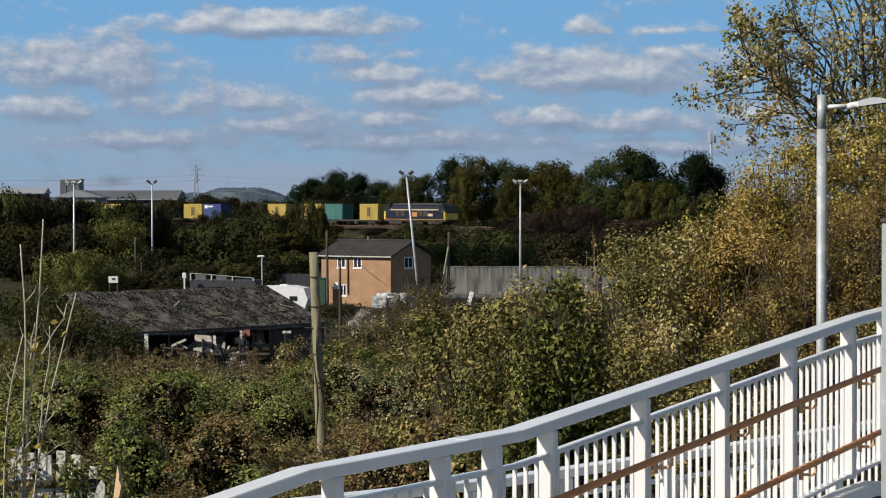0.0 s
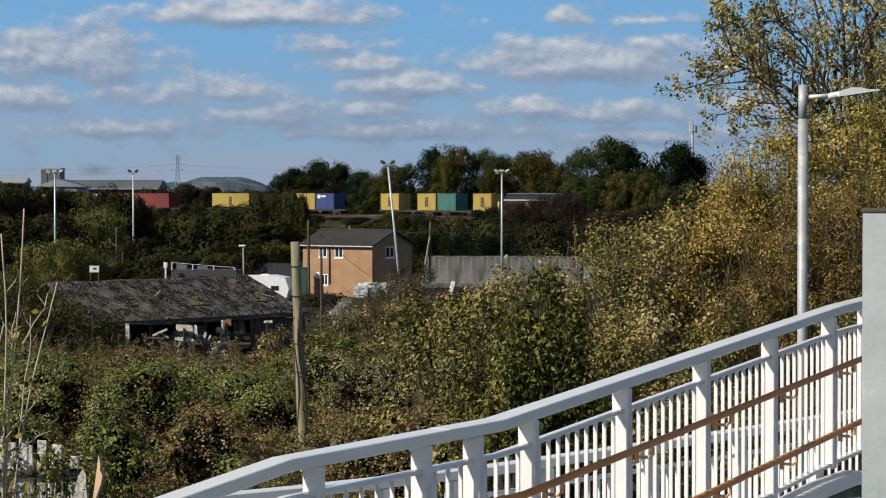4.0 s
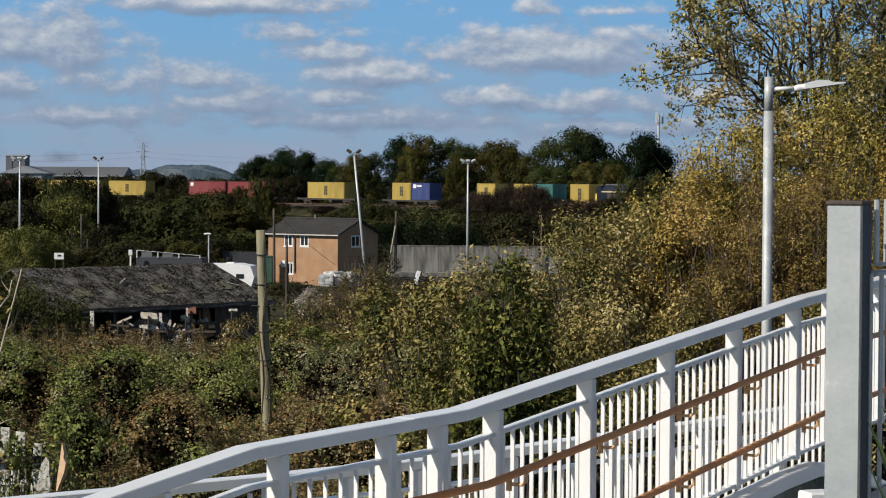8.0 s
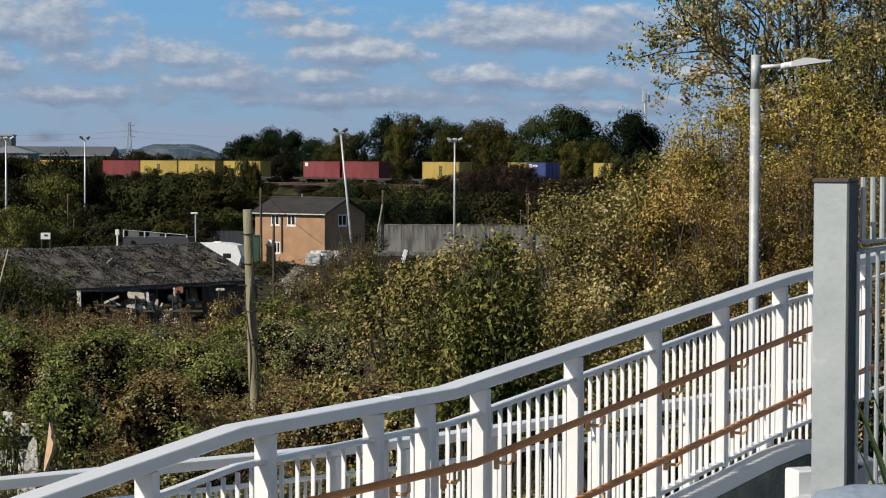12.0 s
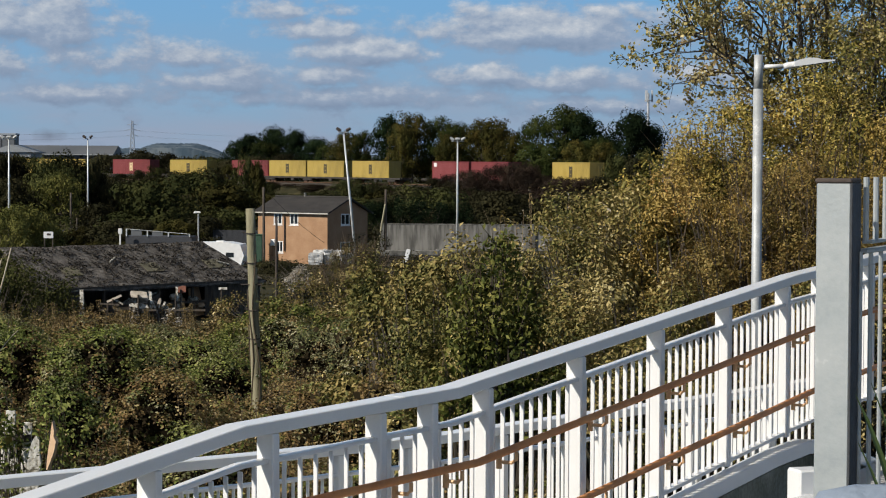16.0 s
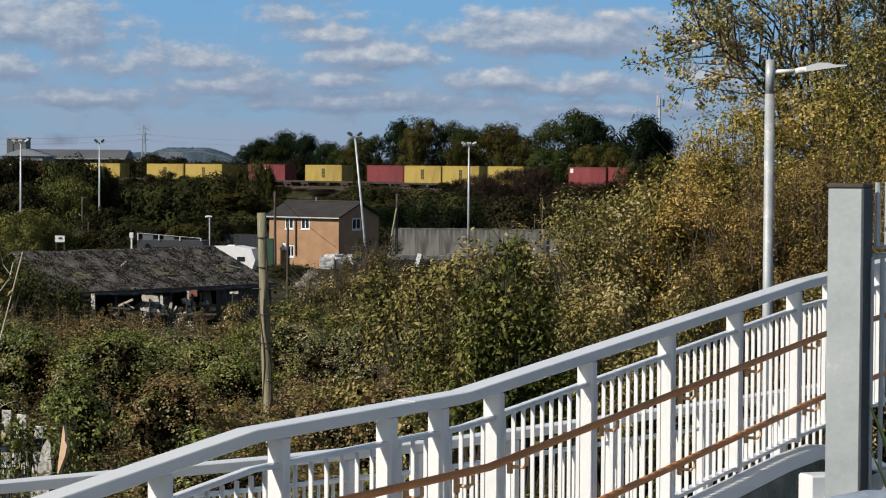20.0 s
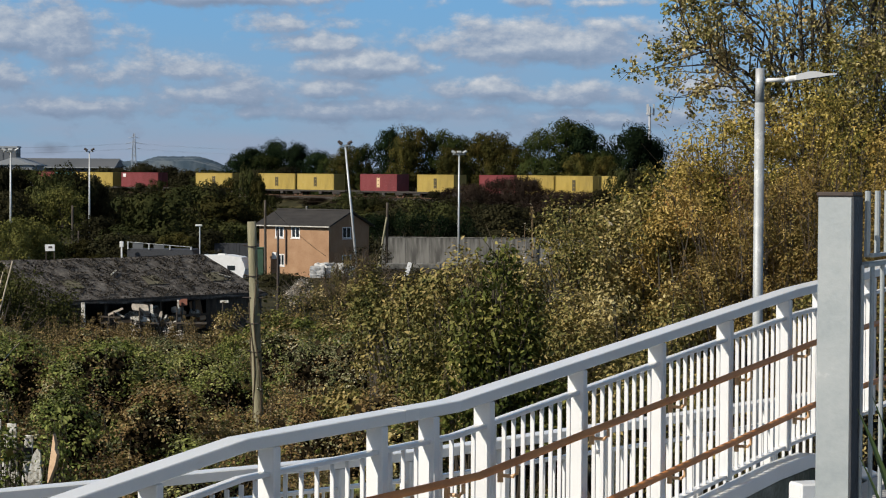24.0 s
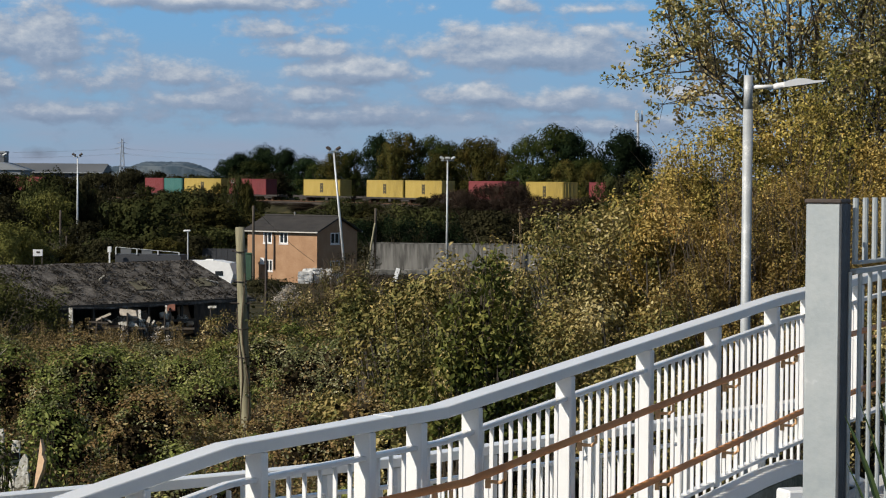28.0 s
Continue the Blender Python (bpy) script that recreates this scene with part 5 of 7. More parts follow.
def plant_out(kind, spots):
    """The kind itself at the first spot, copies at the others: x, y, turn, scale, height scale."""
    for i, (x, y, a, s, h) in enumerate(spots):
        m = pose(x, y, ground_z(x, y) - 0.1, 0, 0, a)
        ob = kind
        if i:
            ob = copy_thing(kind, m)
        ob.matrix_basis = m @ Matrix.Diagonal((s, s, s * h, 1))


def on_line(s, off):
    p = line_at(s, 0, off).translation
    return p.x, p.y


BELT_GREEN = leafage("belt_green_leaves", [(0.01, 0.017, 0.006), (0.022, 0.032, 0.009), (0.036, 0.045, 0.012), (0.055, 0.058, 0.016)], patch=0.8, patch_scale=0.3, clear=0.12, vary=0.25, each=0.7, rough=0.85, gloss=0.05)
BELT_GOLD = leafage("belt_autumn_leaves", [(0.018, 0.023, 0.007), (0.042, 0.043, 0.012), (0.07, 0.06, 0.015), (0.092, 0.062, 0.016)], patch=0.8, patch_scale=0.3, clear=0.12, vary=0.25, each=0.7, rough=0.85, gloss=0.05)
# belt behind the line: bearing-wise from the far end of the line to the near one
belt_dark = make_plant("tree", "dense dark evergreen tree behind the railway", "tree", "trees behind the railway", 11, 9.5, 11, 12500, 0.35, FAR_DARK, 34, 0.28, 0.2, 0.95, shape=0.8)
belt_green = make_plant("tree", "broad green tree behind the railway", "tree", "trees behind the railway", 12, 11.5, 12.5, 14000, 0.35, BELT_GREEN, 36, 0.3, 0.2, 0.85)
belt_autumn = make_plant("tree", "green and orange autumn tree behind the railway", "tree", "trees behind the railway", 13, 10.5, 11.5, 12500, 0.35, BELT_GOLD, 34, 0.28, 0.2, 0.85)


def tree_at(px, d, top):
    """Plan place on the bearing px metres aside per 1000 m, d metres out, and the height of a tree whose top is at that level."""
    x = px * d / 1000
    return x, d, top - ground_z(x, d)


def row_of(kind, full, rows):
    out = []
    for i, (b, d, top, wide) in enumerate(rows):
        x, y, h = tree_at(b, d, top)
        s = wide
        out.append((x, y, (i * 77) % 360, s, h / (full * s)))
    plant_out(kind, out)


row_of(belt_dark, 11, [(-86, 476, 13.2, 0.75), (-79, 478, 14.4, 0.85), (-68, 474, 15.8, 0.9), (-60, 470, 15.2, 0.8), (-52, 466, 13.6, 0.8), (-20, 452, 18.0, 0.8), (66, 402, 17.9, 1.0), (77, 396, 13.6, 0.75), (87, 384, 17.6, 0.95), (94, 388, 15.4, 0.8)])
row_of(belt_green, 12.5, [(-74, 470, 12.8, 0.7), (-47, 462, 12.2, 0.7), (3, 440, 17.4, 0.7), (12, 436, 16.2, 0.8), (48, 410, 17.0, 0.8), (57, 404, 18.8, 1.0), (72, 392, 13.2, 0.7), (-30, 455, 14.8, 0.6), (20, 440, 15.4, 0.7)])
row_of(belt_autumn, 11.5, [(-37, 456, 14.6, 0.75), (-9, 440, 18.2, 0.9), (-14, 436, 15.4, 0.6), (22, 428, 17.0, 0.85), (29, 424, 16.6, 0.8), (38, 420, 14.4, 0.7), (7, 428, 14.0, 0.6), (62, 392, 12.6, 0.55), (74, 384, 12.2, 0.5)])

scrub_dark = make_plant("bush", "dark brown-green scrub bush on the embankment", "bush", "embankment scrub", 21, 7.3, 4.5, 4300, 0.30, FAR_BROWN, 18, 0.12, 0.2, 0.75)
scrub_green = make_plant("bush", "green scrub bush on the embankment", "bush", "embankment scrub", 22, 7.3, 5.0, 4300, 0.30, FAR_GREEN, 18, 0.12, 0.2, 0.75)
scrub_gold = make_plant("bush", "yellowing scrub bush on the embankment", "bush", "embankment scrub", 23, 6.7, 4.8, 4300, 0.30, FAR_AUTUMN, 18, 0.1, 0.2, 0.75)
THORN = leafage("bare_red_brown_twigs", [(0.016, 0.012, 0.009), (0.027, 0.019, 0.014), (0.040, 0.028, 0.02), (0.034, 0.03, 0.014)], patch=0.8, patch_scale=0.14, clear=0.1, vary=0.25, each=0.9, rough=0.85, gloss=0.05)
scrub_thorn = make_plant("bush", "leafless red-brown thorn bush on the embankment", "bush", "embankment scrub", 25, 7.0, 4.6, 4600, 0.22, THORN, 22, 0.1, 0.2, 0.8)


def scatter_scrub():
    g = np.random.default_rng(5)
    lists = {0: [], 1: [], 2: [], 3: []}
    # low scrub all along the near slope; taller clumps where the train is hidden
    for s in np.arange(-205, 112, 7.0):
        for off in (-17, -11):
            p = on_line(s + g.uniform(-1.5, 1.5), off + g.uniform(-1.5, 1.5))
            k = int(g.choice(3, p=(0.55, 0.3, 0.15)))
            bare = -27 < s < 4 if off > -13 else -15 < s < 14
            top = 2.7 if bare else 5.3
            if s > 22 and k:
                k = 3
            room = max(0.8, top + g.uniform(-0.9, 0.5) - ground_z(*p))
            lists[k].append((*p, g.uniform(0, 360), g.uniform(1.0, 1.35), room / (3.6 * 1.15)))
    for s, top, k in ((-118, 9.6, 1), (-113, 9.2, 1), (-108, 8.4, 0), (-122, 8.6, 0), (-92, 6.2, 0), (-84, 6.4, 0), (-78, 7.2, 0), (-72, 7.4, 1), (-66, 7.0, 0), (-59, 6.8, 0), (-47, 8.2, 2), (-128, 7.6, 0), (-138, 8.2, 0), (-147, 8.4, 0), (-158, 8.6, 0), (-170, 8.6, 1), (23, 6.6, 0), (28, 7.2, 3), (33, 7.9, 3), (38, 8.0, 3), (42, 8.7, 3), (46, 9.0, 3), (49, 9.2, 3), (53, 9.4, 3), (56, 8.9, 3), (60, 7.3, 3), (65, 7.1, 3), (70, 7.0, 3), (75, 7.1, 3), (80, 7.4, 0), (86, 9.8, 1), (91, 10.2, 0)):
        p = on_line(s, -6.5)
        lists[k].append((*p, g.uniform(0, 360), 0.75, (top - ground_z(*p)) / (3.6 * 0.75)))
    # the wide dark thicket in front of the slope
    for i in range(64):
        y = g.uniform(250, 400)
        x = g.uniform(-0.22, 0.06) * y
        if math.hypot(x - MID[0], y - MID[1]) - 1 / BEND > -16:
            continue
        k, a, wide, h = int(g.choice(3, p=(0.5, 0.32, 0.18))), g.uniform(0, 360), g.uniform(1.2, 2.1), g.uniform(0.5, 1.0)
        if -0.074 < x / y < -0.034:
            h = min(h, (9.2 - 0.0175 * y - ground_z(x, y)) / (2.9 * wide))
        lists[k].append((x, y, a, wide, h))
    for i in range(20):
        y = g.uniform(150, 250)
        x = g.uniform(-0.162, -0.125) * y
        lists[int(g.choice(3, p=(0.4, 0.35, 0.25)))].append((x, y, g.uniform(0, 360), g.uniform(0.6, 0.9), g.uniform(0.6, 0.95)))
    # low thorn cover on the bare part of the slope
    for i in range(40):
        p = on_line(g.uniform(-38, 12), g.uniform(-16.5, -5.0))
        lists[3].append((*p, g.uniform(0, 360), g.uniform(0.9, 1.3), g.uniform(0.12, 0.24)))
    # single larger clumps: bearing, distance, level of the top, size, kind
    for b, d, top, wide, k in ((-162, 335, 9.2, 1.5, 1), (-168, 330, 8.4, 1.3, 1), (-147, 345, 7.8, 1.0, 0), (-141, 350, 7.2, 0.9, 0), (-182, 340, 9.2, 1.3, 0), (-190, 335, 9.0, 1.2, 0), (-157, 338, 9.8, 1.1, 0), (-150, 342, 9.5, 0.9, 0), (-198, 335, 9.8, 1.2, 0), (-124, 380, 6.8, 1.3, 0), (-115, 375, 6.6, 1.2, 0), (-104, 372, 7.0, 1.5, 1), (-96, 368, 7.0, 1.3, 0), (-82, 372, 9.4, 0.7, 1), (-77, 374, 8.8, 0.6, 2), (-170, 225, 3.8, 1.1, 1), (-140, 235, 3.2, 1.2, 0), (-128, 240, 3.0, 1.2, 0), (-112, 240, 3.0, 1.1, 2), (-100, 245, 3.4, 1.2, 0), (86, 316, 9.6, 1.0, 0), (93, 312, 10.2, 1.0, 1), (-66, 190, 1.1, 0.7, 0), (-72, 186, 1.2, 0.7, 0)):
        x = b * d / 1000
        lists[k].append((x, d, b * 7 % 360, wide, (top - ground_z(x, d)) / (3.6 * wide)))
    for b, d, top, wide, k in ((-162, 338, 9.2, 1.15, 0), (-165, 325, 6.9, 1.1, 1), (-143, 340, 5.9, 0.9, 0), (-119, 352, 6.2, 1.9, 2), (-97, 356, 8.2, 1.2, 0), (-76, 366, 8.9, 0.6, 2), (-109, 330, 2.6, 1.4, 1), (-89, 335, 4.6, 1.5, 0),
                              (20, 350, 7.4, 1.2, 3), (41, 338, 8.8, 1.0, 3), (56, 330, 6.8, 1.1, 3), (30, 342, 6.6, 1.4, 3), (66, 322, 6.4, 1.2, 3), (-24, 352, 4.6, 1.3, 2), (-8, 350, 4.6, 1.4, 1), (8, 348, 5.0, 1.3, 2), (-194, 338, 9.5, 0.9, 0), (-204, 334, 9.9, 1.3, 0), (-213, 332, 9.7, 1.3, 1), (-222, 330, 9.8, 1.4, 0), (-208, 336, 10.2, 1.3, 0), (-218, 336, 10.2, 1.4, 0), (-199, 338, 9.9, 1.1, 0), (-190, 338, 9.6, 1.1, 0), (-184, 340, 9.4, 1.0, 0)):
        x = b * d / 1000
        top += 0.9 if b < -180 else 0.0
        lists[k].append((x, d, b * 11 % 360, wide, (top - ground_z(x, d)) / (3.6 * wide)))
    # a low dark row beyond the line
    for s in np.arange(-232, -52, 5.0):
        p = on_line(s, 11 + g.uniform(-2, 3))
        top = 10.2 + 0.9 * math.sin(s * 0.11) + g.uniform(-0.4, 0.5)
        lists[0 if g.uniform() < 0.75 else 1].append((*p, g.uniform(0, 360), 1.5, (top - ground_z(*p)) / (3.6 * 1.5)))
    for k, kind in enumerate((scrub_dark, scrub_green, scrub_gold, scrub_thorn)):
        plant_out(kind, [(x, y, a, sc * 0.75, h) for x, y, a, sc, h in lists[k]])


scatter_scrub()
WILLOW = leafage("yellow_green_willow", [(0.045, 0.054, 0.015), (0.095, 0.10, 0.026), (0.155, 0.148, 0.04), (0.205, 0.185, 0.052)], patch=0.5, patch_scale=0.3, clear=0.15, vary=0.5, rough=0.8, gloss=0.1)
willow = make_plant("bush", "pale yellow-green willow bush", "bush", "willows", 24, 5.5, 4.2, 4600, 0.2, WILLOW, 24, 0.1, 0.2, 0.85)
row_of(willow, 4.2, [(-180, 215, 5.1, 1.1), (-192, 212, 4.9, 1.1), (-171, 216, 3.6, 0.8), (-186, 205, 4.0, 0.8), (-163, 322, 7.2, 1.35)])


DRY_GRASS = leafage("dry_brown_grass", [(0.06, 0.046, 0.02), (0.13, 0.098, 0.042), (0.24, 0.175, 0.08), (0.10, 0.095, 0.03)], patch=0.5, patch_scale=0.3, clear=0.15, vary=1.0, rough=0.8, gloss=0.08)


def mounds(name, label, bearings, y0, y1, count, leaf, material, seed, rise=1.0, dense=1.0):
    """A thicket of rounded mounds with dark hollows between them and arching canes."""
    g = np.random.default_rng(seed)
    pts, sizes, outs, wood = [], [], [], Geo()
    for i in range(count):
        y = y0 * (y1 / y0) ** ((i + g.uniform(0, 1)) / count)
        x = g.uniform(*bearings) * y / 1000
        if noise.noise((x * 0.8 + seed, y * 0.3, 4)) < -0.3:
            continue
        r = g.uniform(0.35, 1.05) * (0.75 + y / 90)
        h = r * g.uniform(0.6, 0.9)
        z = ground_z(x, y) + rise * (g.uniform(-0.15, 1.05) + 0.45 * noise.noise((x * 0.4, y * 0.2, seed))) - h * 0.4
        n = int(dense * 120 * (r / (0.7 * (0.75 + y / 90))) ** 1.5)
        d = g.normal(size=(n, 3))
        d[:, 2] = np.abs(d[:, 2]) * 1.1 - 0.15
        d /= np.linalg.norm(d, axis=1)[:, None]
        rough = np.array([0.85 + 0.5 * noise.noise((q[0] * 2.8 + i, q[1] * 2.8, q[2] * 2.8)) for q in d])
        rr = rough * (1.08 - np.abs(g.normal(0, 0.11, n)))
        heart = np.array((x, y, z)) + d * rr[:, None] * np.array((r, r, h))
        f = 26 / y
        pocket = np.array([noise.noise((q[0] * 1.5 * f + seed, q[1] * 0.5 * f, q[2] * 1.9 * f)) + 0.45 * noise.noise((q[0] * 4 * f, q[1] * 1.4 * f, q[2] * 5 * f + seed)) for q in heart])
        keep = pocket > -0.03 + 0.1 * g.normal(size=n)
        heart, d = heart[keep], d[keep]
        n = len(heart)
        if not n:
            continue
        pts.append(sprigs(g, heart, 13, 0.045 * (0.6 + y / 45)))
        outs.append(np.repeat(d, 13, 0))
        sizes.append(leaf * 0.68 * (0.6 + y / 45) * g.uniform(0.5, 1.4, n * 13))
        for k in range(1):
            a, l = g.uniform(0, math.tau), g.uniform(0.5, 1.1)
            s = Vector((x + 0.3 * math.cos(a), y + 0.3 * math.sin(a), z + h * 0.6))
            wood.tube([s, s + Vector((l * 0.3 * math.cos(a), l * 0.3 * math.sin(a), l * 0.45)), s + Vector((l * 0.8 * math.cos(a), l * 0.8 * math.sin(a), l * 0.4))], [0.007, 0.005, 0.002], 4, ends=False)
    me = leaf_mesh(name, np.concatenate(pts), np.concatenate(sizes), material, 0.15, 0.7, seed, np.concatenate(outs), 2.0)
    ob = tagged(new(name, me), label, "grass" if name == "dry_grass" else "brambles", kind="stuff")
    part("cane", wood, dry_stalk, ob)
    return ob


mounds("bramble_thicket", "mixed brambles at the foot of the bank", (-225, -72), 56, 92, 55, 0.07, BRAMBLE_DRY, 33, 0.8)
mounds("dry_grass", "dry brown grass and weeds along the shed's foot", (-225, -80), 90, 122, 75, 0.07, DRY_GRASS, 35, 0.35, 0.8)
mounds("bramble_thicket", "brown brambles below the brick house", (-78, 20), 58, 118, 50, 0.07, BRAMBLE_DRY, 34, 1.2)


TREE_LEAF = leafage("pale_autumn_leaves", [(0.065, 0.073, 0.022), (0.194, 0.178, 0.056), (0.346, 0.292, 0.108), (0.562, 0.475, 0.248), (0.302, 0.205, 0.081)], patch=0.55, patch_scale=0.7, clear=0.24, vary=0.8, gloss=0.12, spread=0.15, rough=0.6)


def big_tree():
    """The tall half-bare tree over the ramp: limbs fan out of a low fork, twigs carry loose tufts of leaves."""
    g = np.random.default_rng(41)
    x0, y0 = 6.0, 34.0
    z0 = ground_z(x0, y0)
    tree = thing("tree", "tall thinning tree with yellow-olive autumn leaves", "tree", at=(x0, y0, z0))
    wood, twigs = Geo(), Geo()
    pts = []
    fork = Vector((-0.25, 0, 9.0 - z0))
    wood.tube([(0, 0, -0.3), (-0.05, 0, 1.5), (-0.18, 0.05, 3.0), fork], [0.2, 0.17, 0.15, 0.13], 9)
    wood.tube([(0.5, 0.3, -0.3), (0.5, 0.3, 2.0), (0.42, 0.2, 4.2), (0.5, 0.3, 5.4)], [0.16, 0.14, 0.11, 0.08], 9)
    # where each limb ends, its radius and how leafy it is
    LIMBS = [(-1.85, 0.2, 5.75, 0.055, 1.6), (-2.3, -0.6, 6.2, 0.065, 2.2), (-2.1, 0.8, 6.4, 0.06, 1.8), (-1.6, -0.3, 6.9, 0.065, 1.5), (-1.25, 0.5, 7.6, 0.06, 1.0), (-1.05, -0.5, 8.3, 0.07, 0.8), (-0.5, 0.4, 8.8, 0.065, 0.7),
             (0.2, 0.0, 9.2, 0.07, 0.7), (1.1, 0.5, 9.0, 0.06, 1.6), (1.7, -0.4, 8.2, 0.06, 2.4), (1.9, 0.3, 7.0, 0.055, 2.6), (1.2, -0.8, 6.3, 0.05, 2.2), (2.3, -0.5, 5.7, 0.045, 2.6), (2.5, 0.3, 7.8, 0.05, 2.6), (1.5, 0.8, 5.2, 0.045, 2.4), (0.9, -0.6, 7.6, 0.045, 1.8), (0.3, -0.9, 6.9, 0.045, 0.8), (-1.1, -0.9, 5.1, 0.045, 1.6),
             (-1.1, -0.6, 6.0, 0.045, 0.6), (-1.3, 0.9, 7.0, 0.045, 0.8), (0.8, -0.9, 5.3, 0.045, 1.8), (-0.4, -1.0, 5.6, 0.04, 1.0), (-0.7, 0.8, 7.6, 0.04, 0.6), (-0.2, -0.6, 7.8, 0.04, 0.6)]

    def curve(a, b, rise, n=7):
        out = []
        for i in range(n + 1):
            t = i / n
            wobble = Vector(g.normal(0, 0.035, 3)) * (b - a).length * 0.5 * math.sin(math.pi * t)
            out.append(a.lerp(b, t) + Vector((0, 0, rise * math.sin(math.pi * t))) + wobble)
        return out

    for ex, ey, ez, r, leafy in LIMBS:
        end = Vector((ex, ey, ez))
        s = fork if ex < 0.6 else Vector((0.45, 0.25, 4.6))
        limb = curve(s, end, (0.17 if ex < -0.9 else 0.08) * (end - s).length)
        wood.tube(limb, [r * (0.62 - 0.075 * i) for i in range(8)], 6, ends=False)
        reach = (end - s).length
        for k in range(int((7 + reach * 2.2) * (0.6 if leafy < 1.05 else 1.0))):
            f = g.uniform(0.32, 1.0)
            i = min(6, int(f * 7))
            p = limb[i].lerp(limb[i + 1], f * 7 - i)
            way = (limb[i + 1] - limb[i]).normalized()
            side = Vector(g.normal(0, 1, 3)).cross(way).normalized()
            w = (way * 0.7 + side * 0.75 + Vector((0, 0, 0.12))).normalized()
            bough = curve(p, p + w * g.uniform(0.5, 1.15), -0.03, 4)
            twigs.tube(bough, [0.015, 0.012, 0.010, 0.007, 0.004], 4, ends=False)
            for j in range(7):
                q = bough[int(g.integers(1, 5))]
                tw = (w * 0.8 + Vector(g.normal(0, 0.55, 3)) + Vector((0, 0, -0.05))).normalized()
                tip = q + tw * g.uniform(0.18, 0.42)
                twigs.tube([q, tip], [0.005, 0.0025], 3, ends=False)
                if g.uniform() < 0.34 + 0.16 * leafy:
                    n = int(g.integers(9, 26) * (0.5 + 0.5 * leafy))
                    t = g.uniform(0.6, 1.1, (n, 1))
                    pts.append(np.array(q) + (np.array(tip) - np.array(q)) * t + g.normal(0, 0.055, (n, 3)))
    part("trunk", wood, bark, tree)
    part("twig_mass", twigs, bark, tree)["kind"] = "stuff"
    pts = np.concatenate(pts)
    share("crown", leaf_mesh("crown", pts, g.uniform(0.042, 0.086, len(pts)), TREE_LEAF, 0.1, 0.75, 42), tree, Matrix())


big_tree()


BROWN_TWIG = leafage("brown_hedge_leaves", [(0.045, 0.035, 0.014), (0.125, 0.086, 0.03), (0.24, 0.16, 0.05), (0.17, 0.14, 0.04), (0.42, 0.30, 0.115)], patch=0.6, patch_scale=1.0, clear=0.2, vary=0.7, gloss=0.12, spread=0.1, rough=0.6)
HEDGE_GOLD = leafage("golden_hedge_leaves", [(0.047, 0.039, 0.014), (0.157, 0.114, 0.029), (0.299, 0.205, 0.048), (0.504, 0.378, 0.131), (0.304, 0.157, 0.040)], patch=0.65, patch_scale=0.9, clear=0.14, vary=0.6, gloss=0.12, spread=0.1, rough=0.6)


def shrub_bank(name, label, seed, blobs, count, leaf, material, group="shrubs by the ramp", twigs=0, stout=1.0):
    """A shrub of several clumps, given as middle x, y, z, radius, half height; stems run up into each."""
    g = np.random.default_rng(seed)
    x0 = sum(b[0] for b in blobs) / len(blobs)
    y0 = sum(b[1] for b in blobs) / len(blobs)
    z0 = ground_z(x0, y0)
    ob = thing(name, label, "shrub", group, at=(x0, y0, z0))
    local = [(b[0] - x0, b[1] - y0, b[2] - z0, b[3], b[4]) for b in blobs]
    small = []
    for b in local:
        for i in range(16):
            d = g.normal(0, 1, 3)
            d /= np.linalg.norm(d)
            d *= g.uniform(0.45, 0.95)
            small.append((b[0] + d[0] * b[3], b[1] + d[1] * b[3], max(0.1, b[2] + d[2] * b[4]), b[3] * g.uniform(0.2, 0.38), b[4] * g.uniform(0.2, 0.38)))
    wood = Geo()
    thick = min(1.0, sum(b[3] for b in local) / len(local) / 0.5)
    for b in small:
        e = Vector(b[:3])
        s = Vector((e.x * 0.5, e.y * 0.5, -0.2))
        wood.tube([s, s.lerp(e, 0.5) + Vector((g.uniform(-0.1, 0.1), 0, 0)), e + Vector((0, 0, b[4] * 0.35))], [0.035 * thick, 0.022 * thick, 0.006 * thick], 5, ends=False)
    part("twig_mass", wood, bark, ob)["kind"] = "stuff"
    if twigs:
        fine = Geo()
        for i in range(twigs):
            b = small[int(g.integers(len(small)))]
            s = Vector(b[:3]) + Vector(g.normal(0, 0.5, 3)) * b[3]
            w = Vector((s.x * 0.12 + g.normal(0, 0.25), g.normal(0, 0.25), g.uniform(0.35, 1.0))).normalized() * g.uniform(0.3, 0.75) * (1 + 0.25 * (stout - 1))
            fine.tube([s, s + w * 0.55 + Vector(g.normal(0, 0.02, 3)), s + w], [0.005 * stout, 0.0035 * stout, 0.002 * stout], 3, ends=False)
        part("twigwork", fine, twig_brown, ob)["kind"] = "stuff"
    hearts, out = clump_points(g, small, count // 9)
    pts = sprigs(g, hearts, 9, leaf * 1.05)
    count = len(pts)
    share("leaves", leaf_mesh("leaves", pts, leaf * g.uniform(0.55, 1.3, count), material, 0.2, 0.52, seed, np.repeat(out, 9, 0), 1.2), ob, Matrix())
    return ob


shrub_bank("shrub", "tall yellow-olive shrub in autumn leaf", 51, [(3.0, 32, 8.9, 0.5, 0.7), (3.65, 32.2, 9.55, 0.5, 0.7), (4.3, 32.2, 9.9, 0.65, 0.85), (3.55, 32, 8.6, 0.85, 1.1), (4.1, 32, 8.9, 1.2, 1.5), (5.2, 32, 9.3, 1.4, 1.6), (6.6, 32, 9.6, 1.5, 2.0), (4.4, 31, 7.4, 1.5, 1.5), (6.2, 31, 7.4, 1.7, 1.6), (7.8, 32, 8.2, 1.6, 2.2)], 105000, 0.054, YELLOW, twigs=30)
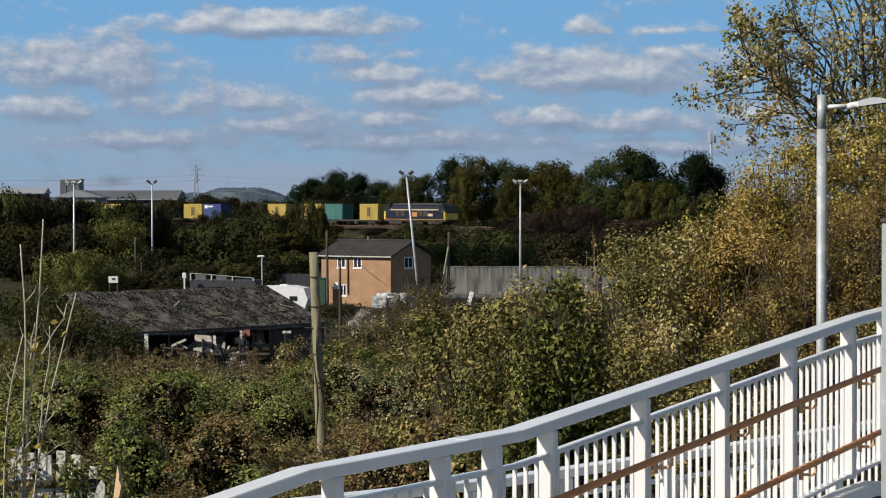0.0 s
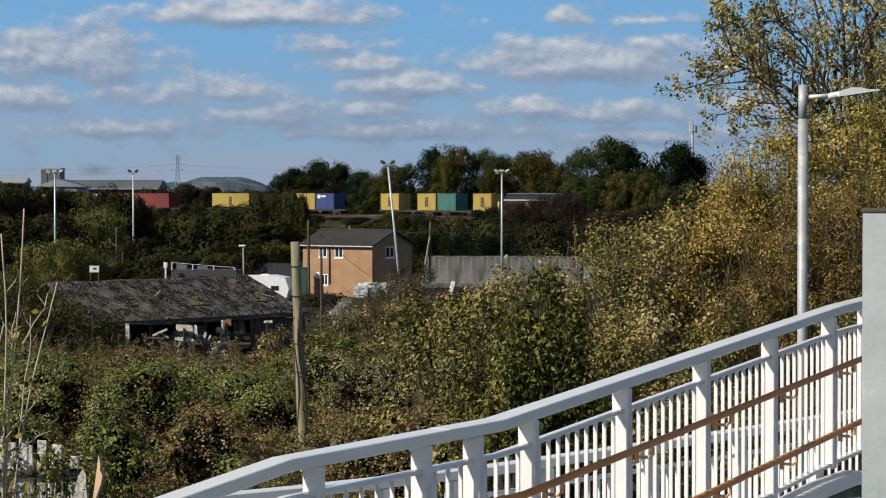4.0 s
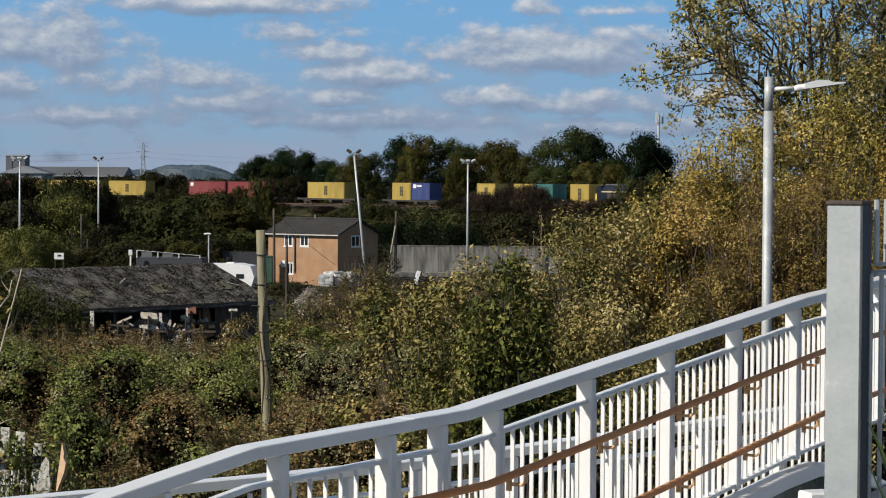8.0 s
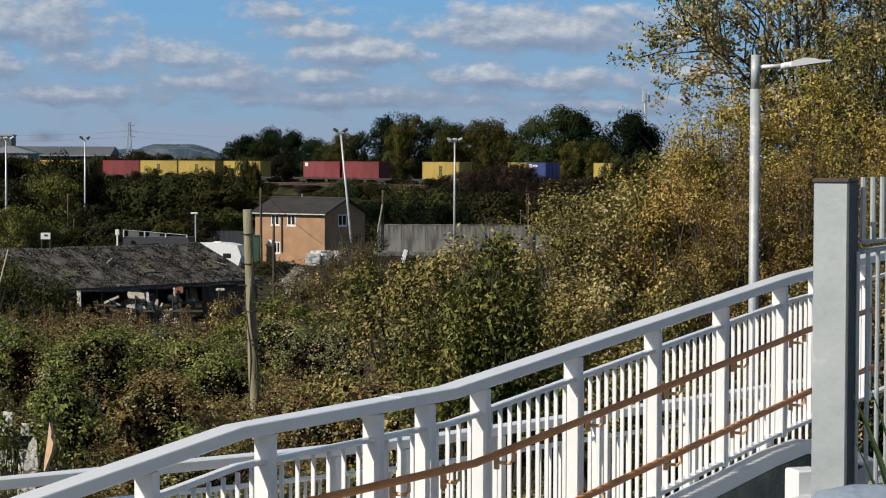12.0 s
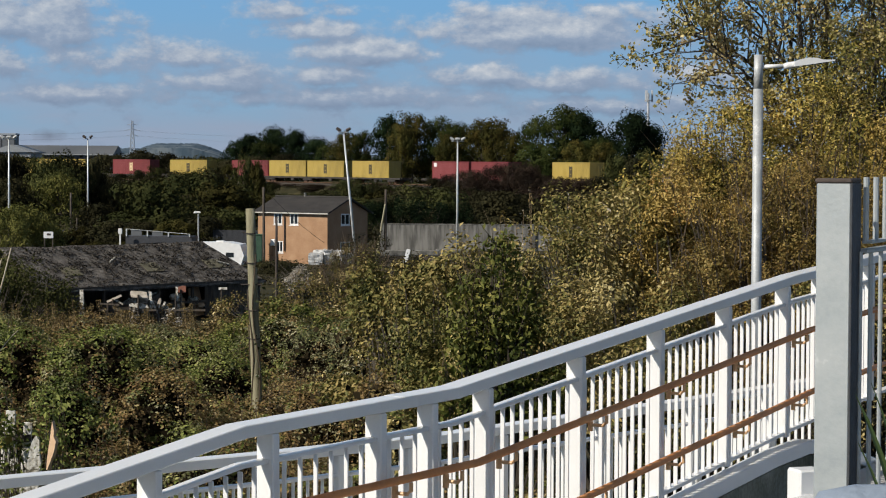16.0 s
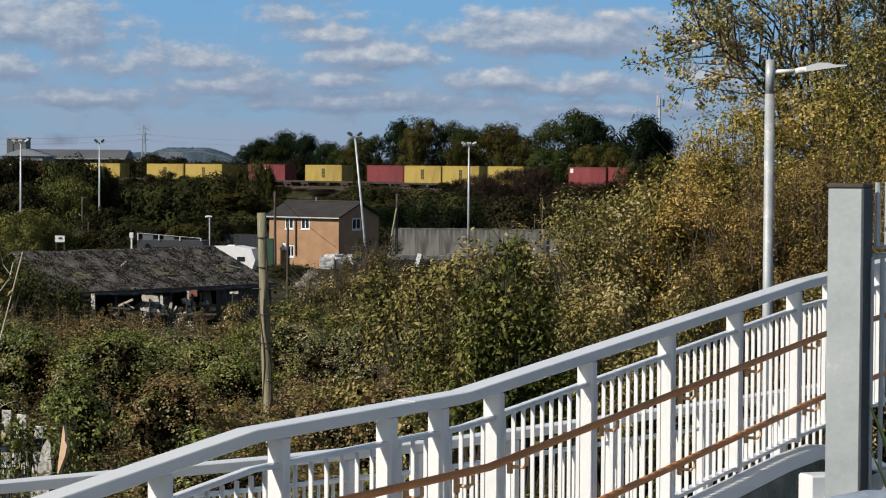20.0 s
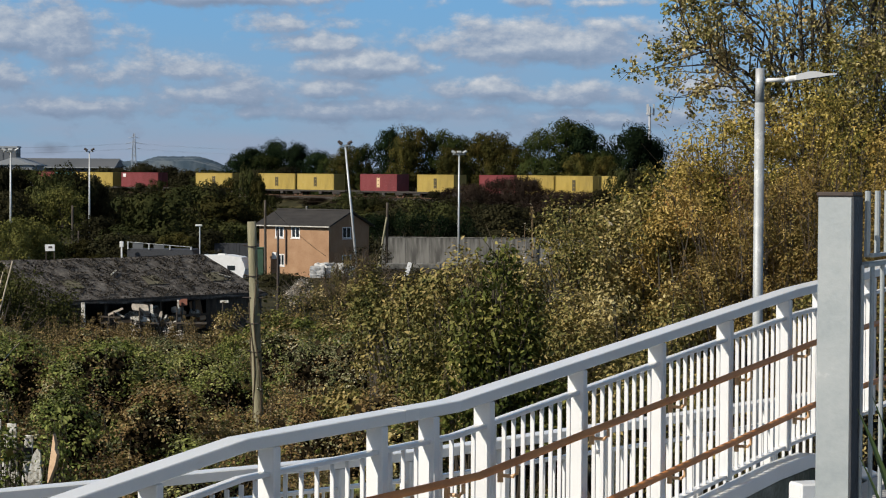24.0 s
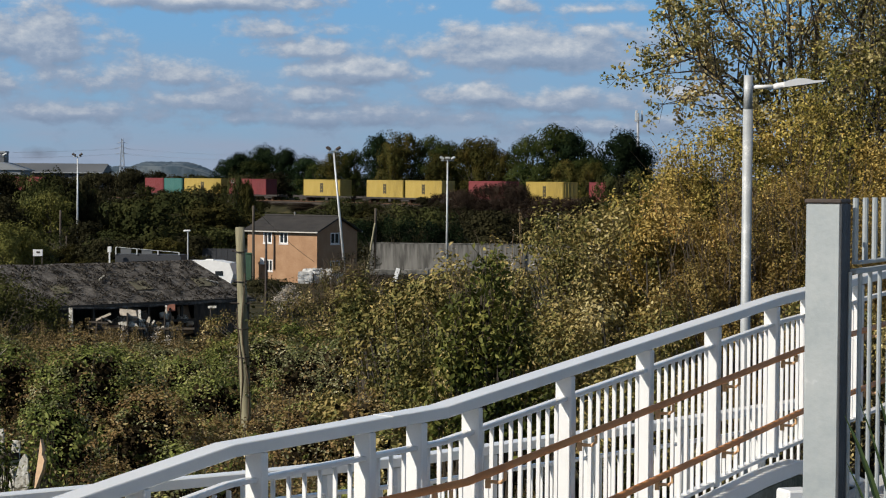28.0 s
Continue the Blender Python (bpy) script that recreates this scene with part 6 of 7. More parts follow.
shrub_bank("shrub", "dense olive-brown thicket behind the tall tree", 68, [(6.5, 37, 11.0, 0.7, 1.1), (7.2, 37, 11.7, 0.9, 1.3), (8.0, 37, 10.6, 1.1, 1.6), (6.6, 37, 9.9, 0.9, 1.1), (7.3, 37, 12.8, 0.7, 0.8), (7.4, 36.5, 9.6, 1.0, 1.2)], 34000, 0.07, OLIVE, twigs=120)
shrub_bank("shrub", "dense golden-brown hedge shrub in autumn leaf", 62, [(2.95, 29.5, 8.3, 0.65, 0.85), (3.5, 29, 8.6, 0.8, 0.95), (4.2, 29, 8.7, 0.8, 1.0), (4.9, 29, 8.8, 0.9, 1.1), (3.4, 28.5, 7.6, 0.9, 0.8), (4.3, 28.5, 7.6, 0.9, 0.8), (5.2, 28.5, 7.6, 0.9, 0.9), (5.9, 29, 8.8, 1.0, 1.2), (6.2, 28.5, 7.5, 1.0, 1.0)], 120000, 0.042, HEDGE_GOLD, twigs=200)
shrub_bank("shrub", "twiggy brown hedge shrub losing its leaves", 63, [(3.3, 27.2, 7.9, 0.6, 0.7), (3.9, 27.2, 8.3, 0.6, 0.7), (4.5, 27.2, 8.6, 0.6, 0.8), (3.6, 26.8, 7.2, 0.7, 0.6), (4.4, 26.8, 7.3, 0.7, 0.7), (5.2, 27, 8.2, 0.7, 0.9), (4.0, 27.6, 8.9, 0.5, 0.6), (4.7, 27.6, 9.1, 0.5, 0.6)], 52000, 0.04, BROWN_TWIG, twigs=420)
shrub_bank("shrub", "brown-olive shrub with drying leaves", 52, [(1.5, 29, 8.2, 0.7, 0.8), (2.1, 30, 8.2, 0.8, 0.9), (2.65, 31, 8.4, 0.8, 1.0), (1.7, 28, 7.0, 0.9, 1.0), (2.6, 28, 7.1, 1.0, 1.1), (3.5, 28, 7.3, 1.0, 1.2), (4.6, 27, 7.3, 1.2, 1.2), (6, 27, 7.4, 1.3, 1.4), (2.6, 26.5, 6.5, 0.9, 0.9), (3.5, 26.5, 6.5, 0.9, 0.9), (2.35, 27, 7.6, 0.8, 1.0), (2.2, 26.5, 6.8, 0.8, 0.9), (2.8, 29.5, 8.1, 0.8, 0.9), (3.35, 29.5, 8.0, 0.8, 0.9)], 84000, 0.06, OLIVE)
shrub_bank("shrub", "leggy olive shrub with curled leaves", 54, [(-0.75, 33, 7.3, 0.6, 0.65), (-0.1, 31, 7.65, 0.6, 0.7), (0.45, 30, 7.85, 0.6, 0.8), (0.9, 29, 7.9, 0.5, 0.85), (0.2, 29, 6.6, 0.9, 0.8), (0.9, 28, 6.8, 0.8, 0.9), (-0.6, 30, 6.3, 0.8, 0.7)], 34000, 0.07, OLIVE)
shrub_bank("shrub", "tall green broad-leaved shrub behind the railing", 53, [(0.72, 26, 8.25, 0.20, 0.5), (0.50, 26.3, 7.75, 0.26, 0.6), (0.92, 26, 7.6, 0.28, 0.6), (0.45, 26, 7.0, 0.36, 0.6), (0.80, 26, 6.9, 0.4, 0.6), (1.2, 26, 6.8, 0.36, 0.5), (0.62, 26, 7.5, 0.3, 0.6)], 8500, 0.085, BROADLEAF, twigs=160)
shrub_bank("shrub", "twiggy grey-brown bush in front of the brick house", 55, [(-5.4, 160, 2.3, 1.5, 2.0), (-4.2, 160, 2.6, 1.5, 2.0), (-3.0, 160, 1.6, 1.5, 1.6), (-6.8, 156, 0.8, 1.6, 1.2), (-8.6, 156, 0.6, 1.6, 1.1), (-10.3, 166, 0.9, 1.3, 1.2), (-12.4, 170, 0.9, 1.3, 1.2), (-8.2, 172, 0.4, 1.4, 0.9), (-6.8, 176, 0.4, 1.4, 0.9), (-10.4, 177, 0.3, 1.3, 0.9), (-1.4, 162, 1.2, 1.6, 1.4)], 9000, 0.17, FAR_BROWN, "yard bushes")
shrub_bank("shrub", "large twiggy brown bush half bare of leaves", 69, [(-6.6, 150, 2.0, 1.0, 1.2), (-5.6, 150, 2.6, 1.0, 1.4), (-4.7, 150, 2.9, 0.9, 1.3), (-4.0, 150, 2.2, 0.9, 1.2), (-7.4, 149, 1.2, 1.0, 1.0), (-5.2, 149, 1.2, 1.2, 1.2), (-3.3, 149, 1.2, 0.9, 1.0)], 14000, 0.085, BRAMBLE_DRY, "yard bushes", twigs=700, stout=3.0)
shrub_bank("shrub", "dark evergreen bushes growing behind the concrete wall", 61, [(-6.2, 240, 3.3, 1.4, 1.7), (-3.8, 240, 3.6, 1.5, 1.5), (-1.4, 239, 3.5, 1.4, 1.5), (1.0, 238, 3.7, 1.4, 1.4), (3.4, 238, 3.3, 1.5, 1.5)], 9000, 0.24, FAR_DARK, "yard bushes")
shrub_bank("shrub", "dark green ivy-covered bush over the end of the shed", 56, [(-21.5, 119, 2.4, 1.6, 1.8), (-24.0, 120, 3.2, 2.0, 2.4), (-19.5, 119, 1.8, 1.4, 1.5), (-26.5, 122, 3.0, 2.2, 2.2), (-28.8, 118, 2.0, 2.0, 1.8), (-26.0, 112, 1.6, 1.8, 1.3), (-23.2, 112, 1.3, 1.6, 1.1), (-21.9, 124.3, 1.6, 1.4, 1.6), (-24.2, 126, 2.4, 1.6, 2.0), (-26.4, 128.5, 2.6, 1.6, 2.1), (-22.8, 121.5, 1.6, 1.4, 1.5)], 26000, 0.18, FAR_GREEN, "yard bushes")
shrub_bank("shrub", "pale dry thicket of weeds beside the shed", 64, [(-22.4, 108, 1.7, 1.3, 1.2), (-20.4, 106, 1.4, 1.2, 1.0), (-18.4, 107, 1.2, 1.2, 0.9), (-24.0, 110, 1.8, 1.3, 1.3)], 14000, 0.11, BRAMBLE_DRY, "yard bushes")
shrub_bank("shrub", "low brown thicket below the brick house", 58, [(-10.6, 120, 0.9, 1.5, 1.2), (-8.6, 118, 0.9, 1.5, 1.2), (-6.6, 114, 2.3, 1.5, 1.6), (-4.6, 110, 1.8, 1.6, 1.5), (-2.6, 108, 2.0, 1.5, 1.5), (-0.8, 106, 2.2, 1.5, 1.6)], 16000, 0.14, BRAMBLE_DRY, "yard bushes")
shrub_bank("shrub", "dense green bramble clump beside the telegraph pole", 59, [(-4.7, 70, 4.2, 0.9, 0.9), (-3.6, 68, 4.1, 0.9, 0.9), (-2.4, 66, 4.3, 1.0, 1.0), (-5.8, 72, 3.8, 0.9, 0.8)], 15000, 0.10, BRAMBLE, "yard bushes")
shrub_bank("shrub", "brown bramble clump at the turn of the bank", 60, [(-1.2, 58, 4.9, 0.9, 0.9), (-0.3, 56, 5.2, 0.9, 1.0), (0.6, 54, 5.6, 0.9, 1.1), (-2.0, 60, 4.7, 0.9, 0.9)], 14000, 0.09, BRAMBLE_DRY, "yard bushes")
# ---- the bank: ivy, brambles and dying weeds over rolling mounds ----
IVY = leafage("ivy_leaves", [(0.034, 0.05, 0.01), (0.11, 0.138, 0.032), (0.21, 0.228, 0.062), (0.36, 0.34, 0.14)], patch=0.6, patch_scale=1.1, clear=0.14, vary=0.55, rough=0.6, gloss=0.12, spread=0.12)
DYING = leafage("dying_brown_leaves", [(0.06, 0.04, 0.018), (0.16, 0.102, 0.044), (0.245, 0.165, 0.068), (0.17, 0.14, 0.05), (0.48, 0.38, 0.21)], patch=0.6, patch_scale=1.3, clear=0.14, vary=0.6, rough=0.6, gloss=0.12, spread=0.14)
SAGE = leafage("grey_green_weed_leaves", [(0.05, 0.062, 0.026), (0.12, 0.132, 0.055), (0.21, 0.205, 0.10), (0.38, 0.35, 0.23)], patch=0.55, patch_scale=1.2, clear=0.14, vary=0.55, rough=0.6, gloss=0.12, spread=0.12)
# dead leaves coloured near-black: the shade inside the growth is in this colour
SHADE_THATCH = leafage("shaded_undergrowth", [(0.010, 0.008, 0.004), (0.020, 0.015, 0.008), (0.034, 0.026, 0.014)], patch=0.5, clear=0.0, vary=0.5, rough=0.9, gloss=0.05)
# mounds: bearing in mm per m, distance, level of the top, half width, half depth, kind of growth
MOUNDS = [(-222, 36, 6.75, 1.3, 2.4, 0), (-185, 34, 6.85, 1.2, 2.2, 0), (-148, 32, 6.92, 1.0, 2.0, 0), (-120, 31, 6.6, 0.7, 1.6, 1), (-160, 26, 6.95, 0.55, 0.9, 0), (-182, 23.5, 6.75, 0.5, 0.8, 1),
          (-205, 27, 6.75, 0.8, 1.4, 0), (-112, 25, 6.4, 0.65, 1.2, 0), (-90, 26.5, 6.1, 0.6, 1.2, 1), (-90, 43, 5.6, 0.9, 1.8, 0), (-104, 54, 5.2, 1.4, 2.5, 0),
          (-66, 58, 5.2, 1.4, 2.6, 2), (-46, 48, 5.9, 1.1, 2.0, 2), (-31, 40, 6.6, 0.7, 1.4, 2), (-46, 31, 6.2, 0.85, 1.5, 1), (-24, 28, 6.8, 0.6, 1.2, 1), (-66, 32, 5.6, 0.7, 1.4, 1),
          (-6, 36, 7.2, 0.7, 1.4, 3), (8, 31, 7.1, 0.6, 1.2, 3), (-14, 23, 6.9, 0.5, 0.9, 3), (-52, 21.5, 6.4, 0.5, 0.8, 1), (-140, 44, 6.15, 1.5, 2.4, 0), (-195, 47, 6.0, 1.7, 2.8, 0),
          (-150, 62, 4.9, 2.2, 3.4, 1), (-205, 66, 4.8, 2.4, 3.6, 2), (-118, 68, 4.3, 1.8, 3.0, 2), (-80, 72, 4.0, 1.6, 3.0, 0), (-48, 70, 4.6, 1.6, 3.0, 1), (-20, 52, 6.2, 1.0, 2.0, 2), (22, 44, 7.0, 1.0, 2.0, 3)]
HOLLOWS = [(-127, 24.6, 0.34), (-134, 22.6, 0.3), (-105, 29, 0.3), (-60, 27, 0.28), (40, 24, 0.5), (-150, 29.5, 0.25), (-201, 18.2, 0.40), (-178, 18.0, 0.2)]


def bank_level(x, y):
    """How high the growth stands over the bank, and which growth it is."""
    low = ground_z(x, y)
    best, kind = low + 0.42 + 0.32 * noise.noise((x * 0.9, y * 0.4, 2)), 1 if noise.noise((x * 0.5, y * 0.25, 9)) > -0.1 else 0
    for b, d, top, w, deep, k in MOUNDS:
        q = ((x - b * d / 1000) / w) ** 2 + ((y - d) / deep) ** 2
        if q < 1:
            z = low + (top - low) * (1 - q) ** 0.4
            if z > best:
                best, kind = z, k
    return best, kind


def build_bank():
    g = np.random.default_rng(31)
    kinds = ((IVY, 0.052, "ivy_thicket", "glossy green ivy and bramble mounds on the bank"), (DYING, 0.05, "bramble_thicket", "dying brown brambles and weeds on the bank"), (SAGE, 0.046, "weed_thicket", "grey-green seeding weeds on the bank"), (OLIVE, 0.066, "bramble_thicket", "olive-yellow bramble growth beside the ramp"))
    got = [([], [], []) for _ in kinds]
    under, under_size, canes, stems = [], [], Geo(), Geo()
    for i in range(10500):
        y = 17.5 * (86 / 17.5) ** g.uniform(0, 1)
        x = g.uniform(-228, 50) * y / 1000
        top, kind = bank_level(x, y)
        if any((x - b * d / 1000) ** 2 + ((y - d) * 0.5) ** 2 < r * r for b, d, r in HOLLOWS):
            continue
        f = 0.55 + y / 60
        if g.uniform() < 0.34:
            kind = int(g.integers(0, 3))
        mat, leaf, _, _ = kinds[kind]
        # a clump hangs on the outside of the growth, higher or lower on its face
        r = g.uniform(0.09, 0.21) * f
        e = 0.05
        nx, ny = -(bank_level(x + e, y)[0] - top) / e, -(bank_level(x, y + e)[0] - top) / e
        nrm = Vector((nx, ny, 1)).normalized()
        lump = 0.5 * noise.noise((x * 1.7 / f, y * 0.9 / f, 5)) + 0.3 * noise.noise((x * 4.2 / f, y * 2.2 / f, 6))
        c = np.array((x, y, top)) + np.array(nrm) * (lump * 0.42 * f - 0.05)
        n = int(g.uniform(32, 62))
        d = g.normal(size=(n, 3)) + np.array(nrm) * 0.7
        d /= np.linalg.norm(d, axis=1)[:, None]
        shell = r * (1.0 - np.abs(g.normal(0, 0.22, n)) + (g.uniform(0, 1, n) < 0.08) * 0.4)
        P, S, O = got[kind]
        P.append(c + d * shell[:, None] * np.array((1.15, 1.15, 0.85)))
        S.append(leaf * 0.88 * f * g.uniform(0.6, 1.3, n))
        O.append(d + np.array((0, 0, 0.35)))
        # dark leaves behind each clump deepen the shade in the gaps
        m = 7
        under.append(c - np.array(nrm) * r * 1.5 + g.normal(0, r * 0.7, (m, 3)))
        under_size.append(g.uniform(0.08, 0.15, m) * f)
        s = Vector(c)
        if i % 45 == 0 and y < 40:
            a, l = g.uniform(0, math.tau), g.uniform(0.4, 0.9) * f
            canes.tube([s + Vector((l * u * math.cos(a), l * u * math.sin(a), l * (1.5 * u - 1.6 * u * u))) for u in (0, 0.2, 0.4, 0.6, 0.8, 1.0)], [0.004, 0.004, 0.0035, 0.003, 0.0025, 0.0015], 4, ends=False)
        if kind == 1 and i % 6 == 0:
            h = g.uniform(0.2, 0.55)
            t = Vector((g.uniform(-0.12, 0.12), g.uniform(-0.1, 0.1), h))
            stems.tube([s - Vector((0, 0, 0.3)), s + t * 0.5 + Vector((0.02, 0, 0)), s + t], [0.004 * f, 0.0035 * f, 0.002], 4, ends=False)
            k = 14
            P.append(np.array(s) + np.array(t) * g.uniform(0.2, 1.05, (k, 1)) + g.normal(0, 0.035 * f, (k, 3)))
            S.append(0.036 * f * g.uniform(0.6, 1.3, k))
            O.append(g.normal(size=(k, 3)) * 0.6)
    for j, ((mat, leaf, name, label), (P, S, O)) in enumerate(zip(kinds, got)):
        me = leaf_mesh(name, np.concatenate(P), np.concatenate(S), mat, 0.15, 0.72, 310 + j, np.concatenate(O), 1.5)
        ob = tagged(new(name, me), label, "brambles", kind="stuff")
        if j == 0:
            part("cane", canes, twig_brown, ob)
        if j == 1:
            part("stem", stems, dark_wood, ob)
    me = leaf_mesh("undergrowth", np.concatenate(under), np.concatenate(under_size), SHADE_THATCH, 0.3, 0.9, 320)
    tagged(new("undergrowth", me), "dead undergrowth, near-black to carry the shade beneath the brambles", "undergrowth", kind="stuff")


build_bank()


# ---- small things on the bank and by the ramp ----
def build_weeds():
    """Tall dry weed stalks with fluffy heads along the shed's foot and over the hedge."""
    g = np.random.default_rng(61)
    for i in range(72):
        if i < 60:
            y = g.uniform(96, 118)
            x = g.uniform(-198, -92) * y / 1000
            h = g.uniform(1.0, 1.9)
        else:
            y = g.uniform(29.5, 31.5)
            x = g.uniform(24, 78) * y / 1000
            h = 9.5 - (395 - 318) / 4033 * y + g.uniform(-0.25, 0.25) - ground_z(x, y) - max(0.0, (50 - x * 1000 / y)) * 0.012
        weed = thing("weed_stalk", "tall dry seeding weed stalk", "weed", "dry weeds", (x, y, ground_z(x, y)))
        lean = g.uniform(-0.12, 0.12)
        r = 0.015 if i < 60 else 0.008
        part("stalk", Geo().tube([(0, 0, -0.1), (lean * 0.4, 0, h * 0.6), (lean, 0, h)], [r, r * 0.8, r * 0.4], 4), dry_stalk, weed)
        n = 150 if i < 60 else 90
        w = 0.24 if i < 60 else 0.09
        t = g.uniform(0.3, 1.02, n)
        pts = np.stack([lean * t + g.normal(0, w, n) * (1.25 - t), g.normal(0, w, n) * (1.25 - t), h * t], 1)
        share("head", leaf_mesh("head", pts, g.uniform(0.05, 0.12, n) * (1 if i < 60 else 0.6), DRY_GRASS if i < 60 and i % 4 else STRAW if i % 3 else FLUFF, 0.1, 0.5, 700 + i), weed, Matrix())["kind"] = "stuff"


STRAW = leafage("straw_leaves", [(0.08, 0.06, 0.025), (0.14, 0.10, 0.04), (0.22, 0.15, 0.06)], patch=0.3, clear=0.2)
build_weeds()


def build_sapling():
    """A bare multi-stemmed sapling with a few yellow leaves; stems given by foot, bend and tip."""
    g = np.random.default_rng(62)
    x0, y0 = -3.0, 14.0
    z0 = ground_z(x0, y0)
    sap = thing("sapling", "bare sapling with thin pale stems and few yellow leaves", "sapling", at=(x0, y0, z0))
    pts = []
    low = z0 - 0.1
    for foot, bend, tip, r in (((-3.0, low), (-2.90, 8.3), (-2.79, 9.39), 0.0085), ((-2.98, low), (-2.89, 8.5), (-2.918, 9.236), 0.008), ((-3.02, low), (-2.88, 8.1), (-2.585, 8.935), 0.008), ((-3.05, low), (-3.10, 8.1), (-2.93, 8.68), 0.007),
                               ((-2.83, 8.52), (-2.73, 8.68), (-2.65, 8.865), 0.005), ((-2.83, 8.0), (-2.79, 8.3), (-2.736, 8.734), 0.0055), ((-2.93, 7.95), (-2.76, 8.16), (-2.567, 8.425), 0.0045), ((-2.90, 8.45), (-2.87, 8.55), (-2.868, 8.75), 0.0045),
                               ((-3.08, low), (-3.16, 7.7), (-3.14, 8.35), 0.006), ((-2.95, 7.7), (-2.85, 7.95), (-2.62, 8.02), 0.004)):
        a, b, c = (Vector((u - x0, 0, w - z0)) for u, w in (foot, bend, tip))
        a.y, b.y, c.y = 0, g.uniform(-0.06, 0.06), g.uniform(-0.1, 0.1)
        line = []
        for i in range(11):
            t = i / 10
            q = a * (1 - t) ** 2 + b * (2 * t * (1 - t)) + c * t * t
            line.append(q + Vector((0.012 * math.sin(t * 11 + foot[0] * 40) * t, 0, 0)))
        stem = part("stem", Geo().tube(line, [r * (1.15 - 0.6 * i / 10) for i in range(11)], 6), twig_pale, sap, smooth=True)
        for i in (4, 6, 8):
            p, side = Vector(line[i]), g.choice((-1, 1))
            l = g.uniform(0.05, 0.16)
            part("twig", Geo().tube([p, p + Vector((side * l * 0.4, 0.02, l * 0.5)), p + Vector((side * l * 0.55, 0.03, l))], [r * 0.45, r * 0.35, r * 0.2], 5), twig_pale, stem)
        for k in range(5):
            q = line[int(g.integers(3, 8))]
            if q.z + z0 < 8.75:
                pts.append((q[0] + g.normal(0, 0.05), q[1] + g.normal(0, 0.04), q[2] + g.normal(0, 0.05)))
    for u, w, n, wide in ((-3.03, 8.12, 34, 0.07), (-2.86, 7.98, 12, 0.06), (-2.72, 7.76, 8, 0.05), (-2.99, 7.85, 24, 0.09)):
        pts += [(u - x0 + g.normal(0, wide), g.normal(0, 0.08), w - z0 + g.normal(0, wide)) for _ in range(n)]
    pts = np.array(pts)
    share("leaves", leaf_mesh("leaves", pts, g.uniform(0.035, 0.075, len(pts)), YELLOW, 0.1, 0.8, 63), sap, Matrix())


build_sapling()


def build_bank_bits():
    # leaning plank and whitewashed broken posts among the brambles
    p = thing("plank", "pale raw timber board standing in the brambles", "board", at=(-2.97, 17.8, 7.07), turn=-35)
    part("board", Geo().prism([(-0.055, -0.03), (-0.045, -0.03), (0.03, 0.12), (0.05, 0.2), (0.025, 0.24), (0.03, 0.28), (0.01, 0.36), (-0.01, 0.24), (-0.045, 0.06)], 0.03), board_ply, p)
    k = thing("broken_post", "flaking whitewashed broken fence post", "post", at=(-3.25, 18.4, 6.75))
    part("stump", Geo().prism([(-0.07, -1.2), (0.03, -1.2), (0.06, 0.28), (0.04, 0.36), (0.03, 0.46), (0.0, 0.5), (-0.03, 0.44), (-0.05, 0.3)], 0.06, Matrix.Rotation(radians(6), 4, "Y")), old_whitewash, k)
    # old white panel half hidden by leaves
    k = thing("old_panel", "weathered whitewashed board fence under brambles", "panel", at=(-3.72, 18.9, 6.6), turn=-4)
    for i in range(9):
        top = 0.85 - (0.02, 0.0, 0.05, 0.01, 0.07, 0.03, 0.12, 0.06, 0.16)[i]
        part("board", Geo().box((0.072 + 0.006 * (i % 2), 0.022, top + 0.5), Matrix.Translation((-0.33 + 0.082 * i, 0.006 * (i % 3), (top - 0.5) / 2)) @ Matrix.Rotation(radians((1, -1, 0, 2, -2, 1, 3, -2, 4)[i]), 4, "Y"), 0.004), old_whitewash, k)
    part("rail", Geo().box((0.8, 0.03, 0.06), pose(0, -0.03, 0.55, 0, -2, 0), 0.005), dark_wood, k)


build_bank_bits()
shrub_bank("ivy", "ivy trailing over the old whitewashed panel", 65, [(-3.52, 18.7, 7.22, 0.11, 0.16), (-3.42, 18.7, 7.05, 0.12, 0.28), (-3.85, 18.65, 6.85, 0.28, 0.2), (-4.1, 18.7, 7.2, 0.12, 0.3), (-3.32, 18.5, 6.7, 0.12, 0.2), (-3.06, 18.3, 7.1, 0.12, 0.3), (-3.05, 18.4, 7.38, 0.16, 0.2), (-2.95, 18.6, 6.8, 0.14, 0.3)], 2300, 0.05, IVY)
shrub_bank("shrub", "low growth of large pale yellow leaves", 66, [(-3.42, 16.4, 6.8, 0.3, 0.5), (-3.6, 16.6, 7.25, 0.2, 0.4), (-3.25, 16.2, 6.6, 0.25, 0.35)], 700, 0.1, YELLOW, twigs=40)


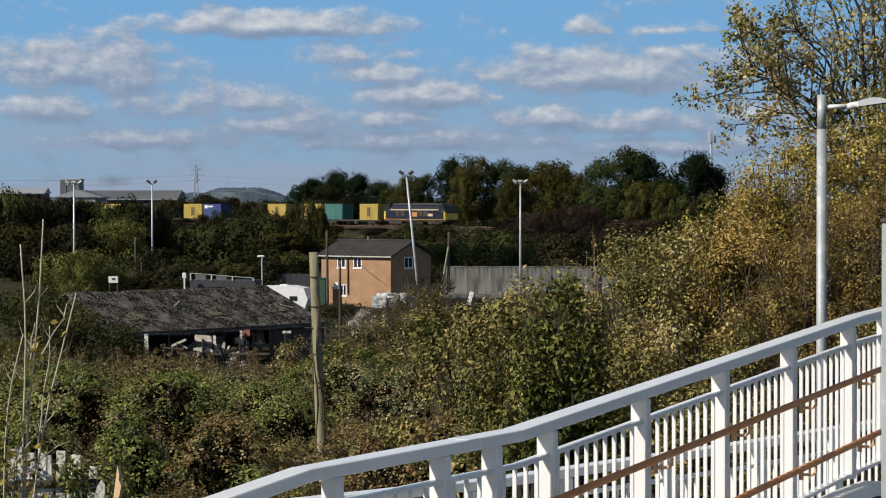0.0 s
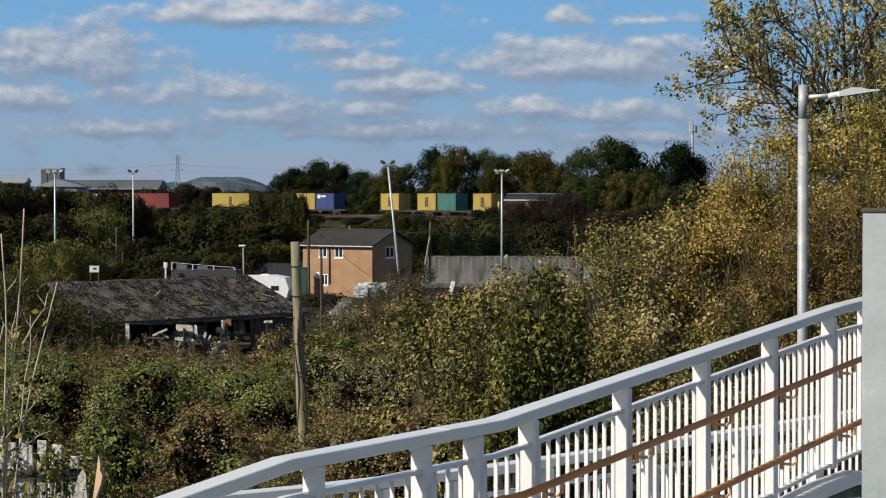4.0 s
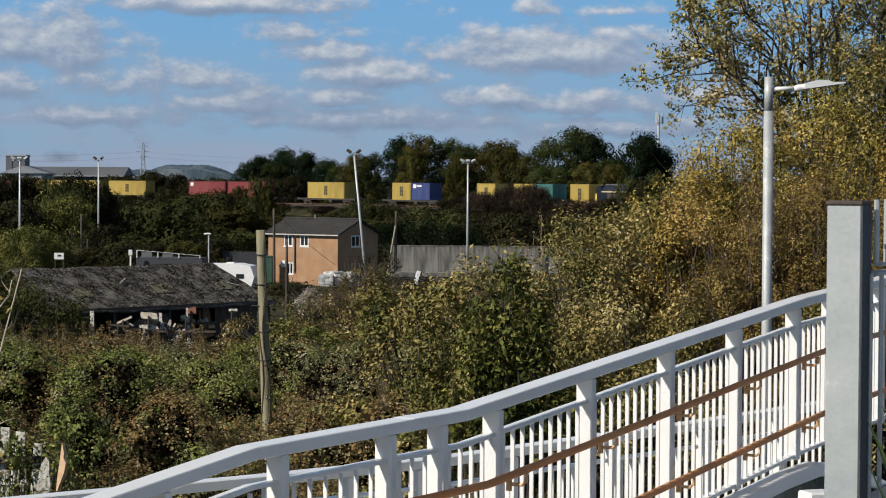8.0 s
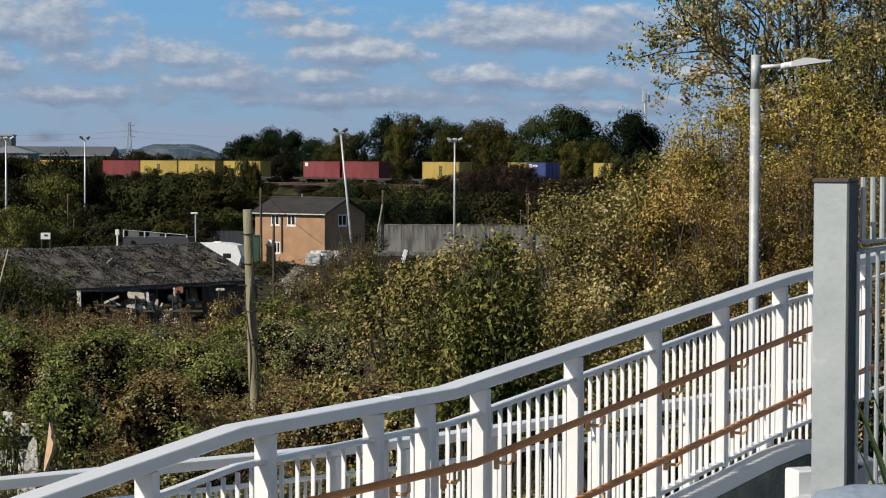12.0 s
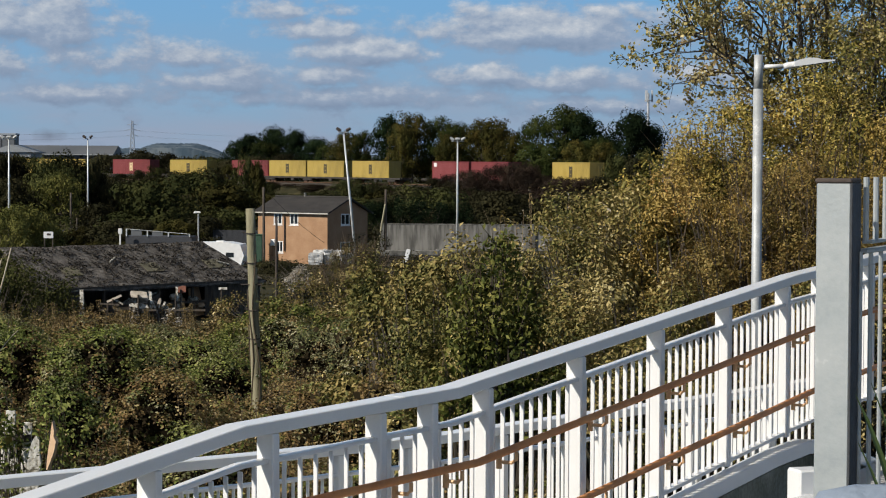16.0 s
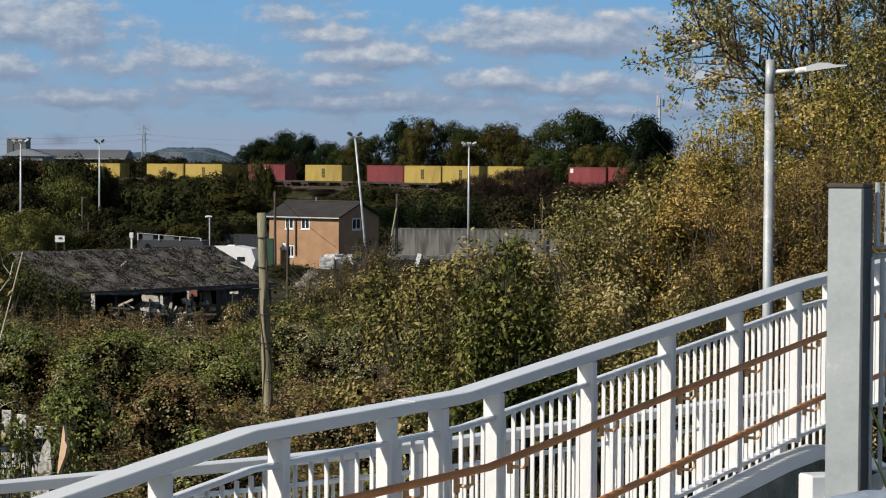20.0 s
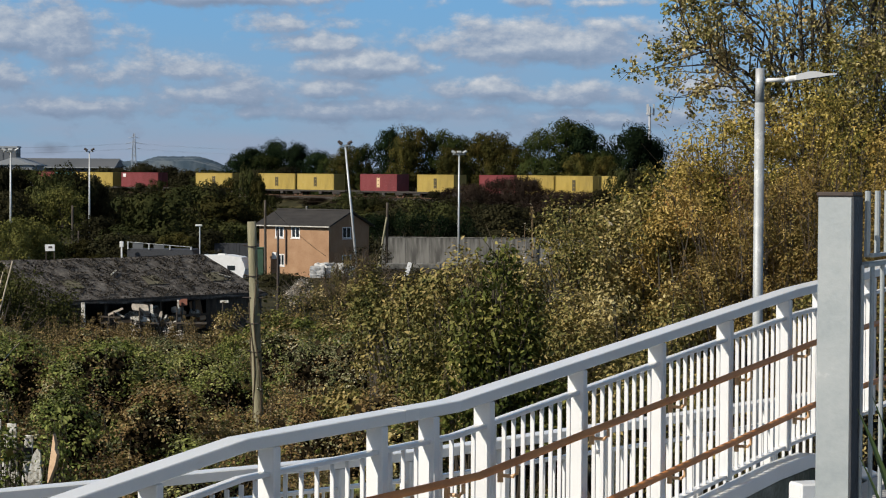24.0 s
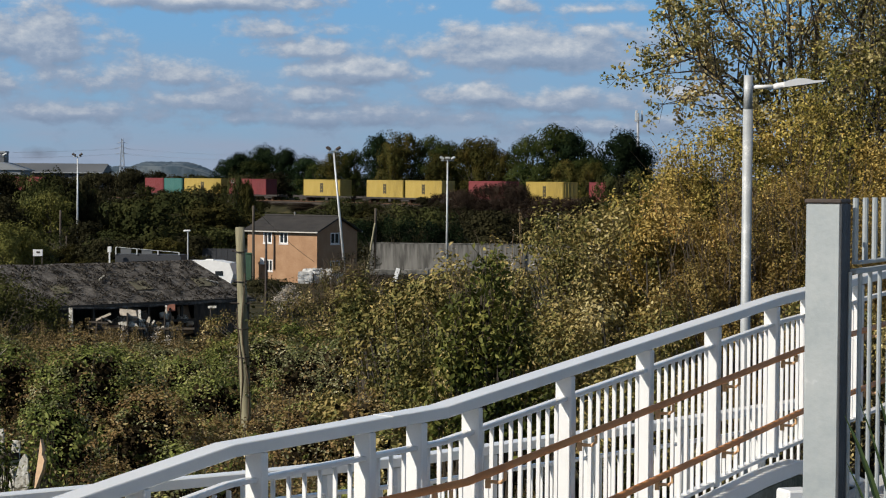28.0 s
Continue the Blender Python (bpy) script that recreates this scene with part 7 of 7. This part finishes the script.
def build_strap_plant():
    """Long blades rise from the root and bend over to their tips."""
    g = np.random.default_rng(64)
    root = Vector((1.34, 5.94, 7.96))
    pl = thing("strap_plant", "green strap-leaved plant in front of the fence", "plant", at=root)
    tips = [(-0.22, 0.06, 0.92, 0.011), (-0.22, 0.02, 0.80, 0.007), (-0.175, 0.08, 0.95, 0.005), (-0.145, 0.0, 0.99, 0.010), (-0.10, 0.05, 0.86, 0.009)]
    tips += [(g.uniform(0.0, 0.35), g.uniform(-0.2, 0.25), g.uniform(0.6, 1.0), g.uniform(0.006, 0.011)) for _ in range(9)]
    for x, y, z, w in tips:
        tip = Vector((x, y, z))
        bend = tip + Vector((-x * 0.66, -y * 0.5, -0.28))
        vs = []
        for k in range(9):
            t = k / 8
            c = bend * (2 * t * (1 - t)) + tip * (t * t)
            way = (bend * (1 - t) + (tip - bend) * t).normalized()
            side = way.cross(Vector((0.2, -1, 0.3))).normalized()
            ww = w * (0.35 + 0.65 * math.sin(math.pi * min(1.0, t * 0.75 + 0.1))) * (1 - t ** 5) + 0.0008
            vs += [c - side * ww, c + way.cross(side) * ww * 0.35, c + side * ww]
        fs = [(k * 3 + j, k * 3 + j + 1, k * 3 + j + 4, k * 3 + j + 3) for k in range(8) for j in range(2)]
        part("leaf", Geo().add(vs, fs), STRAP, pl)


STRAP = leafage("strap_leaf_green", [(0.03, 0.06, 0.015), (0.07, 0.12, 0.03), (0.14, 0.17, 0.05)], patch=0.2, clear=0.15)
build_strap_plant()


def build_near_ledge():
    """The pale blue-grey end of a rail close by."""
    r = thing("rail_end", "pale blue-grey painted rail end close by", "rail", at=(0.0, 0.0, 0.0))
    part("bar", Geo().tube([(0.265, 1.6, 9.24), (0.275, 1.6, 9.24), (0.3, 1.6, 9.24), (0.785, 1.6, 9.24)], [0.012, 0.026, 0.031, 0.031], 24), blue_grey, r, smooth=True)
    part("upright", Geo().box((0.05, 0.05, 1.28), pose(0.74, 1.62, 8.59), 0.006), blue_grey, r)


build_near_ledge()
shrub_bank("clematis", "seeding wild clematis with pale fluffy heads", 57, [(-8.7, 150, 1.75, 0.6, 0.6), (-8.3, 150, 1.3, 0.5, 0.5), (-9.3, 150, 1.2, 0.5, 0.5)], 2200, 0.12, FLUFF, "yard bushes")


# ---- train ----
def painted(name, rgb, rough=0.5):
    c = np.array(rgb)
    return surface(name, [(0.25, tuple(c * 0.72)), (0.5, tuple(c)), (0.8, tuple(np.minimum(1, c * 1.12 + 0.015)))], 0.5, rough, bump=0.05, fine=3, spread=0.25, stretch=(1, 1, 0.4))


BOX_PAINT = {"yellow": painted("yellow_container", (0.36, 0.26, 0.055)), "red": painted("red_container", (0.17, 0.028, 0.028)), "teal": painted("teal_container", (0.03, 0.12, 0.105)), "blue": painted("blue_container", (0.028, 0.045, 0.15))}
EMBLEM_DARK = surface("emblem_dark", [(0.3, (0.05, 0.04, 0.02)), (0.7, (0.09, 0.07, 0.03))], 5, 0.6)
EMBLEM_PALE = surface("emblem_pale", [(0.3, (0.55, 0.40, 0.22)), (0.7, (0.66, 0.50, 0.30))], 5, 0.6)
MARK_WHITE = surface("mark_white", [(0.3, (0.6, 0.6, 0.6)), (0.7, (0.75, 0.75, 0.75))], 5, 0.6)


def make_container(colour, length, mark, high):
    box = thing("shipping_container", f"{colour} corrugated steel shipping container on a flat wagon", "container", "containers on the train")
    W, H = 2.44, high
    g = Geo()
    g.span((0.12, -W / 2 + 0.1, 0.12), (length - 0.12, W / 2 - 0.1, H - 0.08))
    for side in (-1, 1):
        pitch = 0.278
        n = int((length - 0.3) / pitch)
        prof = []
        for i in range(n):
            x = 0.15 + i * pitch
            prof += [(x, 0.036), (x + 0.07, 0.036), (x + 0.139, 0.0), (x + 0.209, 0.0)]
        prof.append((0.15 + n * pitch, 0.036))
        vs = [(x, side * (W / 2 - 0.01 - d), z) for z in (0.15, H - 0.11) for x, d in prof]
        k = len(prof)
        g.add(vs, [(i, i + 1, k + i + 1, k + i) for i in range(k - 1)])
    part("body", g, BOX_PAINT[colour], box)
    fr = Geo()
    for x in (0.08, length - 0.08):
        for y in (-W / 2 + 0.08, W / 2 - 0.08):
            fr.box((0.16, 0.16, H), Matrix.Translation((x, y, H / 2)), 0.01)
    for z in (0.08, H - 0.06):
        for y in (-W / 2 + 0.06, W / 2 - 0.06):
            fr.box((length - 0.32, 0.12, 0.14), Matrix.Translation((length / 2, y, z)))
        for x in (0.07, length - 0.07):
            fr.box((0.14, W - 0.32, 0.14), Matrix.Translation((x, 0, z)))
    part("frame", fr, BOX_PAINT[colour], box)
    for y in (-0.56, 0.56):
        d = Geo()
        d.box((0.05, 1.08, H - 0.3), Matrix.Translation((length - 0.06, y, H / 2)), 0.01)
        for k in (-0.25, 0.25):
            d.tube([(length - 0.01, y + k, 0.2), (length - 0.01, y + k, H - 0.2)], 0.025, 6)
        part("door", d, BOX_PAINT[colour], box)
    if mark == "shield":
        m = EMBLEM_PALE if colour == "red" else EMBLEM_DARK
        e = Geo()
        for z, w, h in ((0.62, 1.0, 0.34), (0.05, 1.0, 0.55), (-0.55, 1.0, 0.34)):
            e.box((w, 0.02, h), Matrix.Translation((length / 2, -W / 2 - 0.004, H / 2 + z)))
        e.box((0.3, 0.02, 1.7), Matrix.Translation((length / 2 - 0.35, -W / 2 - 0.002, H / 2)))
        e.box((0.3, 0.02, 1.7), Matrix.Translation((length / 2 + 0.35, -W / 2 - 0.002, H / 2)))
        part("emblem", e, m, box, "plain block emblem on the side")
    elif mark:
        e = Geo()
        e.box((1.0, 0.02, 0.65), Matrix.Translation((1.1, -W / 2 - 0.004, H - 0.55)))
        if mark == "bars":
            e.box((1.6, 0.02, 0.3), Matrix.Translation((2.6, -W / 2 - 0.004, H - 0.5)))
        part("emblem", e, MARK_WHITE, box, "small white mark on the side")
    return box


def make_wagon():
    w = thing("flat_wagon", "dark low container flat wagon on two bogies", "wagon", "train wagons")
    L = 19.4
    g = Geo()
    for y in (-1.1, 1.1):
        g.box((L - 0.4, 0.14, 0.3), Matrix.Translation((0, y, 0.9)))
    g.box((L, 2.3, 0.1), Matrix.Translation((0, 0, 0.98)))
    for x in (-L / 2 + 0.1, L / 2 - 0.1):
        g.box((0.2, 2.5, 0.4), Matrix.Translation((x, 0, 0.85)))
        for y in (-0.85, 0.85):
            g.tube([(x, y, 0.95), (x + math.copysign(0.45, x), y, 0.95)], [0.1, 0.2], 8)
    part("deck", g, bogie_dark, w)
    part("brake_box", Geo().box((0.9, 0.5, 0.5), Matrix.Translation((1.5, -0.9, 0.55)), 0.03), bogie_dark, w)
    for x in (-6.6, 6.6):
        b = Geo()
        for y in (-1.0, 1.0):
            b.box((2.5, 0.16, 0.32), Matrix.Translation((x, y, 0.55)), 0.03)
        b.box((0.5, 2.0, 0.3), Matrix.Translation((x, 0, 0.6)))
        bog = part("bogie", b, bogie_dark, w)
        for dx in (-0.9, 0.9):
            k = Geo()
            for y in (-0.75, 0.75):
                k.tube([(x + dx, y - 0.06, 0.42), (x + dx, y + 0.06, 0.42)], 0.42, 16)
            k.tube([(x + dx, -0.8, 0.42), (x + dx, 0.8, 0.42)], 0.08, 8)
            part("wheelset", k, rust, bog)
    return w


def make_loco():
    loco = thing("locomotive", "dark blue and orange diesel freight locomotive with yellow cab ends", "locomotive")
    navy, orange = surface("loco_dark_blue", [(0.3, (0.006, 0.007, 0.012)), (0.7, (0.014, 0.016, 0.026))], 0.8, 0.45, fine=3), painted("loco_orange", (0.42, 0.19, 0.045))
    yellow, grey = painted("loco_yellow", (0.62, 0.45, 0.05)), painted("loco_roof_grey", (0.10, 0.105, 0.115))
    cream = painted("loco_cream", (0.50, 0.40, 0.24))
    L = 20.6
    prof = [(-1.32, 1.15), (1.32, 1.15), (1.32, 3.0), (1.05, 3.5), (0.55, 3.85), (-0.55, 3.85), (-1.05, 3.5), (-1.32, 3.0)]
    q = Matrix.Rotation(radians(90), 4, "Z")
    g = Geo().prism([(a, b) for a, b in prof], L - 4.2, q)
    part("body", g, navy, loco)
    for s in (-1, 1):
        c = Geo()
        o = [(s * 8.2, 1.15), (s * 10.3, 1.15), (s * 10.3, 2.3), (s * 9.75, 3.55), (s * 9.3, 3.8), (s * 8.2, 3.8)]
        if s < 0:
            o = o[::-1]
        c.prism(o, 2.62)
        cab = part("cab", c, navy, loco)
        part("nose", Geo().box((0.06, 2.5, 1.05), Matrix.Translation((s * 10.32, 0, 1.72)), 0.02), yellow, cab, "yellow warning end")
        part("windscreen", Geo().box((0.05, 2.2, 0.85), Matrix.Translation((s * 10.07, 0, 2.9)) @ Matrix.Rotation(radians(-24 * s), 4, "Y"), 0.02), pane_dark, cab)
        for y in (-1.315, 1.315):
            part("side_window", Geo().box((0.75, 0.03, 0.75), Matrix.Translation((s * 9.2, y, 2.75)), 0.02), pane_dark, cab)
            part("cab_side", Geo().box((0.5, 0.025, 1.4), Matrix.Translation((s * 9.95, y, 1.9)), 0.01), yellow, cab)
            part("headlight", Geo().box((0.03, 0.3, 0.2), Matrix.Translation((s * 10.36, y * 0.6, 1.55)), 0.02), MARK_WHITE, cab)
    for y in (-1.335, 1.335):
        part("stripe", Geo().box((16.2, 0.03, 0.2), Matrix.Translation((0, y, 2.9))), cream, loco, "thin cream band along the side")
        for x, w in ((0.2, 1.7),):
            part("side_panel", Geo().box((w, 0.035, 0.8), Matrix.Translation((x, y, 2.1))), orange, loco, "orange side panel")
            part("side_panel", Geo().box((1.6, 0.035, 0.45), Matrix.Translation((x + 5.2, y, 2.0))), cream, loco, "small cream side panel")
        part("sole_bar", Geo().box((19.6, 0.03, 0.1), Matrix.Translation((0, y, 1.2))), orange, loco, "thin orange line along the frame")
        for x in (-5.5, -3.8, 2.2, 3.8):
            part("grille", Geo().box((1.3, 0.03, 0.9), Matrix.Translation((x, y, 2.25))), bogie_dark, loco)
    part("roof", Geo().box((16.2, 1.5, 0.18), Matrix.Translation((0, 0, 3.9)), 0.05), grey, loco)
    for x in (-6, -4.2, 3.5):
        part("roof_fan", Geo().tube([(x, 0, 3.95), (x, 0, 4.06)], 0.55, 14), bogie_dark, loco)
    part("frame", Geo().box((L, 2.4, 0.35), Matrix.Translation((0, 0, 1.0)), 0.03), bogie_dark, loco)
    part("fuel_tank", Geo().box((4.6, 2.2, 0.75), Matrix.Translation((0, 0, 0.62)), 0.1), bogie_dark, loco)
    for x in (-6.6, 6.6):
        b = Geo()
        for y in (-1.1, 1.1):
            b.box((4.4, 0.18, 0.4), Matrix.Translation((x, y, 0.6)), 0.03)
        b.box((0.8, 2.0, 0.4), Matrix.Translation((x, 0, 0.7)))
        bog = part("bogie", b, bogie_dark, loco)
        for dx in (-1.6, 0, 1.6):
            k = Geo()
            for y in (-0.75, 0.75):
                k.tube([(x + dx, y - 0.06, 0.5), (x + dx, y + 0.06, 0.5)], 0.5, 18)
            k.tube([(x + dx, -0.8, 0.5), (x + dx, 0.8, 0.5)], 0.09, 8)
            part("wheelset", k, rust, bog)
    return loco


def run_of(t):
    """Metres that the train has run at t seconds, easing off a little."""
    return 10.5275 * t - 0.021582 * (t - 14) ** 2


# rear end of each container behind the mark on the line, its colour, length in feet and mark
LOAD = [(-28.0, "yellow", 20, "shield"), (-39.9, "teal", 20, ""), (-46.6, "yellow", 20, "shield"), (-58.9, "yellow", 20, "shield"), (-80.7, "blue", 20, "bars"), (-87.1, "yellow", 20, "shield"), (-115.5, "yellow", 40, "shield"), (-142.3, "red", 40, ""), (-155.3, "red", 40, "bars2"), (-182.0, "yellow", 40, "shield"), (-197.1, "yellow", 40, "shield"), (-209.8, "yellow", 40, "shield"), (-222.3, "red", 40, ""), (-243.0, "yellow", 40, "shield"), (-262.0, "red", 40, "shield"), (-283.1, "yellow", 40, "shield"), (-296.0, "yellow", 40, "shield"), (-317.1, "yellow", 40, "shield"), (-341.9, "red", 40, "bars2"), (-357.0, "yellow", 40, "shield"), (-363.7, "teal", 20, ""), (-370.0, "red", 20, ""), (-416.5, "red", 40, "bars2")]
DECK = RAIL_TOP + 1.03


def motions():
    seen, moves, first, mids, i = {}, [], None, [], 0
    ticks = [float(k) for k in range(0, 29)]
    for rear, colour, feet, mark in LOAD:
        length = 12.19 if feet == 40 else 6.06
        key = (colour, feet, mark)
        box = copy_thing(seen[key], Matrix()) if key in seen else make_container(colour, length, mark, 2.9)
        seen.setdefault(key, box)
        moves.append((box, rear + length / 2, Matrix.Translation((-length / 2, 0, DECK - RAIL_TOP))))
    while i < len(LOAD):
        front = LOAD[i][0] + (12.19 if LOAD[i][2] == 40 else 6.06)
        j = i
        while j + 1 < len(LOAD) and front - LOAD[j + 1][0] < 19.6:
            j += 1
        mids.append((front + LOAD[j][0]) / 2)
        i = j + 1
    for mid in mids:
        w = copy_thing(first, Matrix()) if first else make_wagon()
        first = first or w
        moves.append((w, mid, Matrix()))
    moves.append((make_loco(), -9.6, Matrix()))
    for ob, mid, shift in moves:
        walk(ob, [(t, line_at(run_of(t) + mid) @ shift) for t in ticks])


motions()
